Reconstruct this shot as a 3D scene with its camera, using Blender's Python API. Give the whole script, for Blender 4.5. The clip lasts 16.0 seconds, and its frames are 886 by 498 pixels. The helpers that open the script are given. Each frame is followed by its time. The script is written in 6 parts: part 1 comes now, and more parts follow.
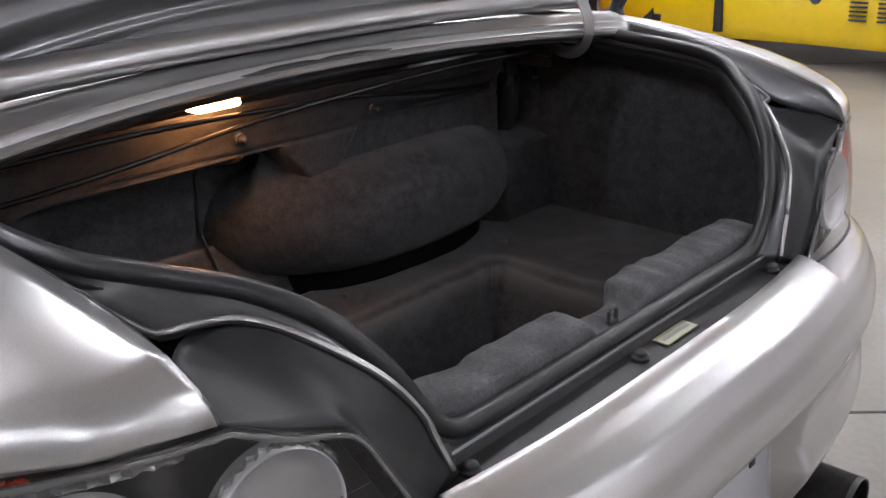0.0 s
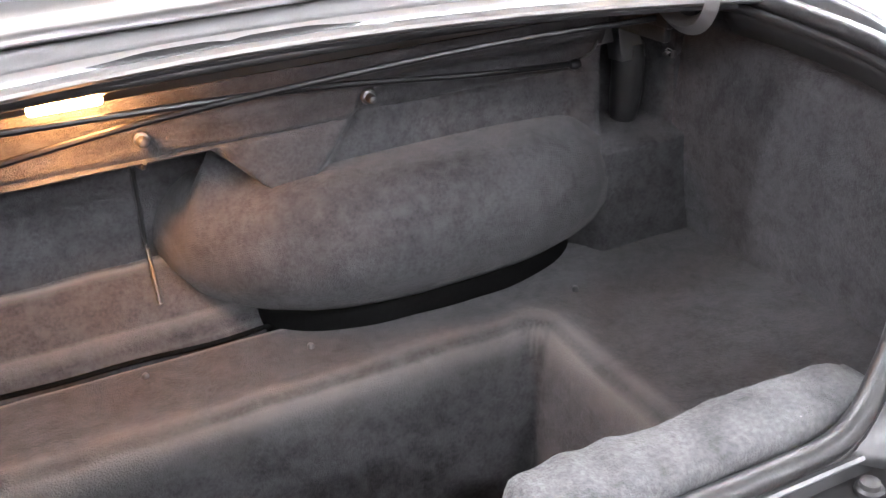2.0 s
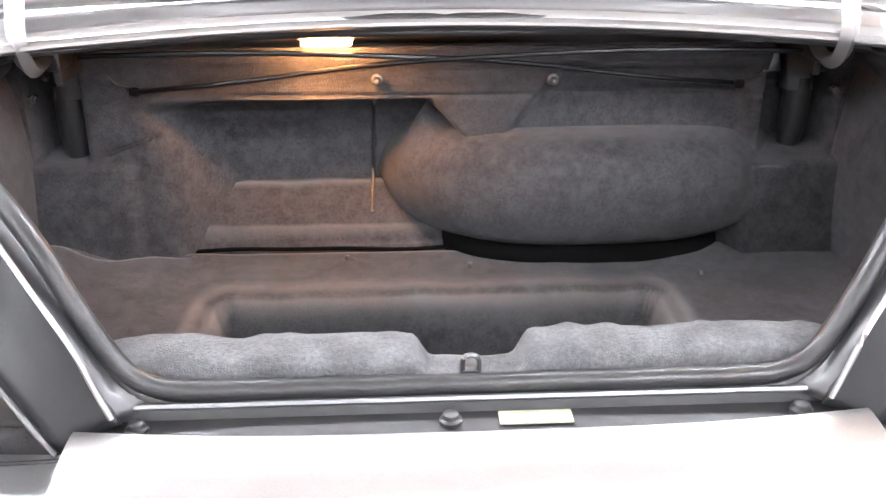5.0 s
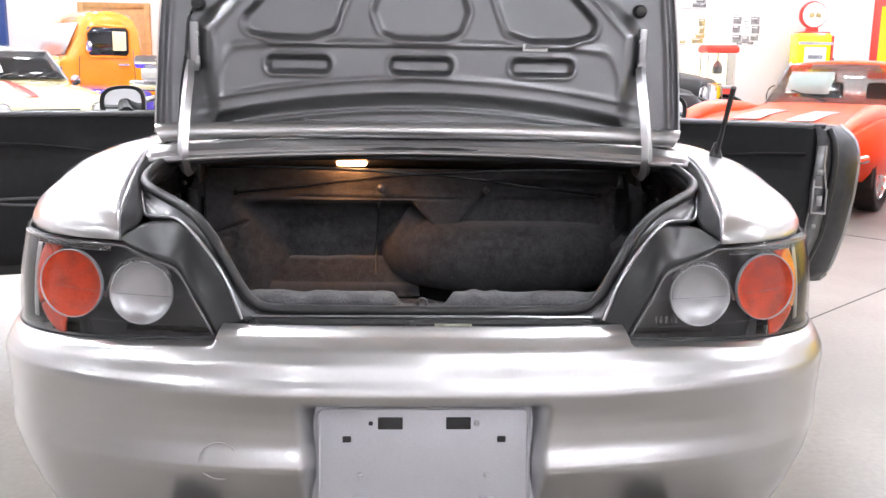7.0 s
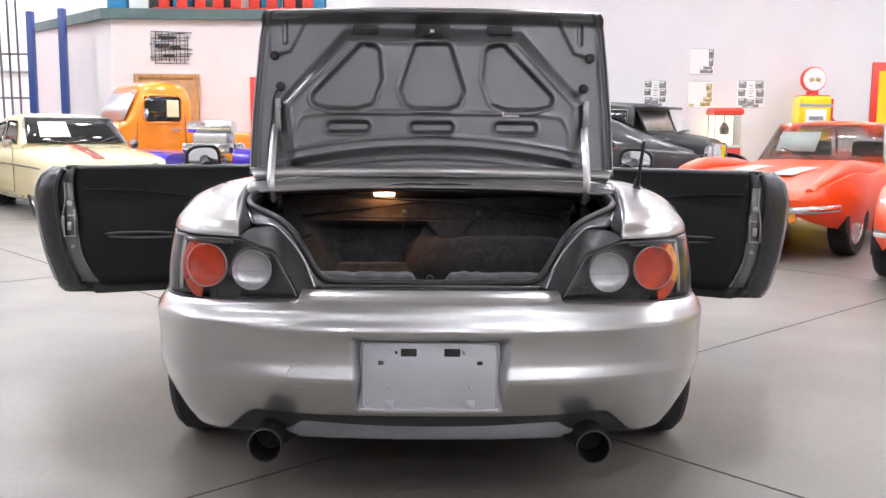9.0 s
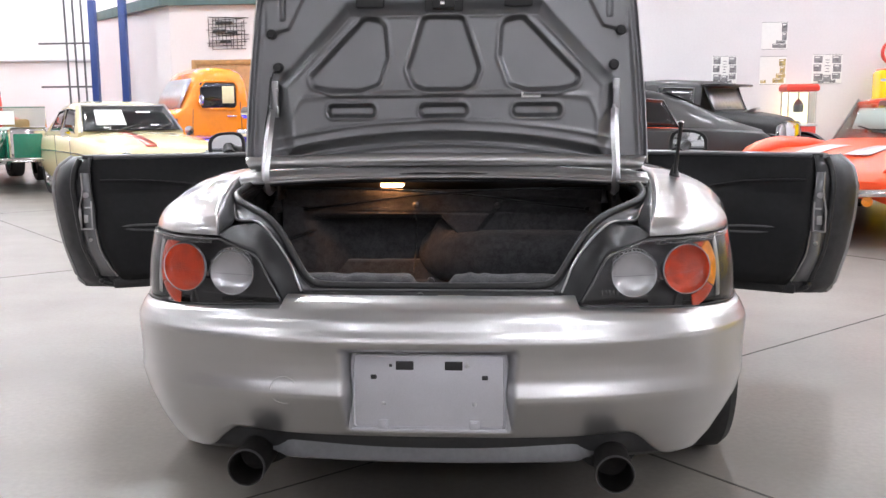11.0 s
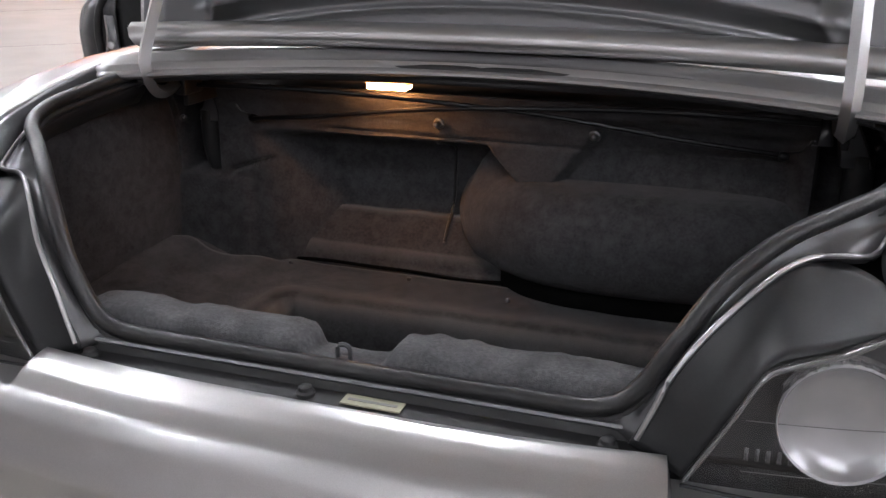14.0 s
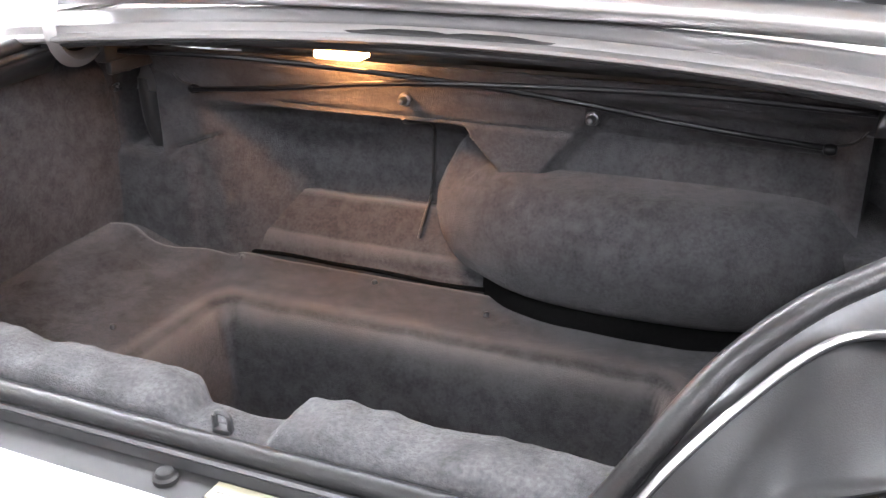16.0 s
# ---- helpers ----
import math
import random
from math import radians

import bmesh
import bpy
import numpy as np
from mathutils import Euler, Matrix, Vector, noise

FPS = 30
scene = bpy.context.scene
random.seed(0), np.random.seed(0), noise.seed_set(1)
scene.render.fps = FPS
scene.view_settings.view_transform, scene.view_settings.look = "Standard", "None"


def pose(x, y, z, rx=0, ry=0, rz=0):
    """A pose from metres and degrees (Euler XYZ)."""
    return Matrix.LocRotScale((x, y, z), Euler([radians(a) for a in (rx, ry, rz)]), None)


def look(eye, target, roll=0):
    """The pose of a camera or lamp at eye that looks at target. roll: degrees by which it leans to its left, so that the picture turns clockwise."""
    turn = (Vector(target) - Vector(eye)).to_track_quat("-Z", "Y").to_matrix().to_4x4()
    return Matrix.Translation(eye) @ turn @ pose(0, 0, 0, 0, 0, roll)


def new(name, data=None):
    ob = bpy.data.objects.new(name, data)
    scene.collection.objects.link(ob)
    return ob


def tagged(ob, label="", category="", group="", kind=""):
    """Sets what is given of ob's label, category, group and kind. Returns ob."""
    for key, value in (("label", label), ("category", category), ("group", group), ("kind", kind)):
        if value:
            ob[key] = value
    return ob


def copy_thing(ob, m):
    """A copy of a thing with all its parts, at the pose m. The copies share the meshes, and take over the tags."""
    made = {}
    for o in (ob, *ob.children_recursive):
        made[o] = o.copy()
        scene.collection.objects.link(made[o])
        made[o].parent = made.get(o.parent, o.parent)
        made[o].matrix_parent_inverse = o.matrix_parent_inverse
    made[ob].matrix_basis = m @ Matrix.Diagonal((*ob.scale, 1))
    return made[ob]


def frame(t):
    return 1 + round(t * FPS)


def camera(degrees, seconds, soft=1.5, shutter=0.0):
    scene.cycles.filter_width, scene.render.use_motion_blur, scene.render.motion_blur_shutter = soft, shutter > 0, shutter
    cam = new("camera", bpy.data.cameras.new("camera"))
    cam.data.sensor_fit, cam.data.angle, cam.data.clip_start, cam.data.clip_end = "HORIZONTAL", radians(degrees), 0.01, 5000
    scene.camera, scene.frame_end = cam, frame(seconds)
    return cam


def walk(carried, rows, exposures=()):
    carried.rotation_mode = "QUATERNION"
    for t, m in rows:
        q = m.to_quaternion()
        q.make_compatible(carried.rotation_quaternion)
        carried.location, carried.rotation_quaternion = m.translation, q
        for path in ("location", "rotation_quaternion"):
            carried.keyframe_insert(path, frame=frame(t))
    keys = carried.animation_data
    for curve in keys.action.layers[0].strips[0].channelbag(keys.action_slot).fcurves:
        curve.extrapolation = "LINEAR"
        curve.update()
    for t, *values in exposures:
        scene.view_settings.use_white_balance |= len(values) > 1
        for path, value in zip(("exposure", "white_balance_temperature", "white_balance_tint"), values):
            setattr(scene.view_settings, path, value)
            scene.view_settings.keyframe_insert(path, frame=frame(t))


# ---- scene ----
cam = camera(51.3, 16.0)
PATH = [
    (0, (-0.855, -0.445, 1.181), (0.49, 0.85, 0.464), -1.9),
    (0.5, (-0.646, -0.378, 1.187), (0.585, 0.955, 0.346), -3.1),
    (1, (-0.421, -0.344, 1.181), (0.65, 1.109, 0.32), -4.0),
    (1.5, (-0.285, -0.333, 1.174), (0.65, 1.21, 0.312), -4.1),
    (2, (-0.183, -0.325, 1.178), (0.519, 1.321, 0.284), -4.2),
    (2.5, (-0.112, -0.342, 1.179), (0.245, 1.408, 0.277), -4.5),
    (3, (-0.111, -0.407, 1.169), (-0.012, 1.392, 0.3), -3.1),
    (3.5, (-0.117, -0.477, 1.166), (-0.182, 1.344, 0.343), -1.6),
    (4, (-0.121, -0.543, 1.172), (-0.204, 1.275, 0.344), -1.7),
    (4.5, (-0.095, -0.584, 1.172), (-0.062, 1.24, 0.352), -0.8),
    (4.7, (-0.085, -0.619, 1.179), (-0.002, 1.203, 0.358), -0.5),
    (6.8, (-0.043, -1.488, 1.158), (0.063, 0.467, 0.752), 1.2),
    (7, (-0.042, -1.629, 1.163), (0.046, 0.331, 0.771), 0.9),
    (7.5, (-0.058, -1.98, 1.161), (0.063, -0.013, 0.817), 0.6),
    (8, (-0.057, -2.306, 1.164), (-0.011, -0.327, 0.877), 1.0),
    (8.2, (-0.051, -2.392, 1.162), (-0.002, -0.413, 0.879), 0.9),
    (9.2, (0.024, -2.640, 1.158), (0.036, -0.66, 0.90), 0.3),
    (10.3, (0.130, -2.548, 1.158), (0.069, -0.567, 0.897), -0.3),
    (10.5, (0.143, -2.501, 1.16), (0.063, -0.521, 0.894), -0.1),
    (11, (0.189, -2.304, 1.16), (0.059, -0.331, 0.862), -0.4),
    (11.5, (0.255, -2.073, 1.145), (0.036, -0.129, 0.731), 0.1),
    (12, (0.342, -1.82, 1.135), (0.035, 0.095, 0.645), 0.2),
    (12.5, (0.405, -1.54, 1.145), (0.035, 0.35, 0.607), 0.1),
    (13, (0.432, -1.275, 1.151), (-0.047, 0.589, 0.607), -0.1),
    (13.5, (0.444, -1.001, 1.146), (-0.167, 0.809, 0.552), -1.4),
    (14, (0.425, -0.772, 1.174), (-0.201, 1.008, 0.511), -0.1),
    (14.5, (0.41, -0.587, 1.166), (-0.279, 1.135, 0.417), -0.3),
    (15, (0.409, -0.485, 1.164), (-0.341, 1.198, 0.386), -0.7),
    (15.5, (0.42, -0.463, 1.161), (-0.326, 1.222, 0.384), -0.7),
    (16, (0.447, -0.459, 1.163), (-0.273, 1.238, 0.386), -0.6),
]
walk(cam, [(t, look(e, g, r)) for t, e, g, r in PATH],
     [(0.0, -0.02), (0.5, -0.05), (1.0, -0.25), (1.5, 1.5), (2.0, 2.4), (2.5, 2.6), (3.0, 2.75), (3.5, 2.75), (4.0, 2.82), (4.7, 2.78), (5.3, 1.65), (6.0, 1.0), (7.0, 0.68), (8.0, 0.16), (10.5, 0.12), (12.0, 0.08), (13.0, 0.15), (13.5, 0.2), (14.0, 0.0), (14.5, -0.2), (15.0, 0.05), (15.5, 1.4), (16.0, 2.0)])

# ---- world and light: a closed hall lit by rows of ceiling lamps ----
world = bpy.data.worlds.new("hall_world")
scene.world = world
world.use_nodes = True
world.node_tree.nodes["Background"].inputs[0].default_value = (0.9, 0.95, 1.0, 1)
world.node_tree.nodes["Background"].inputs[1].default_value = 0.3
LAMP_POWER = 242.0
LAMP_ROW = 3.3  # the first full row hangs in front of the open lid
# Unseen lamps added by hand where bumper, lid and trunk needed light
LAMPS_BEHIND = [(10.0, -1.4), (13.0, -1.4), (-12.0, -1.4), (-16.0, -1.4), (6.9, -0.4), (9.0, -2.9), (-4.6, 1.2), (-6.4, -3.4), (1.6, -5.0), (3.8, -6.6), (11.9, -4.8), (-12.0, -6.0), (-5.4, -6.4), (-3.0, -10.8), (0.5, -10.8), (4.0, -10.8), (7.5, -10.8), (11.0, -10.8)]
HALL = (-22.0, 15.0, -13.0, 25.0, 6.2)  # x0 x1 y0 y1 height


# ---- materials ----
def mat(name, color, rough=0.5, metal=0.0, var=0.0, scale=20.0, var2=0.0, scale2=2.0, bump=0.0, bscale=60.0,
        coat=0.0, spec=0.5, emit=0.0, rvar=0.0, trans=0.0, coat_rough=0.05, tint=None, sheen=0.0, worn_lit=None):
    m = bpy.data.materials.new(name)
    m.use_nodes = True
    nt = m.node_tree
    n = nt.nodes
    b = n["Principled BSDF"]
    b.inputs["Base Color"].default_value = (*color, 1)
    b.inputs["Roughness"].default_value = rough
    b.inputs["Metallic"].default_value = metal
    b.inputs["Specular IOR Level"].default_value = spec
    b.inputs["Coat Weight"].default_value = coat
    b.inputs["Coat Roughness"].default_value = coat_rough
    b.inputs["Transmission Weight"].default_value = trans
    b.inputs["Sheen Weight"].default_value = sheen
    b.inputs["Sheen Roughness"].default_value = 0.4
    if emit:
        b.inputs["Emission Color"].default_value = (*color, 1)
        b.inputs["Emission Strength"].default_value = emit
    tc = n.new("ShaderNodeTexCoord")

    def noise_tex(s, detail=4.0):
        t = n.new("ShaderNodeTexNoise")
        t.inputs["Scale"].default_value = s
        t.inputs["Detail"].default_value = detail
        nt.links.new(tc.outputs["Object"], t.inputs["Vector"])
        return t.outputs["Fac"]

    src = None
    for v, s in ((var, scale), (var2, scale2)):
        if not v:
            continue
        f = noise_tex(s)
        r = n.new("ShaderNodeMapRange")
        r.inputs["From Min"].default_value, r.inputs["From Max"].default_value = 0.3, 0.7
        r.inputs["To Min"].default_value, r.inputs["To Max"].default_value = 1 - v, 1 + v
        nt.links.new(f, r.inputs["Value"])
        mx = n.new("ShaderNodeMix")
        mx.data_type, mx.blend_type = "RGBA", "MULTIPLY"
        mx.inputs["Factor"].default_value = 1
        if src is None:
            mx.inputs["A"].default_value = (*color, 1)
        else:
            nt.links.new(src, mx.inputs["A"])
        nt.links.new(r.outputs["Result"], mx.inputs["B"])
        src = mx.outputs["Result"]
    if tint:
        f = noise_tex(tint[1], 6)
        r = n.new("ShaderNodeMapRange")
        r.inputs["From Min"].default_value, r.inputs["From Max"].default_value = 0.45, 0.75
        nt.links.new(f, r.inputs["Value"])
        mx = n.new("ShaderNodeMix")
        mx.data_type = "RGBA"
        nt.links.new(r.outputs["Result"], mx.inputs["Factor"])
        if src is None:
            mx.inputs["A"].default_value = (*color, 1)
        else:
            nt.links.new(src, mx.inputs["A"])
        mx.inputs["B"].default_value = (*tint[0], 1)
        src = mx.outputs["Result"]
    if worn_lit:
        # paler colour on outward bends: rubbed fibres plus a painted catch of light
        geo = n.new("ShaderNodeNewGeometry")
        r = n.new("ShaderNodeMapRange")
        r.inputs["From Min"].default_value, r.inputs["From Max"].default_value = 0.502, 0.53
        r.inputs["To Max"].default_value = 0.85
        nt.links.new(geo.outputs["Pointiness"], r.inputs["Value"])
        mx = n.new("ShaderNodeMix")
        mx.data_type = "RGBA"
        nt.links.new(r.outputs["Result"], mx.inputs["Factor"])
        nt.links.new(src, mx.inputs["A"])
        mx.inputs["B"].default_value = (*worn_lit, 1)
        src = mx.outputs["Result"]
    if src is not None:
        nt.links.new(src, b.inputs["Base Color"])
    if rvar:
        f = noise_tex(scale2 * 3)
        r = n.new("ShaderNodeMapRange")
        r.inputs["To Min"].default_value, r.inputs["To Max"].default_value = max(0, rough - rvar), min(1, rough + rvar)
        nt.links.new(f, r.inputs["Value"])
        nt.links.new(r.outputs["Result"], b.inputs["Roughness"])
    if bump:
        bp = n.new("ShaderNodeBump")
        bp.inputs["Strength"].default_value = bump
        bp.inputs["Distance"].default_value = 0.01
        nt.links.new(noise_tex(bscale, 3), bp.inputs["Height"])
        nt.links.new(bp.outputs["Normal"], b.inputs["Normal"])
    return m


def glass_mat(name, color=(1, 1, 1), gloss=1.0, dark=0.0):
    """Thin clear sheet: sees through, with a glossy coat that grows at grazing angles."""
    m = bpy.data.materials.new(name)
    m.use_nodes = True
    nt = m.node_tree
    n = nt.nodes
    n.remove(n["Principled BSDF"])
    t = n.new("ShaderNodeBsdfTransparent")
    t.inputs["Color"].default_value = (*color, 1)
    g = n.new("ShaderNodeBsdfGlossy")
    g.inputs["Roughness"].default_value = 0.04
    lw = n.new("ShaderNodeLayerWeight")
    lw.inputs["Blend"].default_value = 0.5
    pw = n.new("ShaderNodeMath")
    pw.operation = "POWER"
    pw.inputs[1].default_value = 4.0
    nt.links.new(lw.outputs["Facing"], pw.inputs[0])
    f = n.new("ShaderNodeMath")
    f.operation = "MULTIPLY_ADD"
    f.inputs[1].default_value = 0.8
    f.inputs[2].default_value = 0.05 * gloss
    nt.links.new(pw.outputs[0], f.inputs[0])
    mx = n.new("ShaderNodeMixShader")
    nt.links.new(f.outputs[0], mx.inputs[0])
    nt.links.new(t.outputs[0], mx.inputs[1])
    nt.links.new(g.outputs[0], mx.inputs[2])
    nt.links.new(mx.outputs[0], n["Material Output"].inputs["Surface"])
    return m


SILVER = mat("silver_metallic_paint", (0.56, 0.556, 0.556), 0.29, 0.9, var=0.07, scale=900, var2=0.02, scale2=5, coat=0.9, coat_rough=0.02)
# Darker, less glossy silver for the lid inside, brackets and jambs
SILVER_IN = mat("darker_inner_panel_silver", (0.198, 0.199, 0.207), 0.33, 0.75, var=0.06, scale=700, var2=0.04, scale2=4, coat=0.25, coat_rough=0.12)
# Body silver dimmed to hold back the light on rail, bead and arms
SILVER_DIM = mat("dimmed_silver_paint", (0.48, 0.478, 0.482), 0.30, 0.88, var=0.06, scale=700, var2=0.05, scale2=6, coat=0.3, coat_rough=0.08)
SILVER_DK = mat("satin_silver_edge", (0.42, 0.42, 0.43), 0.3, 0.85, var=0.05, scale=200, coat=0.3)
# Silver darkened for the shade in the opening channel and flanges
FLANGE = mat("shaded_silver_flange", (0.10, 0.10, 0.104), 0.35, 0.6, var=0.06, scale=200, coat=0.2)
SATIN = mat("satin_grey_tone", (0.10, 0.10, 0.105), 0.4, 0, var=0.1, scale=60)
GARNISH = mat("grey_moulded_plastic", (0.018, 0.0185, 0.020), 0.42, 0, var=0.1, scale=300, spec=0.4, bump=0.08, bscale=900)
RUBBER = mat("black_rubber", (0.020, 0.020, 0.021), 0.36, 0, var=0.2, scale=60, bump=0.1, bscale=200)
BARSTEEL = mat("dark_spring_steel", (0.007, 0.007, 0.008), 0.34, 0.2, spec=0.3)
BLACK = mat("black_plastic", (0.02, 0.02, 0.021), 0.5, 0, var=0.15, scale=80)
DOORTRIM = mat("black_door_vinyl", (0.013, 0.013, 0.014), 0.55, 0, var=0.12, scale=40, bump=0.12, bscale=350, spec=0.25)
CARPET = mat("dark_grey_carpet", (0.0485, 0.048, 0.0515), 0.95, 0, var=0.26, scale=210, var2=0.24, scale2=22, bump=0.4, bscale=520, spec=0.1, tint=((0.069, 0.068, 0.072), 55), sheen=0.12)
# Trunk carpet whose outward bends also carry painted edge light
CARPET_FLOOR = mat("worn_lit_floor_carpet", (0.0485, 0.048, 0.0515), 0.95, 0, var=0.26, scale=210, var2=0.24, scale2=22, bump=0.4, bscale=520, spec=0.1, tint=((0.069, 0.068, 0.072), 55), sheen=0.12, worn_lit=(0.15, 0.146, 0.143))
BEZEL = mat("bright_lamp_ring", (0.86, 0.86, 0.88), 0.22, 0.6)
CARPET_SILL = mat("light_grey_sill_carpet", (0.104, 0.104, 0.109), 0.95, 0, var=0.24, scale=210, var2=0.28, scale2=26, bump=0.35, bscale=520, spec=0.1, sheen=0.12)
# Near-black for pieces and strips that stand for shade
SHADE_BLACK = mat("black_shade_fill", (0.004, 0.004, 0.004), 0.95, 0, var=0.2, scale=200, spec=0.05)
EXHAUST_DK = mat("dark_exhaust_steel", (0.018, 0.016, 0.015), 0.55, 0.6, var=0.3, scale=60, bump=0.1, bscale=200)
UNDER = mat("dark_underbody", (0.02, 0.02, 0.02), 0.8, var=0.2, scale=8)
METAL_DK = mat("dark_bare_metal", (0.12, 0.12, 0.125), 0.4, 0.8, var=0.2, scale=30)
CHROME = mat("chrome", (0.8, 0.8, 0.81), 0.08, 1.0)
ALU = mat("brushed_aluminium", (0.55, 0.55, 0.56), 0.35, 0.9, var=0.1, scale=60)
PLATE = mat("lavender_grey_plate_panel", (0.53, 0.53, 0.565), 0.36, 0.4, var=0.04, scale=300, var2=0.04, scale2=9, coat=0.3)
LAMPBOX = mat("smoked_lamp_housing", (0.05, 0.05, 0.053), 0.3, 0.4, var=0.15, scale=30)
RED = mat("red_lamp_plastic", (0.52, 0.045, 0.008), 0.3, 0, var=0.35, scale=38, var2=0.2, scale2=14, coat=0.25, spec=0.3, bump=0.2, bscale=140)
AMBER = mat("amber_lamp_plastic", (0.85, 0.27, 0.015), 0.3, 0, var=0.2, scale=50, coat=0.3, bump=0.2, bscale=180)
REFL = mat("frosted_reflector", (0.47, 0.47, 0.482), 0.30, 0.75, var=0.12, scale=18, bump=0.03, bscale=140)
PRISM = mat("clear_prism_plastic", (0.16, 0.16, 0.165), 0.12, 0.35, coat=1.0, spec=0.8)
LENS = glass_mat("clear_lamp_lens", (0.97, 0.97, 0.97))
GLASS = glass_mat("window_glass", (0.80, 0.83, 0.82))
STICKER = mat("cream_sticker", (0.38, 0.37, 0.27), 0.5, var=0.05, scale=50)
WHITE_LABEL = mat("white_label", (0.75, 0.75, 0.73), 0.5, var=0.05, scale=50)
INK = mat("grey_print", (0.25, 0.25, 0.24), 0.6)
DARKGLASS = mat("dark_tinted_window", (0.012, 0.013, 0.014), 0.06, 0, spec=0.6, coat=0.4)
MIRROR = mat("mirror_glass", (0.85, 0.87, 0.88), 0.02, 1.0)
LAMPGLOW = mat("warm_trunk_bulb", (1.0, 0.42, 0.14), 0.5, emit=76.0)
TUBE = mat("ceiling_lamp_diffuser", (0.915, 0.930, 1.0), 0.5, emit=LAMP_POWER)
CONCRETE = mat("sealed_concrete", (0.225, 0.205, 0.182), 0.36, 0, var=0.09, scale=45, var2=0.17, scale2=0.7, bump=0.04, bscale=40, rvar=0.1, tint=((0.195, 0.178, 0.158), 1.1))
JOINT = mat("dark_floor_joint", (0.07, 0.065, 0.06), 0.8, var=0.2, scale=30)
WALL = mat("white_painted_wall", (0.72, 0.70, 0.71), 0.75, 0, var=0.02, scale=30, var2=0.03, scale2=0.8, bump=0.03, bscale=90)
CEIL = mat("grey_steel_deck", (0.52, 0.52, 0.53), 0.8, var=0.04, scale=3)
TEAL = mat("teal_grey_trim", (0.09, 0.15, 0.15), 0.5, var=0.1, scale=5)
TYRE = mat("tyre_rubber", (0.02, 0.02, 0.02), 0.75, var=0.2, scale=50)
REDPAINT = mat("orange_red_paint", (0.76, 0.068, 0.006), 0.35, 0.0, var=0.04, scale=200, coat=0.12)
CREAM = mat("cream_yellow_paint", (0.78, 0.68, 0.40), 0.25, 0, var=0.03, scale=20, coat=0.8)
ORANGE = mat("bright_orange_paint", (0.90, 0.26, 0.01), 0.2, 0, var=0.03, scale=20, coat=0.9)
GREEN = mat("racing_green_paint", (0.01, 0.17, 0.10), 0.2, 0, var=0.05, scale=20, coat=1.0)
PURPLE = mat("purple_blue_paint", (0.06, 0.025, 0.42), 0.2, 0, var=0.05, scale=20, coat=1.0)
YELLOW = mat("bright_yellow_paint", (0.90, 0.62, 0.0), 0.22, 0, var=0.03, scale=20, coat=0.9)
BLACKPAINT = mat("black_car_paint", (0.011, 0.011, 0.012), 0.40, 0, var=0.1, scale=20, coat=0.15)
BLUEPOST = mat("blue_enamel", (0.02, 0.05, 0.20), 0.35, var=0.08, scale=10)
WOOD = mat("varnished_door_wood", (0.42, 0.24, 0.09), 0.45, var=0.15, scale=12)
REDMAT = mat("red_enamel", (0.72, 0.05, 0.03), 0.35, var=0.05, scale=20)
PAPER = mat("white_paper", (0.8, 0.8, 0.78), 0.7, var=0.02, scale=20)
GREY_INK = mat("poster_grey", (0.22, 0.22, 0.23), 0.6, var=0.5, scale=18)
OCHRE = mat("poster_ochre", (0.42, 0.34, 0.14), 0.6, var=0.4, scale=20)
BLUEBOX = mat("blue_plastic", (0.03, 0.22, 0.42), 0.4, var=0.1, scale=10)
STRIPE = mat("dark_red_stripe", (0.40, 0.05, 0.02), 0.3, coat=0.6)
SEAT = mat("black_leather", (0.02, 0.02, 0.02), 0.45, var=0.15, scale=30, bump=0.1, bscale=150)
GLOWBOX = mat("popcorn_lit_panel", (1.0, 0.85, 0.55), 0.5, emit=2.6)


# ---- small builders ----
def part(name, bm, material, parent=None, label="", smooth=35, solid=0.0, bevel=0.0):
    me = bpy.data.meshes.new(name)
    bm.normal_update()
    bm.to_mesh(me)
    bm.free()
    for m in (material if isinstance(material, (list, tuple)) else [material]):
        me.materials.append(m)
    if smooth:
        me.polygons.foreach_set("use_smooth", [True] * len(me.polygons))
        me.set_sharp_from_angle(angle=radians(smooth))
    ob = new(name, me)
    if parent is not None:
        ob.parent = parent
    if solid:
        md = ob.modifiers.new("solid", "SOLIDIFY")
        md.thickness, md.offset = solid, -1
    if bevel:
        md = ob.modifiers.new("bevel", "BEVEL")
        md.width, md.segments, md.limit_method = bevel, 2, "ANGLE"
    if label:
        ob["label"] = label
    return ob


def thing(name, label, category, at=None, group="", kind=""):
    ob = new(name)
    ob.empty_display_size = 0.1
    if at is not None:
        ob.matrix_basis = at
    return tagged(ob, label, category, group, kind)


def loft(rows, close=False, cap=False):
    """A surface through rows of points, all of one length."""
    bm = bmesh.new()
    vs = [[bm.verts.new(p) for p in r] for r in rows]
    n = len(rows[0])
    for a, b in zip(vs, vs[1:]):
        for i in range(n if close else n - 1):
            j = (i + 1) % n
            bm.faces.new((a[i], a[j], b[j], b[i]))
    if cap:
        bm.faces.new(vs[0][::-1])
        bm.faces.new(vs[-1])
    bmesh.ops.remove_doubles(bm, verts=bm.verts, dist=1e-5)
    bmesh.ops.recalc_face_normals(bm, faces=bm.faces)
    return bm


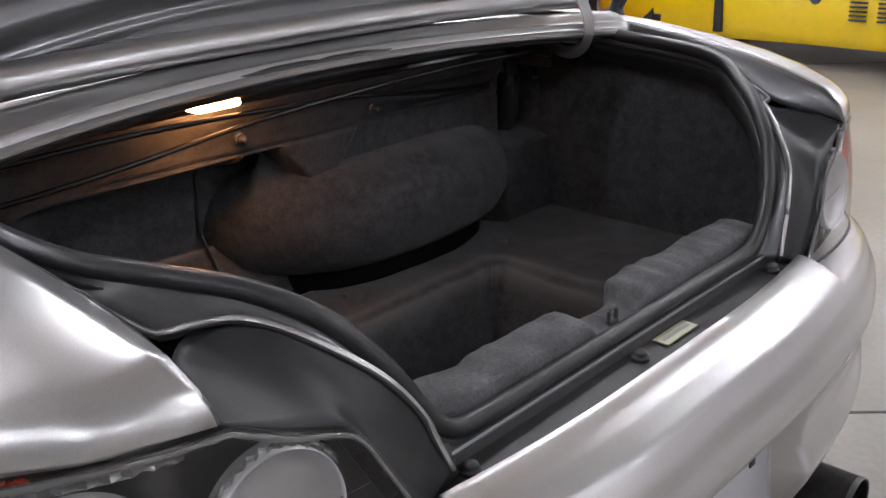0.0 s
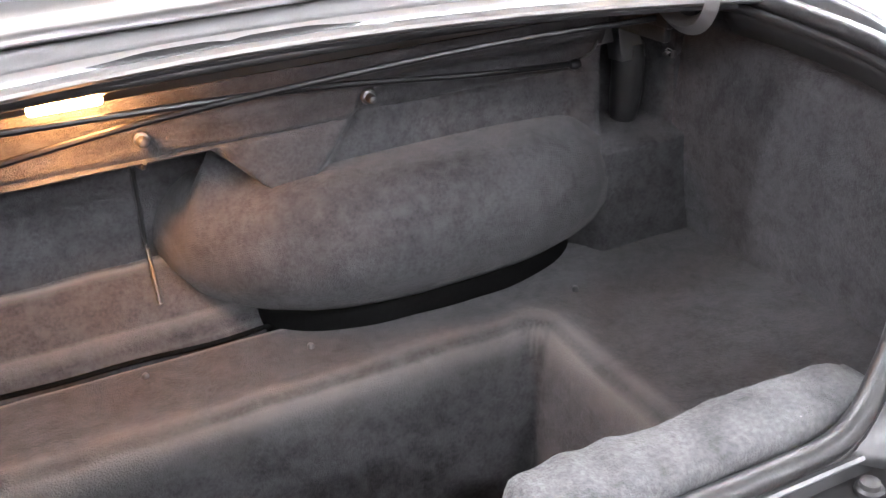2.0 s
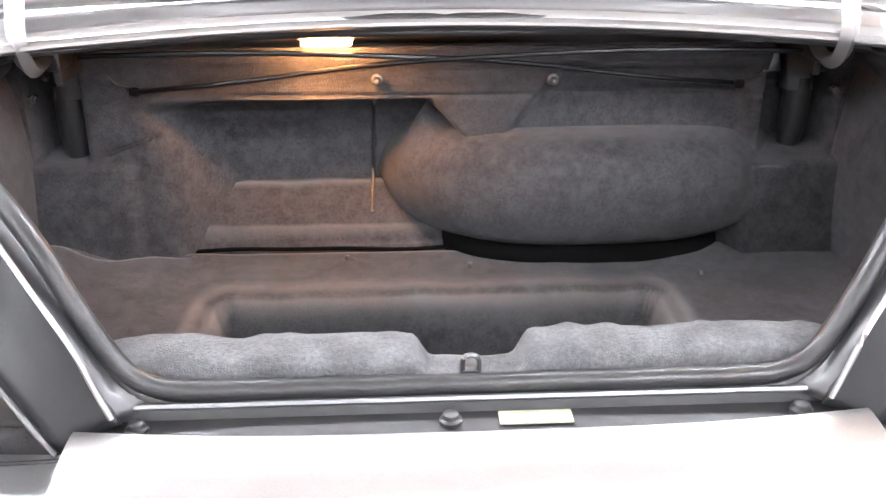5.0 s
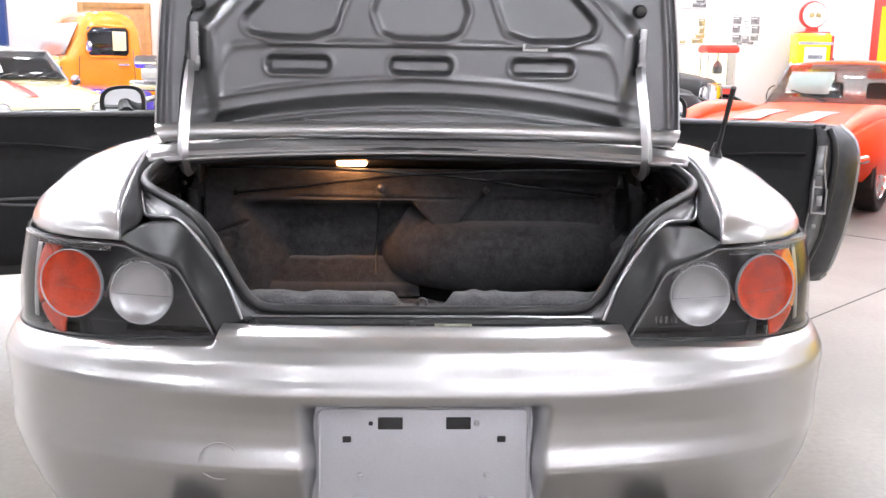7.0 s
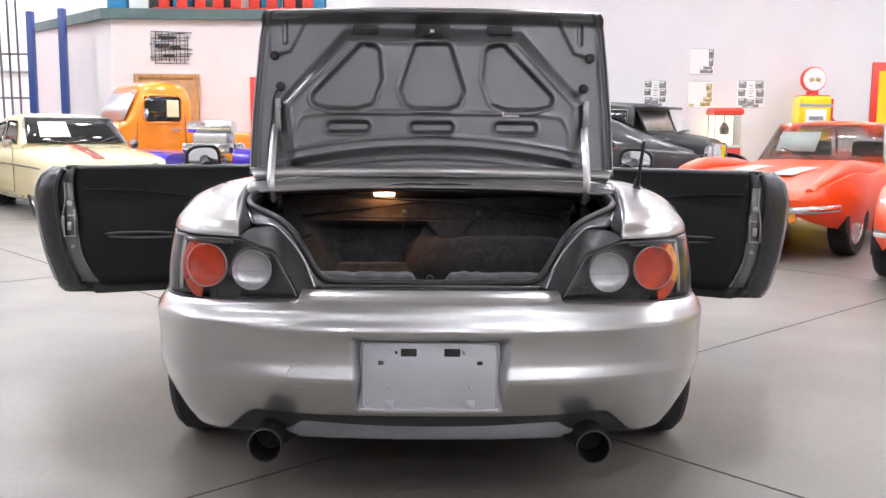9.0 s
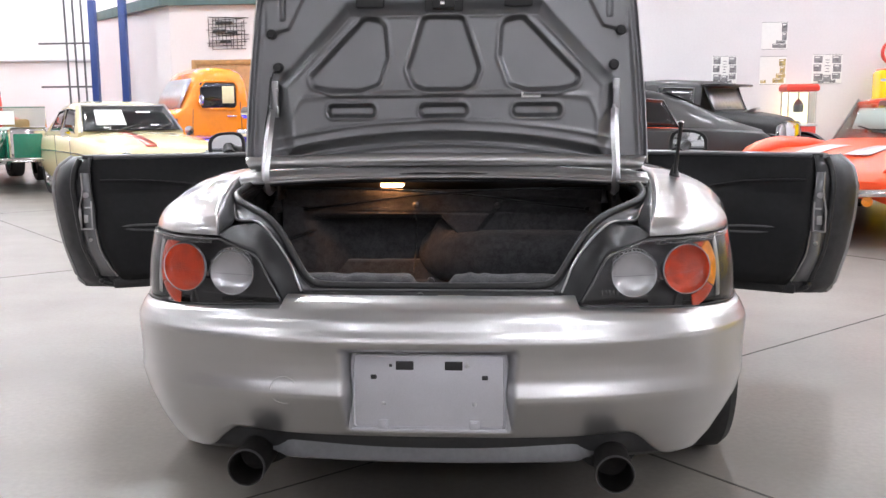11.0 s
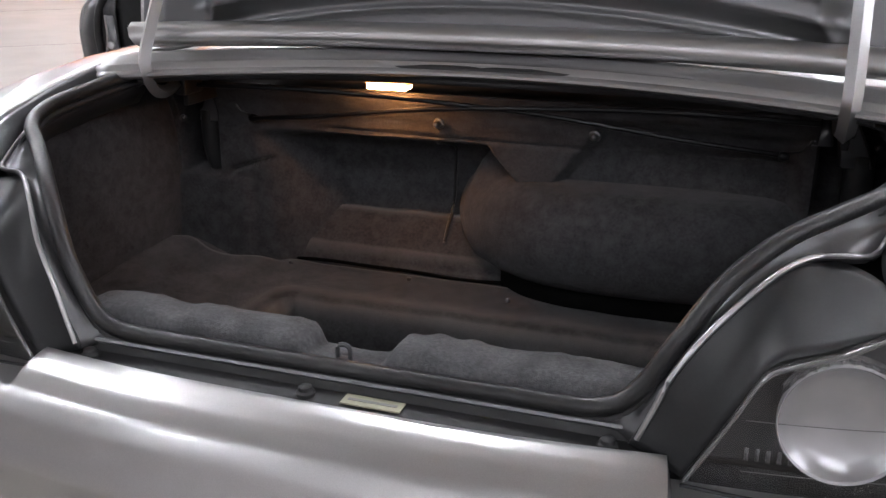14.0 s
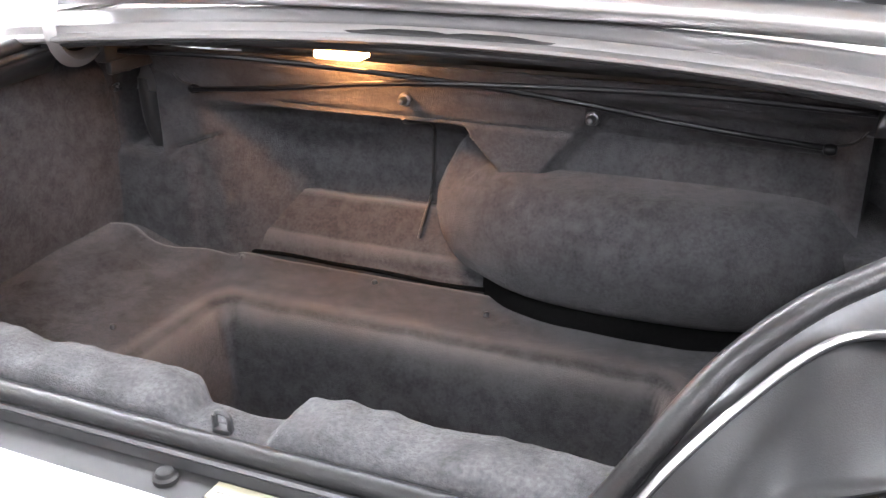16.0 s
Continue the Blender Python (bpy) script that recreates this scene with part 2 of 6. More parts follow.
def rbox(x0, x1, y0, y1, z0, z1, r=0.0, seg=2, bm=None):
    b = bmesh.new() if bm is None else bm
    g = bmesh.ops.create_cube(b, size=1, matrix=Matrix.Translation(((x0 + x1) / 2, (y0 + y1) / 2, (z0 + z1) / 2)) @ Matrix.Diagonal((x1 - x0, y1 - y0, z1 - z0, 1)))
    if r:
        es = {e for v in g["verts"] for e in v.link_edges}
        bmesh.ops.bevel(b, geom=list(es), offset=r, segments=seg, affect="EDGES", profile=0.5)
    return b


def curve_pts(pts, n):
    """Catmull-Rom through pts, n points evenly along it."""
    p = np.array(pts, float)
    q = np.vstack([2 * p[0] - p[1], p, 2 * p[-1] - p[-2]])
    out = []
    for i in range(1, len(q) - 2):
        a, b, c, d = q[i - 1], q[i], q[i + 1], q[i + 2]
        for k in range(24):
            t = k / 24
            out.append(0.5 * (2 * b + (c - a) * t + (2 * a - 5 * b + 4 * c - d) * t * t + (3 * b - a - 3 * c + d) * t ** 3))
    out.append(p[-1])
    out = np.array(out)
    s = np.concatenate([[0], np.cumsum(np.linalg.norm(np.diff(out, axis=0), axis=1))])
    g = np.linspace(0, s[-1], n)
    return np.stack([np.interp(g, s, out[:, k]) for k in range(out.shape[1])], 1)


def tube(pts, r, seg=8, n=0, flat=1.0, side=None, closed=False):
    """A rod along pts; flat squeezes it across the given side direction."""
    p = curve_pts(pts, n) if n else np.array(pts, float)
    rows = []
    up0 = Vector(side) if side else None
    for i in range(len(p)):
        a, b = p[max(0, i - 1)], p[min(len(p) - 1, i + 1)]
        d = Vector(b - a).normalized()
        up = up0 if up0 else (Vector((0, 0, 1)) if abs(d.z) < 0.9 else Vector((1, 0, 0)))
        u = d.cross(up).normalized()
        w = u.cross(d).normalized()
        rr = r[i] if isinstance(r, (list, tuple, np.ndarray)) else r
        rows.append([Vector(p[i]) + (u * math.cos(k) * flat + w * math.sin(k)) * rr for k in (2 * math.pi * j / seg for j in range(seg))])
    return loft(rows, close=True, cap=True)


def lathe(profile, seg=32, axis="z", at=(0, 0, 0)):
    """Turn (radius, height) about an axis."""
    rows = []
    for r, h in profile:
        row = []
        for k in range(seg):
            a = 2 * math.pi * k / seg
            c, s = r * math.cos(a), r * math.sin(a)
            v = {"z": (c, s, h), "y": (c, h, s), "x": (h, c, s)}[axis]
            row.append(Vector(v) + Vector(at))
        rows.append(row)
    return loft(rows, close=True)


def smooth_step(x, a, b):
    t = np.clip((x - a) / (b - a), 0, 1)
    return t * t * (3 - 2 * t)


def sd_poly(px, pz, verts):
    """Signed distance to a polygon, negative inside; arrays in, array out."""
    d = np.full(px.shape, 1e9)
    s = np.ones(px.shape)
    n = len(verts)
    for i in range(n):
        (ax, az), (bx, bz) = verts[i], verts[i - 1]
        ex, ez = bx - ax, bz - az
        wx, wz = px - ax, pz - az
        t = np.clip((wx * ex + wz * ez) / (ex * ex + ez * ez), 0, 1)
        d = np.minimum(d, (wx - ex * t) ** 2 + (wz - ez * t) ** 2)
        c1, c2, c3 = pz >= az, pz < bz, ex * wz > ez * wx
        s = np.where((c1 & c2 & c3) | (~c1 & ~c2 & ~c3), -s, s)
    return np.sqrt(d) * s


def mirror_x(pts):
    return [(-p[0], *p[1:]) for p in pts]


def join(*bms):
    """One bmesh out of several."""
    out = bmesh.new()
    for b in bms:
        me = bpy.data.meshes.new("tmp")
        b.to_mesh(me)
        b.free()
        out.from_mesh(me)
        bpy.data.meshes.remove(me)
    return out


def moved(bm, m):
    bm.transform(m)
    return bm


def sx(p, s):
    return (p[0] * s, p[1], p[2])


# ---- the hall ----
x0, x1, y0, y1, ht = HALL
floor = tagged(part("floor", rbox(x0 - 0.3, x1 + 0.3, y0 - 0.3, y1 + 0.3, -0.2, 0.0), CONCRETE, smooth=0), "sealed beige-grey concrete showroom floor with saw-cut joints", "floor", kind="structure")
# saw-cut joints run askew to the walls, 4.57 m apart both ways
JU, JV = Vector((math.cos(radians(42)), math.sin(radians(42)))), Vector((-math.sin(radians(42)), math.cos(radians(42))))
for dirn, across, off in ((JU, JV, 0.616), (JV, JU, 0.997)):
    for k in range(-7, 8):
        base = across * (off + 4.57 * k)
        lo, hi = -99.0, 99.0
        for ax, a, b in ((0, x0, x1), (1, y0, y1)):
            ta, tb = (a - base[ax]) / dirn[ax], (b - base[ax]) / dirn[ax]
            lo, hi = max(lo, min(ta, tb)), min(hi, max(ta, tb))
        if hi - lo > 0.5:
            mid = base + dirn * (lo + hi) / 2
            h_ = (hi - lo) / 2
            part("floor_joint", moved(rbox(-h_, h_, -0.004, 0.004, -0.01, 0.0015 + (0.0006 if dirn is JV else 0)), pose(mid.x, mid.y, 0, 0, 0, 42 if dirn is JU else 132)), JOINT, floor, smooth=0)
tagged(part("wall_north", rbox(x0, x1, y1, y1 + 0.3, 0, ht), WALL, smooth=0), "white painted showroom wall", "wall", kind="structure")
tagged(part("wall_partition", rbox(-1.2, x1, 13.6, 13.9, 0, ht), WALL, smooth=0), "white partition wall with posters", "wall", kind="structure")
tagged(part("wall_south", rbox(x0, x1, y0 - 0.3, y0, 0, ht), WALL, smooth=0), "white painted showroom wall", "wall", kind="structure")
tagged(part("wall_west", rbox(x0 - 0.3, x0, y0, y1, 0, ht), WALL, smooth=0), "white painted showroom wall", "wall", kind="structure")
tagged(part("wall_east", rbox(x1, x1 + 0.3, y0, y1, 0, ht), WALL, smooth=0), "white painted showroom wall", "wall", kind="structure")
tagged(part("ceiling", rbox(x0 - 0.3, x1 + 0.3, y0 - 0.3, y1 + 0.3, ht, ht + 0.2), CEIL, smooth=0), "grey painted steel deck ceiling of the hall", "ceiling", kind="structure")


def ceiling_lamp():
    t = thing("ceiling_lamp", "round white high-bay lamp hung under the ceiling", "lamp", group="ceiling lamps")
    part("shade", lathe([(0.05, 0.30), (0.10, 0.28), (0.24, 0.03), (0.25, 0.0), (0.235, 0.02)], 20, "z"), WHITE_LABEL, t, smooth=60)
    part("diffuser", lathe([(0.0001, 0.015), (0.17, 0.018), (0.20, 0.03), (0.0001, 0.032)], 16, "z"), TUBE, t, smooth=60)
    part("hanger", rbox(-0.01, 0.01, -0.01, 0.01, 0.29, 0.7), METAL_DK, t)
    return t


first = ceiling_lamp()
first.matrix_basis = pose(-18.7, LAMP_ROW, ht - 0.7)
for i in range(10):
    for j in range(7):
        if i or j:
            copy_thing(first, pose(-18.7 + i * 3.4, LAMP_ROW + j * 3.4, ht - 0.7))
for lx_, ly_ in LAMPS_BEHIND:
    copy_thing(first, pose(lx_, ly_, ht - 0.7))


# ---- the silver roadster ----
car = thing("sports_car", "silver two-seat roadster with its trunk lid and both doors wide open", "car")

# Rear bumper: a plan line swept by a profile that is deeper behind the lamps
PLAN = curve_pts([(0, -0.082), (0.22, -0.078), (0.42, -0.056), (0.58, -0.012), (0.712, 0.048), (0.806, 0.136), (0.864, 0.256), (0.887, 0.42), (0.893, 0.56)], 400)
PROF_MID = np.array([(0.101, 0.682), (0.098, 0.688), (0.092, 0.688), (0.077, 0.684), (0.060, 0.677), (0.037, 0.662), (0.020, 0.636), (0.012, 0.612), (0.004, 0.597), (0.0, 0.585), (0.005, 0.57), (0.014, 0.545), (0.021, 0.515), (0.0205, 0.48), (0.010, 0.457), (0.0055, 0.445), (0.008, 0.432), (0.030, 0.385), (0.046, 0.352), (0.056, 0.332), (0.063, 0.322), (0.10, 0.320)])
PROF_SIDE = np.array([(0.060, 0.650), (0.055, 0.652), (0.048, 0.651), (0.039, 0.647), (0.031, 0.642), (0.022, 0.634), (0.014, 0.622), (0.008, 0.61), (0.002, 0.597), (0.0, 0.585), (0.001, 0.57), (0.003, 0.545), (0.005, 0.515), (0.006, 0.48), (0.005, 0.457), (0.005, 0.445), (0.006, 0.432), (0.018, 0.37), (0.034, 0.322), (0.053, 0.282), (0.074, 0.252), (0.12, 0.240)])


def bumper_rows():
    st = np.unique(np.concatenate([np.linspace(0, 0.26, 44), np.linspace(0.26, 0.382, 12), [0.386, 0.392], np.linspace(0.40, 0.60, 18)]))
    arc = np.concatenate([[0], np.cumsum(np.linalg.norm(np.diff(PLAN, axis=0), axis=1))])
    s_of_x = np.interp(st, PLAN[:, 0], arc)
    s_all = np.concatenate([s_of_x, np.linspace(s_of_x[-1], arc[-1], 30)[1:]])
    k = np.linspace(0, len(PROF_MID) - 1, 84)
    idx = np.arange(len(PROF_MID))
    half = []
    for s in s_all:
        p = np.array([np.interp(s, arc, PLAN[:, 0]), np.interp(s, arc, PLAN[:, 1])])
        q = np.array([np.interp(s + 0.004, arc, PLAN[:, 0]), np.interp(s + 0.004, arc, PLAN[:, 1])])
        a = np.array([np.interp(s - 0.004, arc, PLAN[:, 0]), np.interp(s - 0.004, arc, PLAN[:, 1])])
        t = (q - a) / np.linalg.norm(q - a)
        if s < 1e-6:
            t = np.array([1.0, 0.0])
        n = np.array([-t[1], t[0]])
        w = float(smooth_step(np.array(p[0]), 0.36, 0.80))
        pr = PROF_MID * (1 - w) + PROF_SIDE * w
        if p[0] > 0.388:
            pr = pr.copy()
            cut = 0.660 - 0.012 * max(0, min(1, (p[0] - 0.39) / 0.4))
            pr[:, 1] = np.where(np.arange(len(pr)) < 9, np.minimum(pr[:, 1], cut), pr[:, 1])
        # the lower edge lifts over the exhaust and falls towards the wheels
        lift = 0.002 * math.exp(-((p[0] - 0.47) / 0.10) ** 2)
        wb = float(smooth_step(np.array(p[0]), 0.535, 0.66))
        d = np.interp(k, idx, pr[:, 0])
        zb = np.interp(k, idx, PROF_MID[:, 1] * (1 - wb) + PROF_SIDE[:, 1] * wb)
        f = smooth_step(k, 14, 18)
        z = np.interp(k, idx, pr[:, 1]) * (1 - f) + zb * f + lift * smooth_step(k, 16, 20)
        z = z + 0.060 * float(smooth_step(np.array(p[1]), 0.06, 0.20)) * np.clip((0.44 - z) / 0.21, 0, 1)
        half.append(np.stack([np.full(84, p[0]) + n[0] * d, np.full(84, p[1]) + n[1] * d, z], 1))
    H = np.array(half)
    # plate recess pressed in
    X, Y, Z = H[..., 0], H[..., 1], H[..., 2]
    sd = sd_poly(X, Z, [(-0.216, 0.555), (0.216, 0.555), (0.203, 0.352), (-0.203, 0.352)]) - 0.012
    H[..., 1] = Y + 0.058 * (1 - smooth_step(sd, -0.030, 0.003))
    full = np.concatenate([H[:0:-1] * np.array([-1, 1, 1]), H])
    return [[tuple(v) for v in r] for r in full]


bumper = part("rear_bumper", loft(bumper_rows()), SILVER, car, "silver painted plastic rear bumper", smooth=50, solid=0.004)
part("tow_hook_cover", lathe([(0.036, 0.0), (0.037, -0.0015), (0.0365, -0.003), (0.034, -0.003), (0.034, 0.0)], 40, "y", (-0.372, -0.0475, 0.452)), SILVER, bumper)
plate_m = pose(0, -0.024, 0.447, -5)
part("plate_surround", moved(rbox(-0.219, 0.219, 0.0085, 0.016, -0.110, 0.108, 0.0035), plate_m), PLATE, bumper, "lavender-grey recess behind the plate panel")
plate = part("plate_panel", moved(rbox(-0.199, 0.199, -0.004, 0.008, -0.098, 0.098, 0.006), plate_m), PLATE, bumper, "bare lavender-grey plate panel with mounting holes")
for px_, pz_, w_, h_, m_ in ((-0.062, 0.066, 0.023, 0.0115, BLACK), (0.064, 0.066, 0.023, 0.0115, BLACK), (-0.142, 0.036, 0.008, 0.006, BLACK), (0.144, 0.036, 0.008, 0.006, BLACK), (-0.098, 0.066, 0.004, 0.004, BLACK)):
    part("slot", moved(rbox(px_ - w_, px_ + w_, -0.0062, 0.002, pz_ - h_, pz_ + h_, 0.002), plate_m), m_, bumper, "dark mounting hole")
for px_, pz_ in ((-0.117, -0.033), (0.117, -0.033), (0.098, 0.066)):
    part("rivet", moved(lathe([(0.0001, -0.009), (0.004, -0.008), (0.006, -0.004)], 12, "y", (px_, 0, pz_)), plate_m), ALU, bumper)
for px_ in (-0.117, 0.117):
    part("clip", moved(join(rbox(px_ - 0.013, px_ + 0.013, -0.014, -0.003, -0.098, -0.073, 0.003), rbox(px_ - 0.008, px_ + 0.008, -0.019, -0.01, -0.095, -0.078, 0.002)), plate_m), PLATE, bumper)
rr_ = [(-0.186, -0.094), (0.186, -0.094), (0.193, -0.087), (0.193, 0.087), (0.186, 0.094), (-0.186, 0.094), (-0.193, 0.087), (-0.193, -0.087), (-0.186, -0.094)]
part("plate_rim", moved(tube([(a, -0.004, b) for a, b in rr_], 0.0028, 6), plate_m), PLATE, bumper, smooth=60)
part("plate_lip", moved(rbox(-0.199, 0.199, -0.014, -0.003, -0.104, -0.095, 0.003), plate_m), PLATE, bumper)

# lower valance, exhaust, underbody, wheels
val = [[(x, -0.02 + 0.05 * (abs(x) / 0.5) ** 2 + dy, z) for x in np.linspace(-0.66, 0.66, 60)] for dy, z in ((0.030, 0.350), (0.020, 0.315), (0.022, 0.285), (0.034, 0.258), (0.060, 0.238))]
part("valance", loft(val), BLACK, car, "black recessed lower valance", solid=0.004)


def lip_row(dy, z):
    row = []
    for x in np.linspace(-0.435, 0.435, 54):
        e = float(smooth_step(np.array(abs(x)), 0.375, 0.435))
        row.append((x, -0.004 + 0.026 * (abs(x) / 0.4) ** 2 + dy + 0.02 * e, z + e * (0.262 - z) * 0.75))
    return row


# The lip's silver is greyed to hold the shade below the bumper
part("lower_lip", loft([lip_row(dy, z) for dy, z in ((0.060, 0.300), (0.016, 0.298), (0.009, 0.290), (0.002, 0.274), (-0.006, 0.258), (-0.007, 0.251), (0.002, 0.245), (0.05, 0.242))]), SATIN, car, "lower bumper lip between the exhausts, silver greyed for shade", solid=0.004)
for s in (-1, 1):
    ex = part("exhaust_tip", lathe([(0.040, 0.16), (0.048, 0.155), (0.049, 0.0), (0.048, -0.004), (0.0445, -0.003), (0.043, 0.10), (0.0001, 0.11)], 40, "y", (0.474 * s, -0.060, 0.246)), EXHAUST_DK, car, "dark round exhaust tip")
    part("tip_ring", lathe([(0.0494, 0.004), (0.0500, 0.0), (0.0488, -0.0050), (0.0470, -0.0048), (0.0462, 0.003)], 40, "y", (0.474 * s, -0.060, 0.246)), METAL_DK, ex, "dark metal rim")
    part("muffler", lathe([(0.0001, 0), (0.09, 0.01), (0.10, 0.05), (0.10, 0.4), (0.05, 0.45)], 24, "y", (0.47 * s, 0.10, 0.28)), UNDER, car)
for s in (-1, 1):
    part("mud_flap", rbox(s * 0.74 - 0.14, s * 0.74 + 0.17, 0.600, 0.612, 0.20, 0.46, 0.006), UNDER, car, "black wheel arch flap")
part("underbody", rbox(-0.68, 0.68, 0.30, 3.6, 0.16, 0.30, 0.02), UNDER, car)
# Unseen tray added to deepen the dark under the tail
part("rear_undertray", rbox(-0.41, 0.41, 0.06, 0.298, 0.235, 0.262, 0.01), UNDER, car, "black rear undertray, added to keep light off the floor")


def wheel(name, m, parent, r=0.305, w=0.22, spokes=5, rim_mat=ALU):
    h = w / 2
    ty = part(name, moved(lathe([(r * 0.68, -h * 0.9), (r * 0.93, -h), (r * 0.99, -h * 0.8), (r, -h * 0.4), (r, h * 0.4), (r * 0.99, h * 0.8), (r * 0.93, h), (r * 0.68, h * 0.9)], 40, "x"), m), TYRE, parent, "black tyre on a bright rim")
    b = lathe([(r * 0.69, -h * 0.85), (r * 0.66, -h * 0.9), (r * 0.63, -h * 0.5), (r * 0.62, h * 0.6), (r * 0.66, h * 0.92), (r * 0.69, h * 0.86)], 40, "x")
    part("rim", moved(b, m), rim_mat, ty)
    for k in range(spokes):
        a = 2 * math.pi * k / spokes
        sp = rbox(h * 0.55, h * 0.8, -0.022, 0.022, 0.02, r * 0.65, 0.008)
        part("spoke", moved(sp, m @ Matrix.Rotation(a, 4, "X")), rim_mat, ty)
    part("hub", moved(lathe([(0.0001, h * 0.88), (0.05, h * 0.85), (0.06, h * 0.5), (0.06, h * 0.2)], 20, "x"), m), rim_mat, ty)
    part("brake", moved(lathe([(0.0001, 0.0), (r * 0.55, 0.0), (r * 0.55, -0.03), (0.0001, -0.03)], 30, "x"), m), METAL_DK, ty)


for s in (-1, 1):
    for wy in (0.87, 3.33):
        wheel("wheel", pose((0.825 if wy < 1 else 0.752) * s, wy, 0.306, 0, 0, 0 if s > 0 else 180), car)

# Quarter panels: from the trunk edge over the shoulder to the waist, then down the side with the wheel arch
EDGE = np.array([(0.061, 0.563, 0.838), (0.072, 0.565, 0.861), (0.104, 0.572, 0.885), (0.18, 0.584, 0.907), (0.256, 0.595, 0.924), (0.37, 0.611, 0.942), (0.479, 0.625, 0.955), (0.6, 0.634, 0.963), (0.8, 0.642, 0.967), (1.1, 0.65, 0.965), (1.45, 0.66, 0.955)])
WAIST = np.array([(0.061, 0.563, 0.838), (0.085, 0.645, 0.838), (0.13, 0.71, 0.837), (0.19, 0.76, 0.836), (0.26, 0.797, 0.835), (0.34, 0.825, 0.832), (0.48, 0.853, 0.822), (0.7, 0.905, 0.81), (0.9, 0.925, 0.80), (1.2, 0.905, 0.80), (1.45, 0.868, 0.81)])


def edge_at(y):
    return np.array([np.interp(y, EDGE[:, 0], EDGE[:, 1]), y, np.interp(y, EDGE[:, 0], EDGE[:, 2])])


def waist_at(y):
    return np.array([np.interp(y, WAIST[:, 0], WAIST[:, 1]), y, np.interp(y, WAIST[:, 0], WAIST[:, 2])])


LAMP_END = 0.345
for s in (-1, 1):
    rows = []
    ys = np.concatenate([np.linspace(0.061, 0.15, 14), np.linspace(0.15, 0.6, 28)[1:], np.linspace(0.6, 1.45, 26)[1:]])
    for y in ys:
        a, b = edge_at(y), waist_at(y)
        rows.append([(s * (a[0] + (b[0] - a[0]) * math.sin(v) ** 0.95), y, b[2] + (a[2] - b[2]) * math.cos(v) ** 0.95) for v in np.linspace(0, math.pi / 2 * 0.9999, 18)])
    q = part("quarter_panel", loft(rows), SILVER, car, "silver rear quarter panel over the tail lamp", smooth=60, solid=0.004)
    rows = []
    for y in np.linspace(LAMP_END, 1.45, 60):
        b = waist_at(y)
        arch = 0.345 ** 2 - (y - 0.87) ** 2
        z0 = max(0.19 if y > 0.56 else 0.645, 0.306 + math.sqrt(arch)) if arch > 0 else (0.19 if y > 0.57 else 0.645)
        rows.append([(s * (b[0] + 0.006 * math.sin(math.pi * k) - 0.03 * max(0, (0.5 - z) / 0.3)), y, z) for k in np.linspace(0, 1, 12) for z in (b[2] + (z0 - b[2]) * k,)])
    part("body_side", loft(rows), SILVER, q, smooth=60, solid=0.004)
    arc = [(s * 0.90, 0.87 + 0.348 * math.cos(a), 0.306 + 0.348 * math.sin(a)) for a in np.linspace(0.0, math.pi, 30)]
    part("wheel_arch_liner", loft([[(s * xx, p[1], p[2]) for p in arc] for xx in (0.895, 0.69)]), UNDER, q, solid=0.004)
    # inner face of the panel beside the trunk opening
    top = np.array([edge_at(y) for y in np.linspace(0.062, 0.56, 60)])
    low = curve_pts([(0.565, 0.063, 0.836), (0.560, 0.10, 0.845), (0.549, 0.15, 0.855), (0.553, 0.205, 0.872), (0.571, 0.26, 0.892), (0.589, 0.33, 0.907), (0.605, 0.42, 0.918), (0.618, 0.52, 0.931), (0.622, 0.56, 0.935)], 60)
    rows = [[sx(a + (b - a) * k + np.array([-0.004, 0, 0.0]) * math.sin(math.pi * k), s) for a, b in zip(top, low)] for k in np.linspace(0, 1, 6)]
    part("panel_flange", loft(rows), FLANGE, q, "inner flange of the quarter panel, its silver darkened for shade", smooth=60, solid=0.002)

# Weather strip line round the trunk opening, right half from the sill to the front rail
STRIP = [(0.0, 0.078, 0.700), (0.15, 0.077, 0.701), (0.26, 0.075, 0.703), (0.302, 0.075, 0.707), (0.328, 0.077, 0.722), (0.347, 0.081, 0.747), (0.372, 0.089, 0.790), (0.410, 0.118, 0.843), (0.457, 0.162, 0.877), (0.51, 0.212, 0.895), (0.556, 0.258, 0.909), (0.580, 0.32, 0.921), (0.591, 0.42, 0.929), (0.590, 0.49, 0.935), (0.570, 0.535, 0.943), (0.50, 0.560, 0.951), (0.40, 0.586, 0.953), (0.2, 0.613, 0.955), (0.0, 0.622, 0.955)]
half = [tuple(p) for p in curve_pts(STRIP, 90)]
ring = half + mirror_x(half[::-1])[1:]
part("weather_strip", join(tube(ring, 0.0105, 10), tube([(p[0], p[1], p[2] - 0.016) for p in ring], 0.0075, 8)), RUBBER, car, "black rubber weather strip round the trunk opening", smooth=60)
# painted channel outside the strip: down to the lip beside the garnish, then up to the quarter panel
LIP = [(0.338, 0.050, 0.690), (0.352, 0.054, 0.725), (0.366, 0.059, 0.760), (0.398, 0.077, 0.806), (0.444, 0.121, 0.846), (0.476, 0.150, 0.862), (0.508, 0.172, 0.862), (0.538, 0.178, 0.863), (0.552, 0.205, 0.873), (0.570, 0.26, 0.893), (0.588, 0.33, 0.908), (0.604, 0.42, 0.919), (0.616, 0.52, 0.932)]
lipc = curve_pts(LIP, 60)
stc = curve_pts(STRIP[3:14], 60)
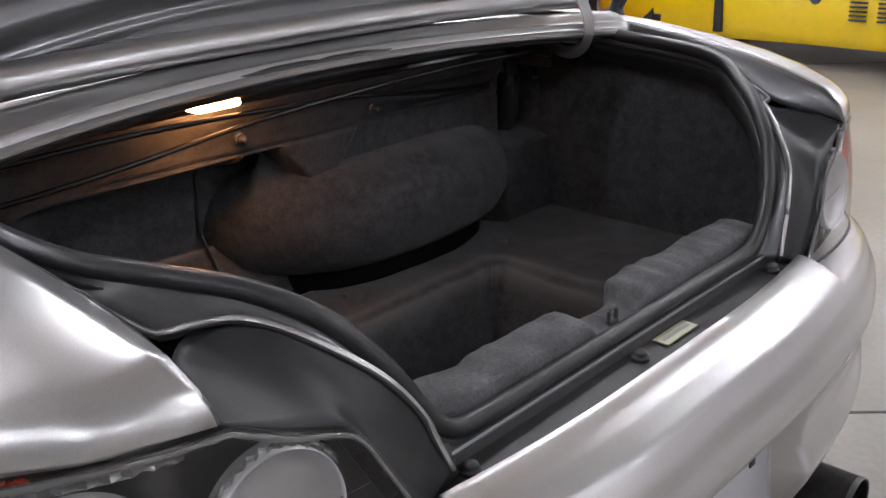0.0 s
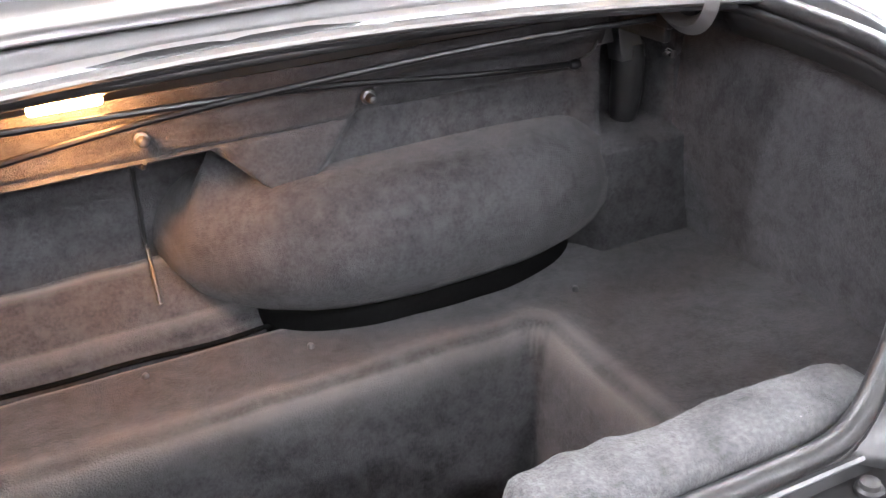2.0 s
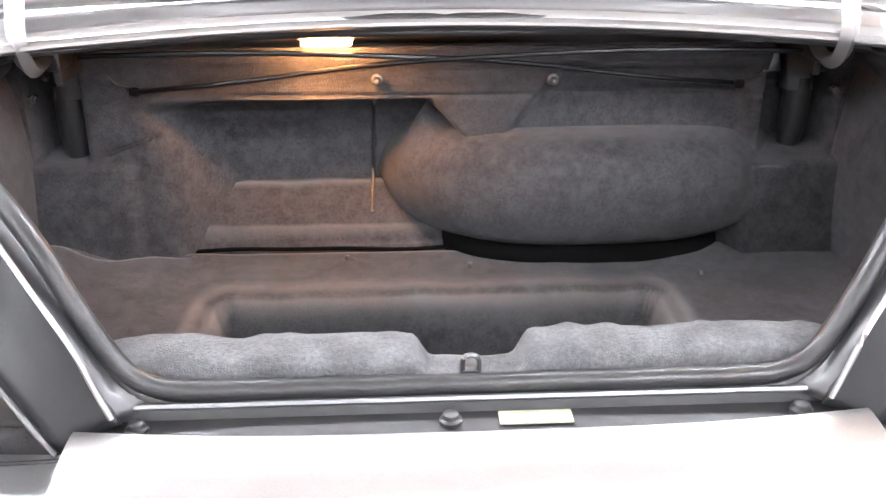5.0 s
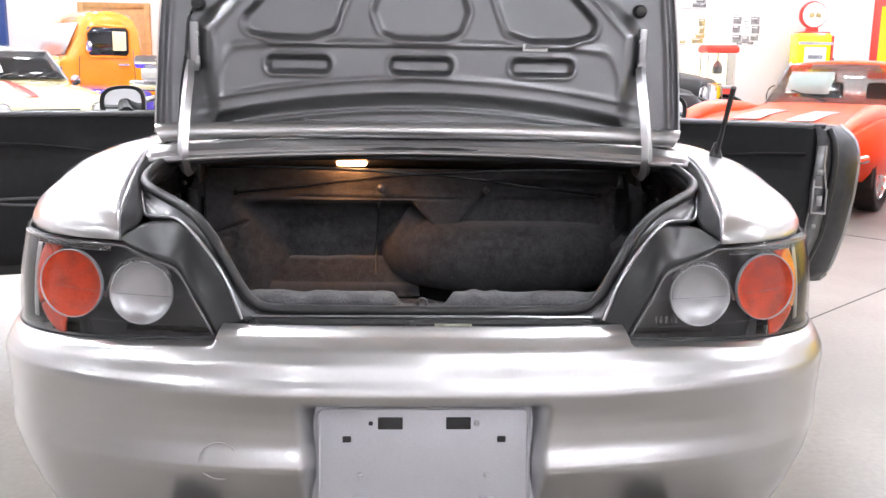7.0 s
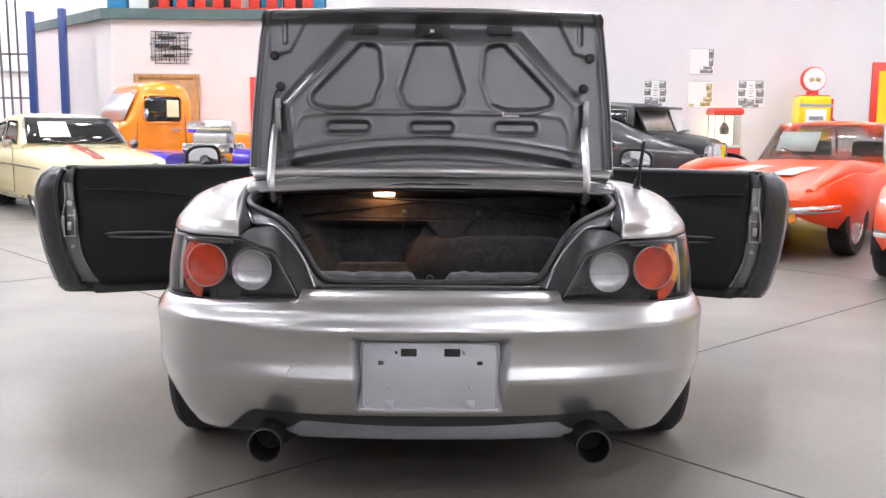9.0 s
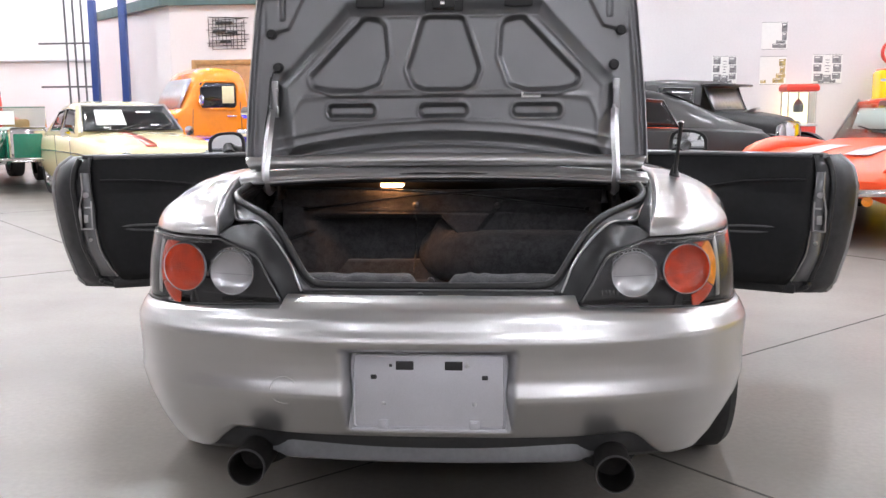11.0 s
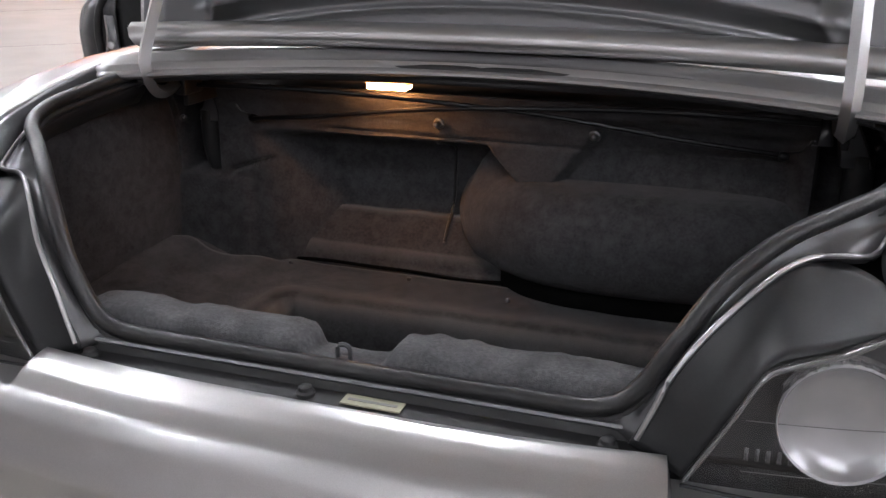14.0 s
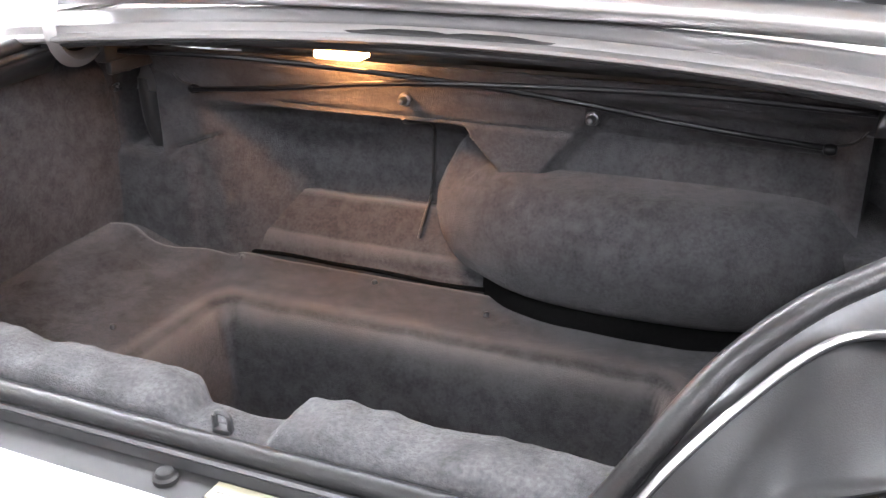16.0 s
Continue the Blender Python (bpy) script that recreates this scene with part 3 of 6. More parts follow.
for s in (-1, 1):
    rows = [[sx(p, s) for p in stc], [sx((p[0] + 0.006, p[1] - 0.004, p[2] - 0.010), s) for p in stc]]
    mid = 0.5 * (stc + lipc) + np.array([0, 0, -0.010])
    rows += [[sx(p, s) for p in mid], [sx((p[0] - 0.003, p[1], p[2] - 0.004), s) for p in lipc], [sx(p, s) for p in lipc], [sx((p[0] + 0.004, p[1] - 0.003, p[2] + 0.001), s) for p in lipc]]
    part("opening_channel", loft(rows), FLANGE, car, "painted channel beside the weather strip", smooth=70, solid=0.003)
    part("channel_bead", tube([sx((p[0] + 0.002, p[1] - 0.003, p[2] + 0.002), s) for p in lipc[:38]], 0.0030, 6), SILVER_DIM, car, "bright bead along the channel", smooth=60)

# Tail lamps
LPLAN = curve_pts([(0.385, 0.030), (0.46, 0.031), (0.563, 0.043), (0.65, 0.068), (0.73, 0.115), (0.79, 0.175), (0.825, 0.25), (0.848, 0.345)], 300)
LARC = np.concatenate([[0], np.cumsum(np.linalg.norm(np.diff(LPLAN, axis=0), axis=1))])


def lamp_xy(x):
    """Arc length along the lamp at a given x."""
    return float(np.interp(x, LPLAN[:, 0], LARC))


def lamp_pt(s_, z, inset, side):
    p = np.array([np.interp(s_, LARC, LPLAN[:, 0]), np.interp(s_, LARC, LPLAN[:, 1])])
    q = np.array([np.interp(s_ + 0.01, LARC, LPLAN[:, 0]), np.interp(s_ + 0.01, LARC, LPLAN[:, 1])])
    a = np.array([np.interp(s_ - 0.01, LARC, LPLAN[:, 0]), np.interp(s_ - 0.01, LARC, LPLAN[:, 1])])
    t = (q - a) / np.linalg.norm(q - a)
    n = np.array([-t[1], t[0]])
    lean = (z - 0.66) * 0.12
    bulge = -0.006 * math.sin(math.pi * min(1, max(0, (z - 0.655) / 0.18)))
    d = inset + lean + bulge
    return (side * (p[0] + n[0] * d), p[1] + n[1] * d, z)


TOP = np.array([(0.385, 0.662), (0.39, 0.672), (0.428, 0.742), (0.448, 0.781), (0.460, 0.793), (0.48, 0.801), (0.513, 0.812), (0.557, 0.832), (0.64, 0.8345), (0.85, 0.8335)])


def lamp_grid(inset, side, grow=0.0, ns=56, nz=14):
    rows = []
    for s_ in np.concatenate([np.linspace(0.0, 0.19, 30), np.linspace(0.19, LARC[-1], 30)[1:]]):
        x = float(np.interp(s_, LARC, LPLAN[:, 0]))
        zb = 0.661 - 0.012 * min(1, (x - 0.385) / 0.4) - grow
        zt = max(float(np.interp(x, TOP[:, 0], TOP[:, 1])) + grow, zb + 0.001)
        out = float(smooth_step(np.array(x), 0.72, 0.815))
        ins = inset * (1 - out) + min(inset, 0.005) * out
        rows.append([lamp_pt(s_, zb + (zt - zb) * k, ins, side) for k in np.linspace(0, 1, nz)])
    return loft(rows)


def lamp_patch(xa, xb, za, zb, inset, side):
    rows = []
    for s_ in np.linspace(lamp_xy(xa), lamp_xy(xb), 14):
        rows.append([lamp_pt(s_, z, inset, side) for z in np.linspace(za, zb, 8)])
    return loft(rows)


for s in (-1, 1):
    tl = part("tail_light", lamp_grid(0.060, s), LAMPBOX, car, "smoked wraparound tail lamp with a clear and a red round lens", smooth=60, solid=0.004)
    part("lens_cover", lamp_grid(0.0, s), LENS, tl, "clear lamp cover", smooth=60)
    tl.children[-1].visible_shadow = False
    # moulding along the upper inner rim
    rim = []
    for k in np.linspace(0.388, 0.80, 60):
        rim.append(lamp_pt(lamp_xy(k), float(np.interp(k, TOP[:, 0], TOP[:, 1])) - 0.002, -0.001, s))
    part("lens_rim", tube(rim, 0.0035, 6), LENS, tl, smooth=60)
    low = [lamp_pt(lamp_xy(k), 0.661 - 0.012 * min(1, (k - 0.385) / 0.4), -0.001, s) for k in np.linspace(0.386, 0.845, 50)]
    part("lamp_gasket", tube(low, 0.0022, 6), RUBBER, tl, smooth=60)
    bowl = [(0.0, 0.3), (0.4, 0.25), (0.7, 0.05), (0.88, -0.35), (0.97, -0.75), (1.0, -0.9)]
    for nm, cx, cz, r, th, ins, m_, lab in (("clear_lens", 0.527, 0.740, 0.0565, 4, 0.024, REFL, "frosted clear round reversing lens"), ("red_lens", 0.676, 0.748, 0.0625, 14, 0.024, RED, "red round brake lens")):
        c0 = Vector(lamp_pt(lamp_xy(cx), cz, ins, 1))
        t0 = Vector((math.cos(radians(th)), math.sin(radians(th)), 0))
        n0 = Vector((-t0.y, t0.x, 0))
        at = lambda rr, ang, dd: sx(tuple(c0 + t0 * rr * math.cos(ang) + Vector((0, 0.10, 1)) * rr * math.sin(ang) + n0 * dd), s)
        angs = [2 * math.pi * k / 44 for k in range(44)]
        part(nm, loft([[at(rr * r, q, dd * 0.014) for q in angs] for rr, dd in bowl], close=True), m_, tl, lab, smooth=60)
        part("bezel", loft([[at(rr, q, dd) for q in angs] for rr, dd in ((r, -0.008), (r, -0.015), (r + 0.0012, -0.0165), (r + 0.0024, -0.015), (r + 0.0020, -0.007))], close=True), BEZEL, tl, smooth=60)
    s0 = lamp_xy(0.676)
    for nm, a0, a1, w_, m_, lab in (("turn_lens", -30, 42, 0.036, AMBER if s > 0 else RED, "amber turn lens" if s > 0 else "pinkish red side lens"), ("upper_lens", 44, 78, 0.036, RED, "red upper crescent lens"), ("side_lens", -80, -32, 0.034, RED, "red lower crescent lens")):
        rows = []
        for q in np.linspace(radians(a0), radians(a1), 22):
            rows.append([lamp_pt(s0 + (0.071 + w_ * k) * 1.08 * math.cos(q), min(0.748 + (0.071 + w_ * k) * math.sin(q), 0.826), 0.014, s) for k in np.linspace(0, 1, 6)])
        part(nm, loft(rows), m_, tl, lab, smooth=60, solid=0.003)
    part("outer_reflector", lamp_patch(0.772, 0.843, 0.664, 0.822, 0.018, s), REFL, tl, "pale outer reflector", smooth=60, solid=0.002)
    rim = [lamp_pt(lamp_xy(k), float(np.interp(k, TOP[:, 0], TOP[:, 1])) - 0.005, -0.0005, s) for k in np.linspace(0.39, 0.80, 60)]
    part("lens_edge", tube(rim, 0.0026, 6), PRISM, tl, smooth=60)
    for zz in (0.682, 0.735):
        part("moulding_line", tube([lamp_pt(lamp_xy(k), zz + 0.03 * (k - 0.5), 0.012, s) for k in np.linspace(0.44, 0.74, 40)], 0.0005, 5), SATIN, tl)
    # faceted prism bands moulded along the top of the lamp and round the clear lens
    for xa_, xb_, zf_ in ((0.470, 0.600, lambda x: 0.740 + math.sqrt(max(0.0, 0.0665 ** 2 - (x - 0.527) ** 2))), (0.590, 0.770, lambda x: 0.8255)):
        rows = []
        for i_, k in enumerate(np.linspace(xa_, xb_, 25)):
            zc = min(zf_(k), 0.8265)
            rows.append([lamp_pt(lamp_xy(k), zc - h_, 0.012 - b_ * (0.2 + 0.8 * (i_ % 2)), s) for h_, b_ in ((0.0, 0.0), (0.003, 0.006), (0.006, 0.003), (0.009, 0.006), (0.012, 0.0))])
        part("prism_band", loft(rows), PRISM, tl, "clear faceted prism band")
    if s > 0:
        for k in range(5):
            b0 = 0.443 + k * 0.0105
            part("print_bar", loft([[lamp_pt(lamp_xy(b0 + d), z, 0.027, s) for z in (0.684, 0.697)] for d in (0, 0.004)]), SATIN, tl, "small grey moulded characters", solid=0.001)

# Grey garnish between the lamp and the opening, wrapped from the lip down to the lamp
for s in (-1, 1):
    lipg = curve_pts([(0.332, 0.046, 0.686), *LIP[1:6], (0.510, 0.172, 0.858), (0.546, 0.146, 0.852), (0.559, 0.10, 0.845), (0.565, 0.066, 0.837)], 40)
    xs = [0.386, 0.392, 0.404, 0.418, 0.432, 0.444, 0.452, 0.463, 0.478, 0.50, 0.53, 0.56]
    lampg = curve_pts([lamp_pt(lamp_xy(x), float(np.interp(x, TOP[:, 0], TOP[:, 1])) + 0.001, 0.006, 1) for x in xs], 40)
    rows = []
    for k in np.linspace(0, 1, 10):
        rows.append([sx(tuple(a + (b - a) * k + np.array([0, 0.004, 0.0]) * math.sin(math.pi * k)), s) for a, b in zip(lipg, lampg)])
    part("lamp_garnish", loft(rows), GARNISH, car, "dark grey plastic garnish beside the tail lamp", smooth=60, solid=0.003)

# Sill behind the strip: black channel, rubber stops, sticker, latch striker
part("sill_channel", loft([[(x, y, z) for x in np.linspace(-0.352, 0.352, 40)] for y, z in ((0.020, 0.682), (0.024, 0.677), (0.062, 0.679), (0.067, 0.691), (0.078, 0.694))]), BLACK, car, "black plastic sill channel", solid=0.003)
part("sill_edge", tube([(x, 0.066, 0.692) for x in np.linspace(-0.33, 0.33, 40)], 0.0036, 6), SILVER_IN, car)
for bx in (-0.318, -0.026, 0.312):
    part("rubber_stop", lathe([(0.0001, 0.006), (0.005, 0.0058), (0.0075, 0.004), (0.0085, 0.0), (0.011, -0.002), (0.011, -0.008)], 20, "z", (bx, 0.046, 0.684)), BLACK, car, "round rubber lid stop")
st_ = part("sticker", moved(rbox(0.020, 0.090, 0.037, 0.058, 0.6795, 0.6812), pose(0, 0, 0)), STICKER, car, "small cream sticker with a line of print")
part("print_bar", rbox(0.026, 0.084, 0.045, 0.050, 0.6812, 0.6817), INK, st_)
part("lid_striker", join(tube([(-0.010, 0.100, 0.69), (-0.010, 0.100, 0.716), (0.004, 0.100, 0.716), (0.004, 0.100, 0.69)], 0.0028, 6, 20), rbox(-0.012, 0.006, 0.096, 0.106, 0.698, 0.703, 0.002)), METAL_DK, car, "chrome latch striker")

# Front rail of the opening and rear deck behind it
def rail_y(x):
    return -0.105 * (abs(x) / 0.55) ** 2


RAIL = [(0.69, 0.975), (0.665, 0.984), (0.648, 0.981), (0.636, 0.972), (0.630, 0.969), (0.622, 0.969), (0.616, 0.963), (0.614, 0.959), (0.609, 0.957), (0.606, 0.954), (0.606, 0.950), (0.610, 0.946), (0.620, 0.944)]
part("front_rail", loft([[(x, y + rail_y(x), z - 0.012 * (abs(x) / 0.6) ** 2) for x in np.linspace(-0.622, 0.622, 60)] for y, z in RAIL]), SILVER_DIM, car, "silver front rail of the trunk opening", smooth=40, solid=0.003)
part("rail_shadow_seal", tube([(x, 0.617 + rail_y(x), 0.9445 - 0.012 * (abs(x) / 0.6) ** 2) for x in np.linspace(-0.56, 0.56, 50)], 0.005, 6), RUBBER, car)
part("rear_deck", loft([[(x, y + rail_y(x) * f, z - 0.03 * (abs(x) / 0.65) ** 3) for x in np.linspace(-0.645, 0.645, 40)] for y, f, z in ((0.688, 1, 0.974), (0.75, 0.9, 0.978), (0.95, 0.6, 0.985), (1.12, 0.3, 0.985), (1.14, 0.3, 0.96), (1.14, 0.3, 0.6))]), SILVER, car, smooth=40, solid=0.004)
part("rail_underside", loft([[(x, y + rail_y(x) * f, z) for x in np.linspace(-0.60, 0.60, 40)] for y, f, z in ((0.618, 1, 0.943), (0.65, 0.8, 0.940), (0.72, 0.5, 0.915), (0.76, 0.2, 0.898))]), METAL_DK, car, "dark underside of the trunk front rail", solid=0.003)

# ---- trunk interior ----
def height_sheet(xs, ys, fn, plane):
    X, Y = np.meshgrid(xs, ys)
    Z = fn(X, Y)
    bm = bmesh.new()
    P = [[bm.verts.new((X[j, i], Y[j, i], Z[j, i]) if plane == "z" else (X[j, i], Z[j, i], Y[j, i])) for i in range(len(xs))] for j in range(len(ys))]
    for j in range(len(ys) - 1):
        for i in range(len(xs) - 1):
            bm.faces.new((P[j][i], P[j][i + 1], P[j + 1][i + 1], P[j + 1][i]))
    return bm


def wob(x, y, k=9.0, seed=0.0):
    return np.array([[noise.noise((a * k + seed, b * k, seed)) for a, b in zip(r, q)] for r, q in zip(x, y)])


def floor_z(X, Y):
    pit = sd_poly(X, Y, [(-0.330, 0.14), (-0.318, 0.532), (0.292, 0.532), (0.300, 0.14)]) - 0.03
    z = 0.562 - 0.255 * (1 - smooth_step(pit, -0.050, -0.004)) - 0.020 * (1 - smooth_step(pit, -0.026, 0.018)) + 0.004 * np.exp(-((pit - 0.022) / 0.016) ** 2)
    lf = -0.462 + 0.9 * np.clip(Y - 0.745, 0, 0.07)
    step = smooth_step(Y + 0.006 * X, 0.733, 0.747) * smooth_step(X, lf, lf + 0.022) * (1 - smooth_step(X, 0.06, 0.10))
    z = z + step * (0.014 + 0.005 * np.exp(-((Y - 0.752) / 0.007) ** 2) + 0.078 * np.clip((Y - 0.745) / 0.065, 0, 1) ** 0.85)
    groove = np.exp(-((Y - 0.727 + 0.012 * X) / 0.006) ** 2) * smooth_step(X, -0.5, -0.46) * (1 - smooth_step(X, 0.05, 0.08))
    left = smooth_step(-X, 0.50, 0.62) * 0.03
    # loose overlapping edge of the floor carpet in the corner
    edge = 0.668 + 0.028 * smooth_step(X, -0.52, -0.44) + 0.006 * np.sin(X * 60)
    lap = (1 - smooth_step(X, -0.46, -0.40)) * (1 - smooth_step(Y, edge, edge + 0.008)) * smooth_step(Y, 0.40, 0.60)
    return z - 0.034 * groove + left + 0.012 * lap + 0.003 * wob(X, Y, 14)


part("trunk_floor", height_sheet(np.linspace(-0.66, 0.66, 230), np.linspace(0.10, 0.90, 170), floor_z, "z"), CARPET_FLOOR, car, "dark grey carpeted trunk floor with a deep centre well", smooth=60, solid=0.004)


def back_y(X, Z):
    y = np.full(X.shape, 0.705)
    # deep recess over the shelf, its far edge a flap that falls from a peak to the wheel cover
    lo = -0.478 + 0.25 * np.clip(0.80 - Z, 0, 0.15)
    hi = -0.004 + 0.9 * np.clip(0.805 - Z, 0, 0.08)
    rec = smooth_step(X, lo, lo + 0.125) * (1 - smooth_step(X, hi - 0.022, hi)) * (1 - smooth_step(Z, 0.792, 0.824))
    y = y + rec * (0.118 + 0.006 * wob(X, Z, 6, 9.0))
    # the wall falls back over the wheel cover
    dg = 0.112 + (Z - 0.769) * 0.78
    y = y + 0.024 * smooth_step(X, dg - 0.014, dg + 0.014) * (1 - smooth_step(X, 0.46, 0.50)) * (1 - smooth_step(Z, 0.862, 0.880))
    leftb = (1 - smooth_step(X, -0.50, -0.47)) * (1 - smooth_step(Z, 0.716, 0.728))
    y = y - leftb * 0.010
    fold = np.exp(-((Z - 0.733 - 0.35 * (X + 0.52)) / 0.005) ** 2) * smooth_step(X, -0.535, -0.515) * (1 - smooth_step(X, -0.45, -0.43))
    y = y + 0.014 * fold
    nook = (1 - smooth_step(X, -0.552, -0.544)) * smooth_step(X, -0.630, -0.618) * smooth_step(Z, 0.722, 0.734)
    y = y + nook * 0.075
    rightb = smooth_step(X, 0.47, 0.50) * (1 - smooth_step(Z, 0.712, 0.724))
    y = y - rightb * 0.03
    nookr = smooth_step(X, 0.505, 0.515) * (1 - smooth_step(X, 0.612, 0.628)) * smooth_step(Z, 0.724, 0.736)
    y = y + nookr * 0.07
    crease = np.exp(-((Z - 0.826 + 0.01 * X) / 0.003) ** 2) * smooth_step(X, -0.34, -0.30)
    return y + 0.005 * crease - 0.02 * smooth_step(Z, 0.84, 0.90) + 0.004 * wob(X, Z, 11, 3.0)


part("trunk_back_trim", height_sheet(np.linspace(-0.66, 0.66, 300), np.linspace(0.55, 0.905, 100), back_y, "y"), CARPET, car, "grey carpeted front wall of the trunk", smooth=60, solid=0.004)
part("carpet_seam", tube([(-0.100, 0.690, 0.828), (-0.102, 0.705, 0.818), (-0.104, 0.755, 0.806), (-0.106, 0.812, 0.786), (-0.108, 0.818, 0.74), (-0.110, 0.818, 0.69), (-0.111, 0.805, 0.663), (-0.112, 0.785, 0.642), (-0.113, 0.765, 0.615)], 0.003, 6, 40), RUBBER, car, "dark seam in the trunk carpet")

# Black rod stands for the shade in the groove before the shelf
part("carpet_gap", tube([(x, 0.7285 - 0.010 * x + 0.003 * math.sin(x * 31), 0.562 + 0.002 * math.sin(x * 17)) for x in np.linspace(-0.47, 0.045, 40)], 0.0034, 6), SHADE_BLACK, car, "black rod for the shade in the gap between floor carpet and shelf")

# spare wheel cover: a bulging half drum of carpet against the wall, undercut over a black shade piece
rows = []
for r, z in ((0.60, 0.580), (0.76, 0.584), (0.87, 0.596), (0.945, 0.616), (0.987, 0.643), (1.0, 0.672), (0.990, 0.700), (0.958, 0.725), (0.91, 0.744), (0.85, 0.757), (0.77, 0.764), (0.62, 0.767), (0.35, 0.768)):
    row = []
    for a in np.linspace(math.radians(172), math.radians(368), 72):
        w = 1 + 0.012 * noise.noise((math.cos(a) * 3, math.sin(a) * 3, z * 12)) + 0.006 * noise.noise((math.cos(a) * 9, math.sin(a) * 9, z * 30))
        ca, sa = math.cos(a), math.sin(a)
        horn = 0.050 * math.exp(-((a - 3.73) / 0.075) ** 2) * max(0.0, min(1.0, (z - 0.69) / 0.07))
        row.append((0.243 + 0.352 * r * w * math.copysign(abs(ca) ** 0.72, ca), 0.905 + 0.296 * r * w * math.copysign(abs(sa) ** 0.92, sa), z + horn))
    rows.append(row)
# Near-black drum added as the shade under the cover
part("cover_base", loft([[(0.240 + 0.275 * r * math.copysign(abs(math.cos(a)) ** 0.65, math.cos(a)), 0.905 - 0.252 * r * abs(math.sin(a)) ** 0.85, z) for a in np.linspace(math.radians(180), math.radians(360), 50)] for r, z in ((1.0, 0.550), (1.0, 0.566), (0.985, 0.588), (0.80, 0.62))]), SHADE_BLACK, car, "black piece for the shade under the spare wheel cover", smooth=60, solid=0.004)
part("spare_wheel_cover", loft(rows), CARPET, car, "bulging carpeted cover over the spare wheel", smooth=70, solid=0.004)

for s in (-1, 1):
    rows = []
    for y in np.linspace(0.10, 0.72, 26):
        rows.append([(s * (0.655 - 0.02 * math.sin(math.pi * k) + 0.004 * noise.noise((y * 9, k * 5, s))), y, 0.52 + (0.90 if y > 0.25 else 0.70 + (y - 0.1) / 0.15 * 0.2) * k - 0.52 * k) for k in np.linspace(0, 1, 14)])
    part("trunk_side_trim", loft(rows), CARPET, car, "dark carpeted trunk side wall", smooth=70, solid=0.004)
    # sheet from the strip down into the side wall
    a = curve_pts(STRIP[3:15], 50)
    rows = [[sx((p[0] - 0.004, p[1] + 0.004, p[2] - 0.012), s) for p in a], [sx((p[0] + 0.004, p[1] + 0.008, p[2] - 0.03), s) for p in a], [sx((max(p[0] + 0.03, 0.40), p[1] + 0.02, p[2] - 0.055), s) for p in a], [sx((0.65, min(max(p[1] + 0.02, 0.12), 0.70), p[2] - 0.06), s) for p in a]]
    part("opening_inner_sheet", loft(rows), BLACK, car, smooth=60, solid=0.003)
    # rear inner corner that closes the trunk behind the garnish
    part("trunk_rear_corner", loft([[(s * x, 0.105 + 0.02 * (x - 0.36), z) for x in np.linspace(0.335, 0.66, 14)] for z in np.linspace(0.40, 0.715, 10)]), CARPET, car, smooth=60, solid=0.004)


def sill_rows():
    rows = []
    for x in np.linspace(-0.385, 0.385, 150):
        up = float(smooth_step(np.array(abs(x)), 0.040, 0.062))
        n1 = noise.noise((x * 16, 1.7, 0.4)) * 0.0030 + noise.noise((x * 45, 5.2, 0.9)) * 0.0040
        zt = 0.700 + (0.0235 + n1) * up
        e = float(smooth_step(np.array(abs(x)), 0.36, 0.385)) * 0.012
        zt -= e
        yf = 0.151 + 0.010 * noise.noise((x * 14, 0.3, 2.0)) - 0.010 * (1 - up)
        rows.append([(x, 0.088, 0.690), (x, 0.090, 0.690 + 0.7 * (zt - 0.69)), (x, 0.094, zt - 0.0035), (x, 0.100, zt), (x, 0.128, zt + 0.002), (x, yf - 0.006, zt + 0.0005), (x, yf - 0.001, zt - 0.005), (x, yf, zt - 0.018), (x, yf - 0.004, 0.62), (x, yf - 0.004, 0.50), (x, yf, 0.33)])
    return rows


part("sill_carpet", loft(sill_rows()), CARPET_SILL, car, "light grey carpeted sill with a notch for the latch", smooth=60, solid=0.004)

# fixings, torsion bars, lamp, brackets
for fx, fy, fz in ((-0.098, 0.686, 0.854), (0.170, 0.688, 0.851)):
    fb = part("fastener", lathe([(0.0001, -0.007), (0.004, -0.006), (0.006, -0.002), (0.006, 0.006), (0.009, 0.007), (0.010, 0.012)], 16, "y", (fx, fy - 0.002, fz)), METAL_DK, car, "small bright trim fastener")
for fx, fy in ((-0.154, 0.687), (0.043, 0.648), (-0.40, 0.695), (0.40, 0.60), (-0.43, 0.42)):
    part("carpet_pin", lathe([(0.0001, 0.003), (0.003, 0.0026), (0.0045, 0.0), (0.0045, -0.004)], 12, "z", (fx, fy, 0.566)), METAL_DK, car, "small carpet pin")
bar1 = [(-0.460, 0.692, 0.840), (-0.42, 0.684, 0.845), (-0.30, 0.664, 0.860), (-0.10, 0.640, 0.888), (0.10, 0.615, 0.905), (0.30, 0.600, 0.914), (0.50, 0.58, 0.915)]
for s in (-1, 1):
    tb = part("torsion_bar", tube([sx((p[0], p[1] + (0.008 if s < 0 else 0), p[2]), s) for p in bar1], 0.0040, 8, 50), BARSTEEL, car, "thin dark steel torsion bar")
    part("bar_end", lathe([(0.0001, -0.009), (0.006, -0.007), (0.008, 0.0), (0.006, 0.007), (0.0001, 0.009)], 14, "x", (-0.460 * s, 0.696, 0.840)), BARSTEEL, tb)
lampu = part("trunk_lamp", rbox(-0.210, -0.124, 0.630, 0.664, 0.926, 0.941, 0.004), WHITE_LABEL, car, "small lit trunk lamp giving warm light")
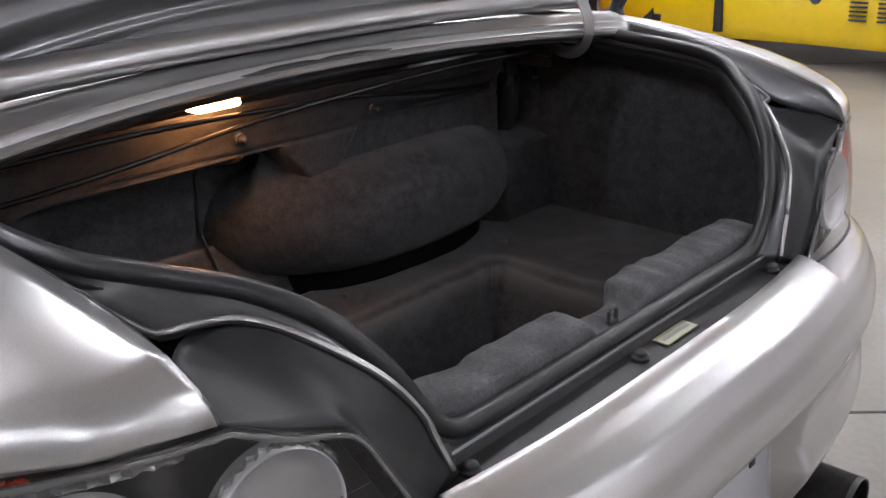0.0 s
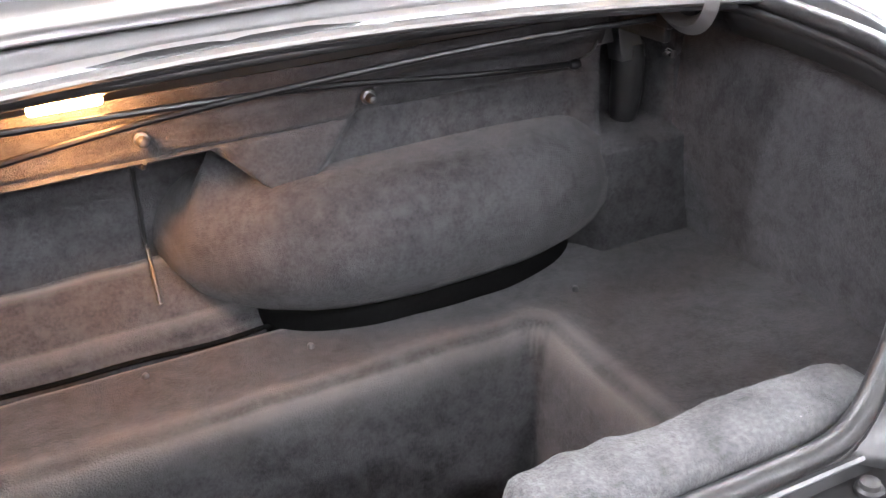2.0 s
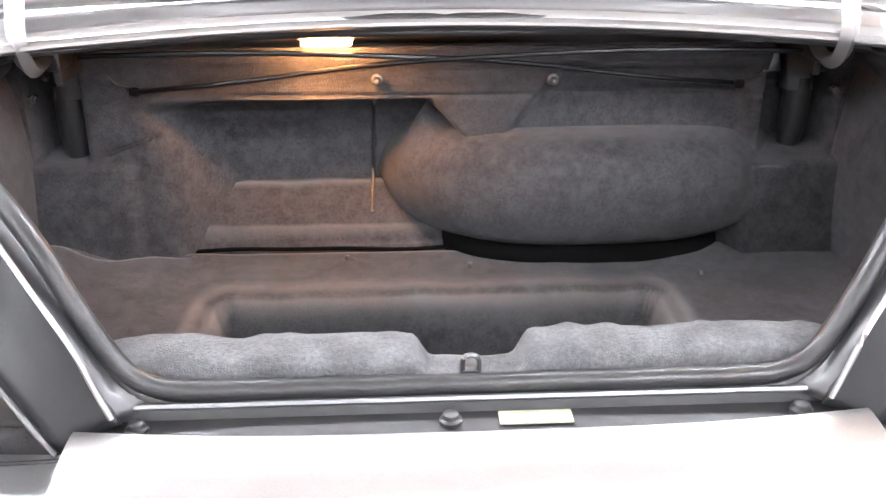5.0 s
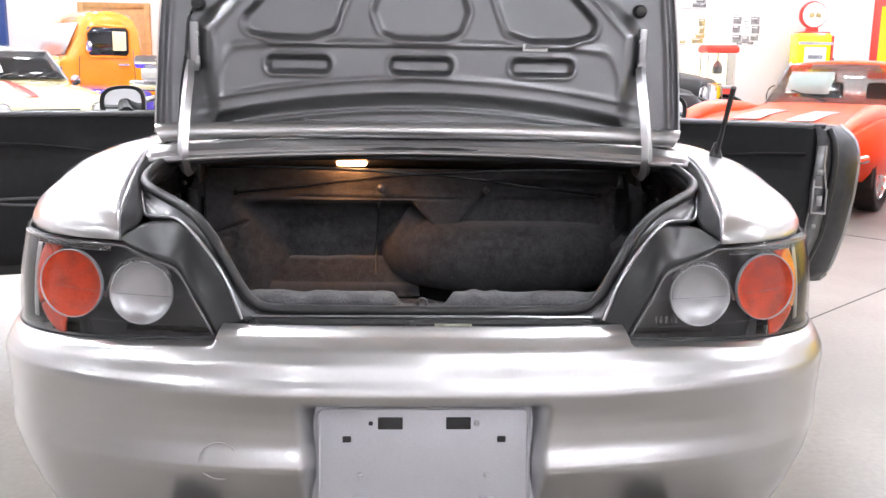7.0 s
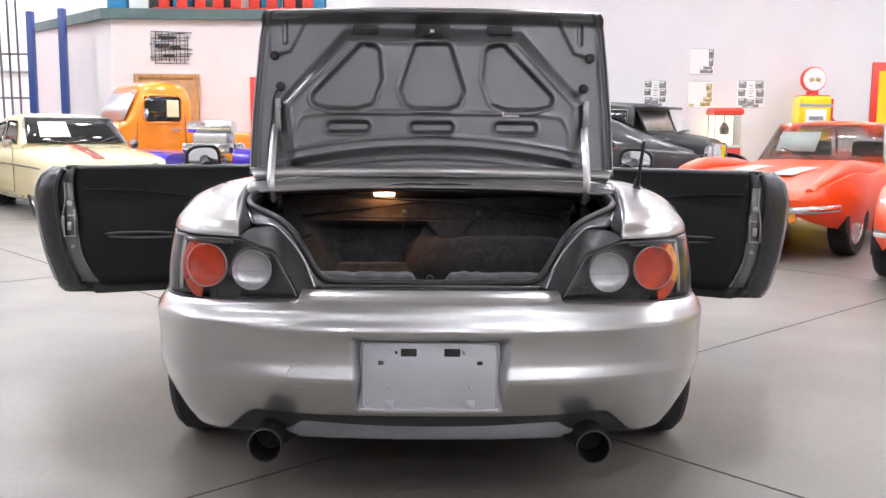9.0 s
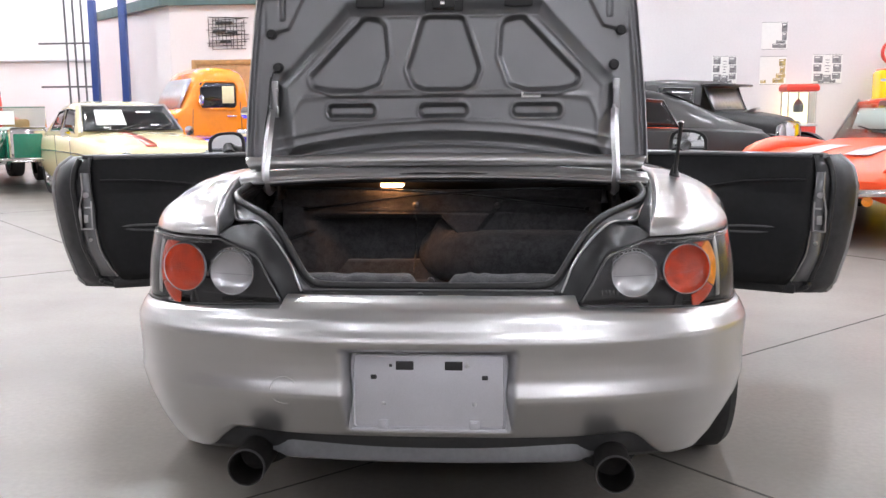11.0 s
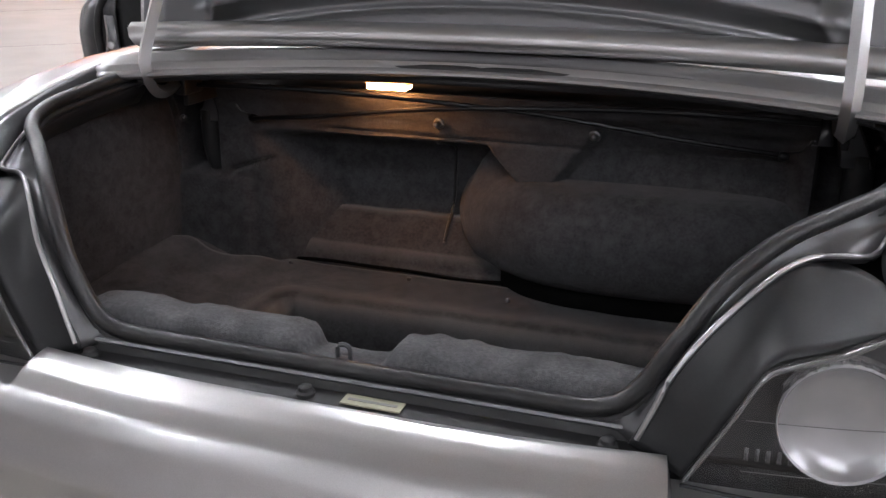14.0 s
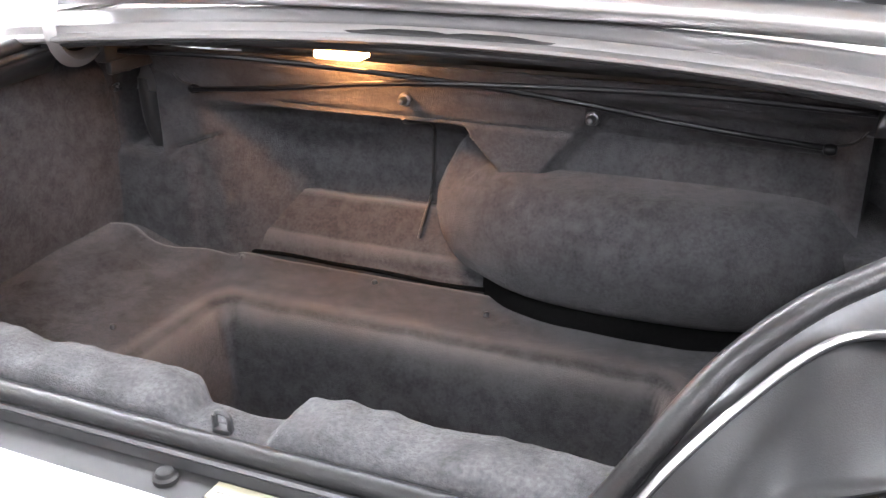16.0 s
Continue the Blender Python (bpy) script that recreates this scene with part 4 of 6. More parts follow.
part("bulb_lens", rbox(-0.203, -0.131, 0.6285, 0.660, 0.917, 0.9275, 0.004), LAMPGLOW, lampu, "glowing warm lens")
for s in (-1, 1):
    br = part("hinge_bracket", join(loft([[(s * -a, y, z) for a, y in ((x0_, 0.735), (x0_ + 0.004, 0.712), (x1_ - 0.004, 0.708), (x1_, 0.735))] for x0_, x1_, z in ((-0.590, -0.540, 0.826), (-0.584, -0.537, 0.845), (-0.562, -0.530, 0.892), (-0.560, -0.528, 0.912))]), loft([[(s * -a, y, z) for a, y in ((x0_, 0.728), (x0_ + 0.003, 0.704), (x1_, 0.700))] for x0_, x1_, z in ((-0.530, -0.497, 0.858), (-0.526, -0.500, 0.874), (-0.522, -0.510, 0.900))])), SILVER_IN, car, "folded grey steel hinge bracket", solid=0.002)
    part("bolt", lathe([(0.0001, -0.012), (0.006, -0.011), (0.008, -0.004), (0.008, 0.004)], 10, "y", (s * 0.608, 0.690, 0.832)), CHROME, br)
    part("bolt", lathe([(0.0001, -0.008), (0.004, -0.007), (0.006, 0.004)], 10, "y", (s * 0.590, 0.700, 0.862)), RUBBER, br)
    part("drain_tube", tube([(s * 0.570, 0.732, 0.845), (s * 0.571, 0.734, 0.80), (s * 0.573, 0.742, 0.755), (s * 0.574, 0.752, 0.722)], [0.021, 0.022, 0.022, 0.022, 0.022, 0.021, 0.019, 0.016], 14, 8, flat=1.15), BLACK, br, "dull black drain tube")
    part("cable", tube([(s * 0.500, 0.700, 0.868), (s * 0.494, 0.698, 0.860), (s * 0.485, 0.698, 0.850), (s * 0.462, 0.700, 0.843)], 0.002, 6, 14), RUBBER, br)
    if s < 0:
        # Black strip put in as the shade of the gap here
        part("gap_strip", rbox(s * 0.541 - 0.006, s * 0.541 + 0.006, 0.716, 0.728, 0.765, 0.845, 0.003), SHADE_BLACK, br, "black strip for the shade beside the tube")

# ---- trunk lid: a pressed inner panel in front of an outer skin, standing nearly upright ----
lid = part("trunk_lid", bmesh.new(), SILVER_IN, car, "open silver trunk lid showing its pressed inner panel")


def lid_half(z):
    return np.interp(z, [0.985, 1.05, 1.2, 1.35, 1.47, 1.53, 1.56], [0.640, 0.638, 0.630, 0.617, 0.606, 0.597, 0.580])


def lid_y(z):
    return 0.672 + (z - 1.16) * 0.10


def lid_relief(X, Z):
    low = 1 - smooth_step(Z, 1.12, 1.25)
    cz = Z + 0.075 * (X / 0.6) ** 2 * low
    AX = np.abs(X)
    body = sd_poly(X, cz, [(-0.50, 1.075), (0.50, 1.075), (0.535, 1.245), (0.31, 1.485), (-0.31, 1.485), (-0.535, 1.245)]) - 0.012
    h = -0.034 * (1 - smooth_step(body, -0.044, 0.004)) - 0.004 * np.exp(-((body + 0.046) / 0.005) ** 2) * (1 - low)
    tri = [(-0.394, 1.258), (-0.240, 1.418), (-0.212, 1.412), (-0.205, 1.330), (-0.230, 1.262), (-0.27, 1.250), (-0.36, 1.252)]
    win = sd_poly(-AX, Z, tri) - 0.032
    win = np.minimum(win, sd_poly(X, Z, [(-0.042, 1.424), (0.042, 1.424), (0.086, 1.288), (0.074, 1.258), (0.052, 1.250), (-0.052, 1.250), (-0.074, 1.258), (-0.086, 1.288)]) - 0.030)
    h = h + 0.017 * (1 - smooth_step(win, -0.013, 0.002)) - 0.0045 * np.exp(-((win - 0.005) / 0.005) ** 2)
    brace = np.abs(Z - 1.206 - 0.05 * smooth_step(AX, 0.34, 0.47)) + 0.02 * smooth_step(AX, 0.40, 0.46)
    h = h - 0.004 * np.exp(-(brace / 0.0045) ** 2)
    slot = np.full(X.shape, 1.0)
    for c in (-0.293, 0.0, 0.293):
        slot = np.minimum(slot, sd_poly(X, Z, [(c - 0.058, 1.161), (c + 0.058, 1.161), (c + 0.058, 1.157), (c - 0.058, 1.157)]) - 0.020)
    h = h + 0.022 * (1 - smooth_step(slot, -0.012, 0.001)) - 0.004 * np.exp(-((slot - 0.004) / 0.004) ** 2)
    pad = sd_poly(X, cz, [(-0.440, 1.08), (-0.440, 1.172), (0.440, 1.172), (0.440, 1.08)]) - 0.042
    h = h - 0.0045 * np.exp(-(pad / 0.006) ** 2) * smooth_step(cz, 1.10, 1.14)
    for zb, am in ((1.128, 0.004), (1.094, 0.006), (1.052, 0.007)):
        h = h - am * np.exp(-((cz - zb) / 0.0065) ** 2) * (1 - smooth_step(AX, 0.50, 0.56))
    flange = sd_poly(AX, Z, [(0.50, 1.42), (0.575, 1.40), (0.575, 1.53), (0.44, 1.53)])
    h = h - 0.009 * (1 - smooth_step(flange, -0.006, 0.006)) * smooth_step(Z, 1.39, 1.41)
    notch = sd_poly(AX, Z, [(0.515, 1.45), (0.525, 1.45), (0.525, 1.515), (0.515, 1.515)])
    h = h + 0.012 * (1 - smooth_step(notch, 0.0, 0.006))
    h = h - 0.008 * np.exp(-((AX - lid_half(Z) + 0.022) / 0.008) ** 2)
    h = h - 0.045 * smooth_step(Z, 1.505, 1.548)
    return h


gz = np.linspace(0.992, 1.552, 150)
gs = np.linspace(-1, 1, 320)
Sg, Zg = np.meshgrid(gs, gz)
Xg = Sg * lid_half(Zg)
crown = 0.014 * (1 - (Xg / 0.64) ** 2) * smooth_step(Zg, 1.42, 1.55)
Rg = lid_y(Zg) + lid_relief(Xg, Zg) - 0.015 * smooth_step(np.abs(Sg), 0.985, 1.0)
pan = [[(Xg[j, i], Rg[j, i], Zg[j, i] + crown[j, i]) for i in range(320)] for j in range(150)]
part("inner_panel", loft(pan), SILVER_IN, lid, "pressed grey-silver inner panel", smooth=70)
# outer skin and its rolled lower edge, which stands just over the front rail
skin = []
for dy, z in ((0.000, 1.560), (0.020, 1.567), (0.045, 1.555), (0.060, 1.50), (0.068, 1.40), (0.070, 1.25), (0.066, 1.12), (0.056, 1.03), (0.040, 0.995), (0.012, 0.984), (-0.012, 0.984), (-0.028, 0.992), (-0.034, 1.004), (-0.028, 1.018), (-0.012, 1.026), (0.004, 1.024)):
    skin.append([(t * (lid_half(min(z, 1.556)) * 1.004 - 0.03 * float(1 - smooth_step(np.array(z), 0.98, 1.06))), lid_y(z) + dy - 0.05 * abs(t) ** 3 * (1 if z < 1.1 else 0.3), z + 0.014 * (1 - t * t) * float(smooth_step(np.array(z), 1.42, 1.55)) - 0.010 * t * t * (1 if z < 1.05 else 0)) for t in np.linspace(-1, 1, 60)])
part("outer_skin", loft(skin), SILVER, lid, "silver outer skin of the lid", smooth=50)
edges = []
for s in (-1, 1):
    zz = np.linspace(0.992, 1.552, 40)
    edges = [[(s * float(lid_half(z)) * 1.004, float(lid_y(z)) + d, z) for z in zz] for d in (-0.016, 0.062)]
    part("side_edge", loft(edges), SILVER, lid, solid=0.004)
    for bx, bz in ((0.535, 1.298), (0.556, 1.405)):
        part("rubber_stop", lathe([(0.0001, -0.028), (0.012, -0.027), (0.016, -0.02), (0.017, 0.0), (0.022, 0.002), (0.022, 0.008)], 20, "y", (s * bx, float(lid_y(bz)) + 0.004, bz)), RUBBER, lid, "black rubber stop")
    arm = [(0.523, 0.598, 0.922), (0.523, 0.580, 0.912), (0.524, 0.555, 0.907), (0.525, 0.530, 0.914), (0.525, 0.514, 0.935), (0.526, 0.512, 0.965), (0.527, 0.532, 1.005), (0.528, 0.572, 1.07), (0.530, 0.615, 1.125), (0.534, 0.648, 1.16)]
    arm = [(p[0] + (0.020 if s < 0 else 0.003), p[1], p[2]) for p in arm]
    ha = part("hinge_arm", tube([sx(p, s) for p in arm], 0.0125, 4, 40, flat=0.9, side=(1, 0, 0)), SILVER_DIM, lid, "silver gooseneck hinge arm", smooth=30)
    part("hinge_plate", join(rbox(s * 0.542 - 0.010, s * 0.542 + 0.010, 0.650, 0.668, 1.14, 1.255, 0.003), rbox(s * 0.534 - 0.005, s * 0.534 + 0.005, 0.645, 0.655, 1.15, 1.175, 0.002), rbox(s * 0.534 - 0.005, s * 0.534 + 0.005, 0.648, 0.655, 1.22, 1.232, 0.002)), SILVER_DK, ha)
    part("hinge_joint", join(rbox(s * 0.535 - 0.012, s * 0.535 + 0.012, 0.585, 0.64, 0.895, 0.932, 0.005), rbox(s * 0.535 - 0.006, s * 0.535 + 0.006, 0.60, 0.70, 0.875, 0.905, 0.003)), RUBBER, ha, "dark hinge joint")
part("wire", tube([(-0.556, 0.52, 0.95), (-0.56, 0.55, 1.02), (-0.565, 0.60, 1.10), (-0.563, 0.652, 1.18), (-0.556, 0.664, 1.26), (-0.535, 0.668, 1.30)], 0.004, 6, 30), RUBBER, lid, "black wire loom")
part("latch", join(rbox(-0.060, 0.060, 0.670, 0.700, 1.462, 1.520, 0.006), rbox(-0.035, 0.035, 0.655, 0.675, 1.475, 1.512, 0.004)), BLACK, lid, "black lid latch")
part("latch_pin", rbox(-0.010, 0.006, 0.650, 0.657, 1.484, 1.498, 0.002), CHROME, lid)
for c in (-0.235, 0.235):
    part("trim_block", rbox(c - 0.045, c + 0.045, 0.678, 0.71, 1.482, 1.512, 0.005), BLACK, lid)
lb = part("caution_label", moved(rbox(0.245, 0.305, -0.001, 0.001, -0.0085, 0.0085), pose(0, float(lid_y(1.206)) - 0.040, 1.206, -5)), WHITE_LABEL, lid, "small white label with print")
part("print_bar", moved(rbox(0.250, 0.300, -0.0018, -0.001, -0.003, 0.003), pose(0, float(lid_y(1.206)) - 0.040, 1.206, -5)), INK, lb)

# antenna
an = part("antenna", lathe([(0.0001, 0.05), (0.006, 0.048), (0.012, 0.03), (0.018, 0.008), (0.024, 0.0), (0.024, -0.008)], 20, "z", (0.714, 0.577, 0.940)), RUBBER, car, "short black rubber antenna")
part("mast", tube([(0.714, 0.577, 0.95), (0.714, 0.535, 1.03), (0.713, 0.483, 1.122)], [0.007] * 4 + [0.006] * 4 + [0.0065] * 4, 8, 12), RUBBER, an)

# ---- doors: black trim inside, silver skin, open on their front hinges ----
def car_door(s):
    ln, turn = (0.93, 27.0) if s > 0 else (1.10, 20.0)
    # the inner face lies at v = 0; along: 0 at the hinge; v > 0 points outside
    m = Matrix.Translation((s * 0.80, 2.40, 0)) @ Matrix.Rotation(s * radians(-turn), 4, "Z") @ Matrix.Diagonal((s, -1, 1, 1))
    # local x outward along the door, local y towards the rear-facing inner trim
    d = part("door", bmesh.new(), DOORTRIM, car, "wide open door with black trim and silver skin")
    zz = [(0.300, 1.03), (0.345, 1.065), (0.50, 1.11), (0.66, 1.135), (0.80, 1.143), (0.89, 1.118), (0.945, 1.055)]
    skin = []
    for z, e in zz:
        bul = 0.055 * math.sin(math.pi * min(1, max(0, (z - 0.20) / 0.85)))
        skin.append([(x * e * ln, -0.16 - bul * (1 - 0.3 * x), z) for x in np.linspace(0, 1, 16)])
    part("door_skin", moved(loft(skin), m), SILVER, d, "silver outer door skin", smooth=60, solid=0.004)
    rows = []
    for z, e in ((0.345, 0.86), (0.40, 0.90), (0.50, 0.935), (0.60, 0.955), (0.70, 0.965), (0.76, 0.968), (0.775, 0.968), (0.80, 0.97), (0.88, 0.97), (0.935, 0.965), (0.948, 0.96)):
        rows.append([(x * e * ln, 0.045 * float(smooth_step(np.array(0.82 - 0.14 * x * x), z - 0.02, z + 0.02)) * (1 - 0.4 * x) + 0.006 - 0.03 * float(smooth_step(np.array(z), 0.935, 0.95)) - 0.02 * float(smooth_step(np.array(x), 0.96, 1.0)), z) for x in np.linspace(0, 1, 40)])
    part("trim_panel", moved(loft(rows), m), DOORTRIM, d, "black vinyl door trim with a moulded swoop", smooth=60, solid=0.006)
    # jamb face at the free end: silver edge darkened for its shade, with latch
    jam = []
    for z, e, et in ((0.300, 1.03, 0.84), (0.345, 1.065, 0.86), (0.50, 1.11, 0.935), (0.66, 1.135, 0.955), (0.80, 1.143, 0.97), (0.89, 1.118, 0.97), (0.945, 1.055, 0.96)):
        jam.append([(et * ln, 0.0, z), ((et + (e - et) * 0.15) * ln, -0.012, z), ((et * 0.55 + e * 0.45) * ln, -0.06, z), ((et * 0.35 + e * 0.65) * ln, -0.075, z), (e * ln - 0.012, -0.125, z), (e * ln, -0.165 - 0.055 * 0.7 * math.sin(math.pi * min(1, max(0, (z - 0.20) / 0.85))), z)])
    part("door_jamb", moved(loft(jam), m), LAMPBOX, d, "silver door edge, darkened for shade", smooth=50, solid=0.004)
    seal = [(et * ln + (e - et) * ln * 0.44, -0.046, z) for z, e, et in ((0.325, 1.05, 0.85), (0.40, 1.08, 0.89), (0.50, 1.11, 0.935), (0.60, 1.125, 0.952), (0.70, 1.138, 0.96), (0.80, 1.143, 0.97), (0.88, 1.12, 0.97), (0.935, 1.07, 0.965))]
    part("door_seal", moved(tube([(0.08 * ln, -0.020, 0.322), (0.45 * ln, -0.020, 0.318), (0.78 * ln, -0.028, 0.318), *seal], 0.015, 8, 60), m), RUBBER, d, "black rubber door seal", smooth=60)
    part("skin_hem", moved(tube([(e * ln - 0.006, -0.145 - 0.02 * math.sin(math.pi * (z - 0.2) / 0.85), z) for z, e in zz], 0.010, 8, 40), m), SILVER_DK, d, "bright hemmed edge of the door skin", smooth=60)
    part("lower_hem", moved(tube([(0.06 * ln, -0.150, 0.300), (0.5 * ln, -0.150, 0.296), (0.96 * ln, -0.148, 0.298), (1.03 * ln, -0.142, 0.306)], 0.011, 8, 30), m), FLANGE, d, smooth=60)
    jl, line_a, line_b = [], [], []
    for z, e, et in ((0.36, 1.067, 0.872), (0.42, 1.085, 0.905), (0.50, 1.11, 0.938), (0.60, 1.125, 0.952), (0.68, 1.136, 0.958), (0.78, 1.14, 0.968), (0.87, 1.125, 0.974)):
        w = 0.40 if z < 0.72 else 0.26
        u0, u1 = et * ln + 0.004, (et + (e - et) * w) * ln
        jl.append([(u0, 0.004, z), (0.5 * (u0 + u1), 0.0, z), (u1, -0.028, z)])
        line_a.append((u0 + 0.006, 0.006, z))
        line_b.append((u1 - 0.004, -0.020, z))
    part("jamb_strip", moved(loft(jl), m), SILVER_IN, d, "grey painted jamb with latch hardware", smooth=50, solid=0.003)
    part("jamb_bead", moved(tube(line_a[:4], 0.004, 6, 24), m), SILVER, d, smooth=60)
    part("jamb_bead", moved(tube(line_b[3:], 0.0045, 6, 24), m), SILVER, d, smooth=60)
    lx = 0.965 * ln
    part("latch", moved(join(rbox(lx + 0.005, lx + 0.012, -0.01, 0.014, 0.60, 0.735, 0.002), rbox(lx + 0.055, lx + 0.062, -0.02, 0.010, 0.60, 0.70, 0.002), rbox(lx + 0.005, lx + 0.062, -0.015, 0.012, 0.596, 0.604, 0.002), rbox(lx + 0.005, lx + 0.040, -0.01, 0.012, 0.70, 0.708, 0.002), rbox(lx + 0.022, lx + 0.045, -0.01, 0.016, 0.63, 0.672, 0.004)), m), SILVER, d, "bright door latch")
    part("bolt", moved(lathe([(0.0001, 0.016), (0.012, 0.014), (0.016, 0.0)], 12, "y", (lx + 0.030, -0.004, 0.765)), m), ALU, d)
    part("bolt", moved(lathe([(0.0001, 0.016), (0.008, 0.014), (0.010, 0.0)], 12, "y", (lx + 0.020, -0.004, 0.545)), m), ALU, d)
    part("window_seal", moved(rbox(0.02, 1.0 * ln, -0.14, -0.015, 0.935, 0.953, 0.006), m), RUBBER, d)
    # Paler than the trim: the grey stands for reflections on the pull
    part("pull_handle", moved(tube([(0.50 * ln, 0.040, 0.598), (0.62 * ln, 0.046, 0.612), (0.78 * ln, 0.038, 0.614), (0.86 * ln, 0.026, 0.604), (0.78 * ln, 0.036, 0.590), (0.62 * ln, 0.044, 0.584), (0.50 * ln, 0.040, 0.588)], 0.006, 6, 50), m), SATIN, d, "moulded door pull in a paler grey for its reflections", smooth=50)
    part("trim_line", moved(tube([(0.10 * ln, 0.050, 0.70), (0.30 * ln, 0.046, 0.755), (0.50 * ln, 0.040, 0.80), (0.70 * ln, 0.030, 0.826), (0.93 * ln, 0.016, 0.835)], 0.006, 6, 40), m), DOORTRIM, d, smooth=60)
    # The same grey paints the highlight along the top edge
    part("trim_cap", moved(tube([(0.04 * ln, 0.008, 0.944), (0.5 * ln, 0.008, 0.945), (0.95 * ln, 0.004, 0.944)], 0.010, 8, 20), m), SATIN, d, smooth=60)
    part("bottom_edge", moved(rbox(0.05, 0.90 * ln, -0.15, 0.0, 0.297, 0.345, 0.01), m), RUBBER, d)
    part("rubber_foot", moved(lathe([(0.0001, 0.014), (0.010, 0.012), (0.013, 0.0)], 12, "y", (0.95 * ln, -0.03, 0.335)), m), RUBBER, d)
    # mirror housing on the outer face near the hinge
    mx_ = 0.24 if s > 0 else 0.40
    mm = m @ Matrix.Translation((mx_, -0.27, 0.976)) @ Matrix.Rotation(radians(-14), 4, "Z")
    sq = lambda a: (math.copysign(abs(math.cos(a)) ** 0.7, math.cos(a)) * 0.098, math.copysign(abs(math.sin(a)) ** 0.7, math.sin(a)) * 0.077)
    ang = [2 * math.pi * k / 40 for k in range(40)]
    shell = lambda pr: loft([[(sq(a)[0] * r, y, sq(a)[1] * r * (1 - 0.12 * math.cos(a))) for a in ang] for r, y in pr], close=True)
    part("mirror_housing", moved(shell([(0.001, -0.095), (0.5, -0.085), (0.85, -0.05), (0.99, -0.005), (1.0, 0.012)]), mm), SILVER if s > 0 else BLACKPAINT, d, "door mirror housing", smooth=60)
    part("mirror_rim", moved(shell([(1.0, 0.012), (0.97, 0.018), (0.85, 0.014), (0.80, 0.0), (0.001, -0.002)]), mm), BLACK, d, "black mirror rim", smooth=60)
    part("mirror_glass", moved(shell([(0.001, 0.0085), (0.80, 0.008), (0.82, 0.002)]), mm), MIRROR, d, "mirror glass", smooth=60)
    part("mirror_foot", moved(tube([(mx_, -0.08, 0.935), (mx_, -0.16, 0.95), (mx_, -0.24, 0.975)], [0.035, 0.034, 0.03, 0.028, 0.025, 0.024], 10, 6), m), BLACK, d)


car_door(1)
car_door(-1)

# ---- cockpit and nose, mostly hidden behind the lid ----
for s in (-1, 1):
    hoop = [(0.17, 1.30, 0.95), (0.20, 1.28, 1.06), (0.27, 1.27, 1.105), (0.40, 1.27, 1.11), (0.52, 1.27, 1.09), (0.60, 1.28, 1.03), (0.625, 1.30, 0.95)]
    part("roll_hoop", tube([sx(p, s) for p in hoop], 0.045, 12, 30), SEAT, car, "padded dark roll hoop", smooth=60)
    st = part("seat", rbox(s * 0.37 - 0.24, s * 0.37 + 0.24, 1.62, 2.10, 0.30, 0.46, 0.05, 3), SEAT, car, "black leather bucket seat")
    part("backrest", moved(rbox(-0.24, 0.24, -0.07, 0.07, 0, 0.62, 0.06, 3), pose(s * 0.37, 1.60, 0.42, 14)), SEAT, st)
    part("headrest", moved(rbox(-0.12, 0.12, -0.05, 0.05, 0.60, 0.74, 0.04, 3), pose(s * 0.37, 1.60, 0.42, 14)), SEAT, st)
    part("door_sill", rbox(s * 0.78 - 0.07, s * 0.78 + 0.07, 1.42, 2.45, 0.17, 0.345, 0.03), SILVER, car)
    # windscreen pillar
    part("pillar", tube([(s * 0.72, 2.52, 0.90), (s * 0.66, 2.22, 1.12), (s * 0.60, 1.98, 1.26)], 0.03, 8, 12), BLACK, car)
part("tub", rbox(-0.74, 0.74, 1.14, 2.55, 0.28, 0.36, 0.02), SEAT, car)
part("dashboard", rbox(-0.70, 0.70, 2.25, 2.55, 0.62, 0.90, 0.05, 3), SEAT, car)
part("windscreen_header", tube([(x, 1.98 + 0.08 * (1 - (x / 0.6) ** 2), 1.26 + 0.01 * (1 - (x / 0.6) ** 2)) for x in np.linspace(-0.6, 0.6, 20)], 0.025, 8), BLACK, car)
part("windscreen", loft([[(x * a, y + 0.09 * (1 - (x) ** 2), z) for x in np.linspace(-1, 1, 16)] for a, y, z in ((0.70, 2.50, 0.90), (0.65, 2.22, 1.11), (0.59, 1.98, 1.26))]), GLASS, car, solid=0.004)
nose = []
for y, hw, zb, zs, zt in ((2.45, 0.86, 0.18, 0.80, 0.90), (2.8, 0.87, 0.2, 0.78, 0.85), (3.3, 0.872, 0.2, 0.74, 0.79), (3.7, 0.84, 0.19, 0.66, 0.72), (3.95, 0.74, 0.18, 0.58, 0.64), (4.08, 0.55, 0.2, 0.50, 0.54), (4.10, 0.3, 0.3, 0.46, 0.48)):
    hp = [(hw * 0.94, zb), (hw, zb + 0.10), (hw, zs - 0.10), (hw * 0.96, zs), (hw * 0.82, zs + (zt - zs) * 0.7), (hw * 0.5, zt), (0, zt + 0.004)]
    nose.append([(-a, y, b) for a, b in hp] + [(a, y, b) for a, b in hp[-2::-1]])
part("nose", loft(nose, cap=True), SILVER, car, "silver bonnet and front wings", smooth=60)


# ---- parked cars round the hall ----
def heading(x, y, hx, hy):
    return Matrix.Translation((x, y, 0)) @ Matrix.Rotation(math.atan2(-hx, hy), 4, "Z")


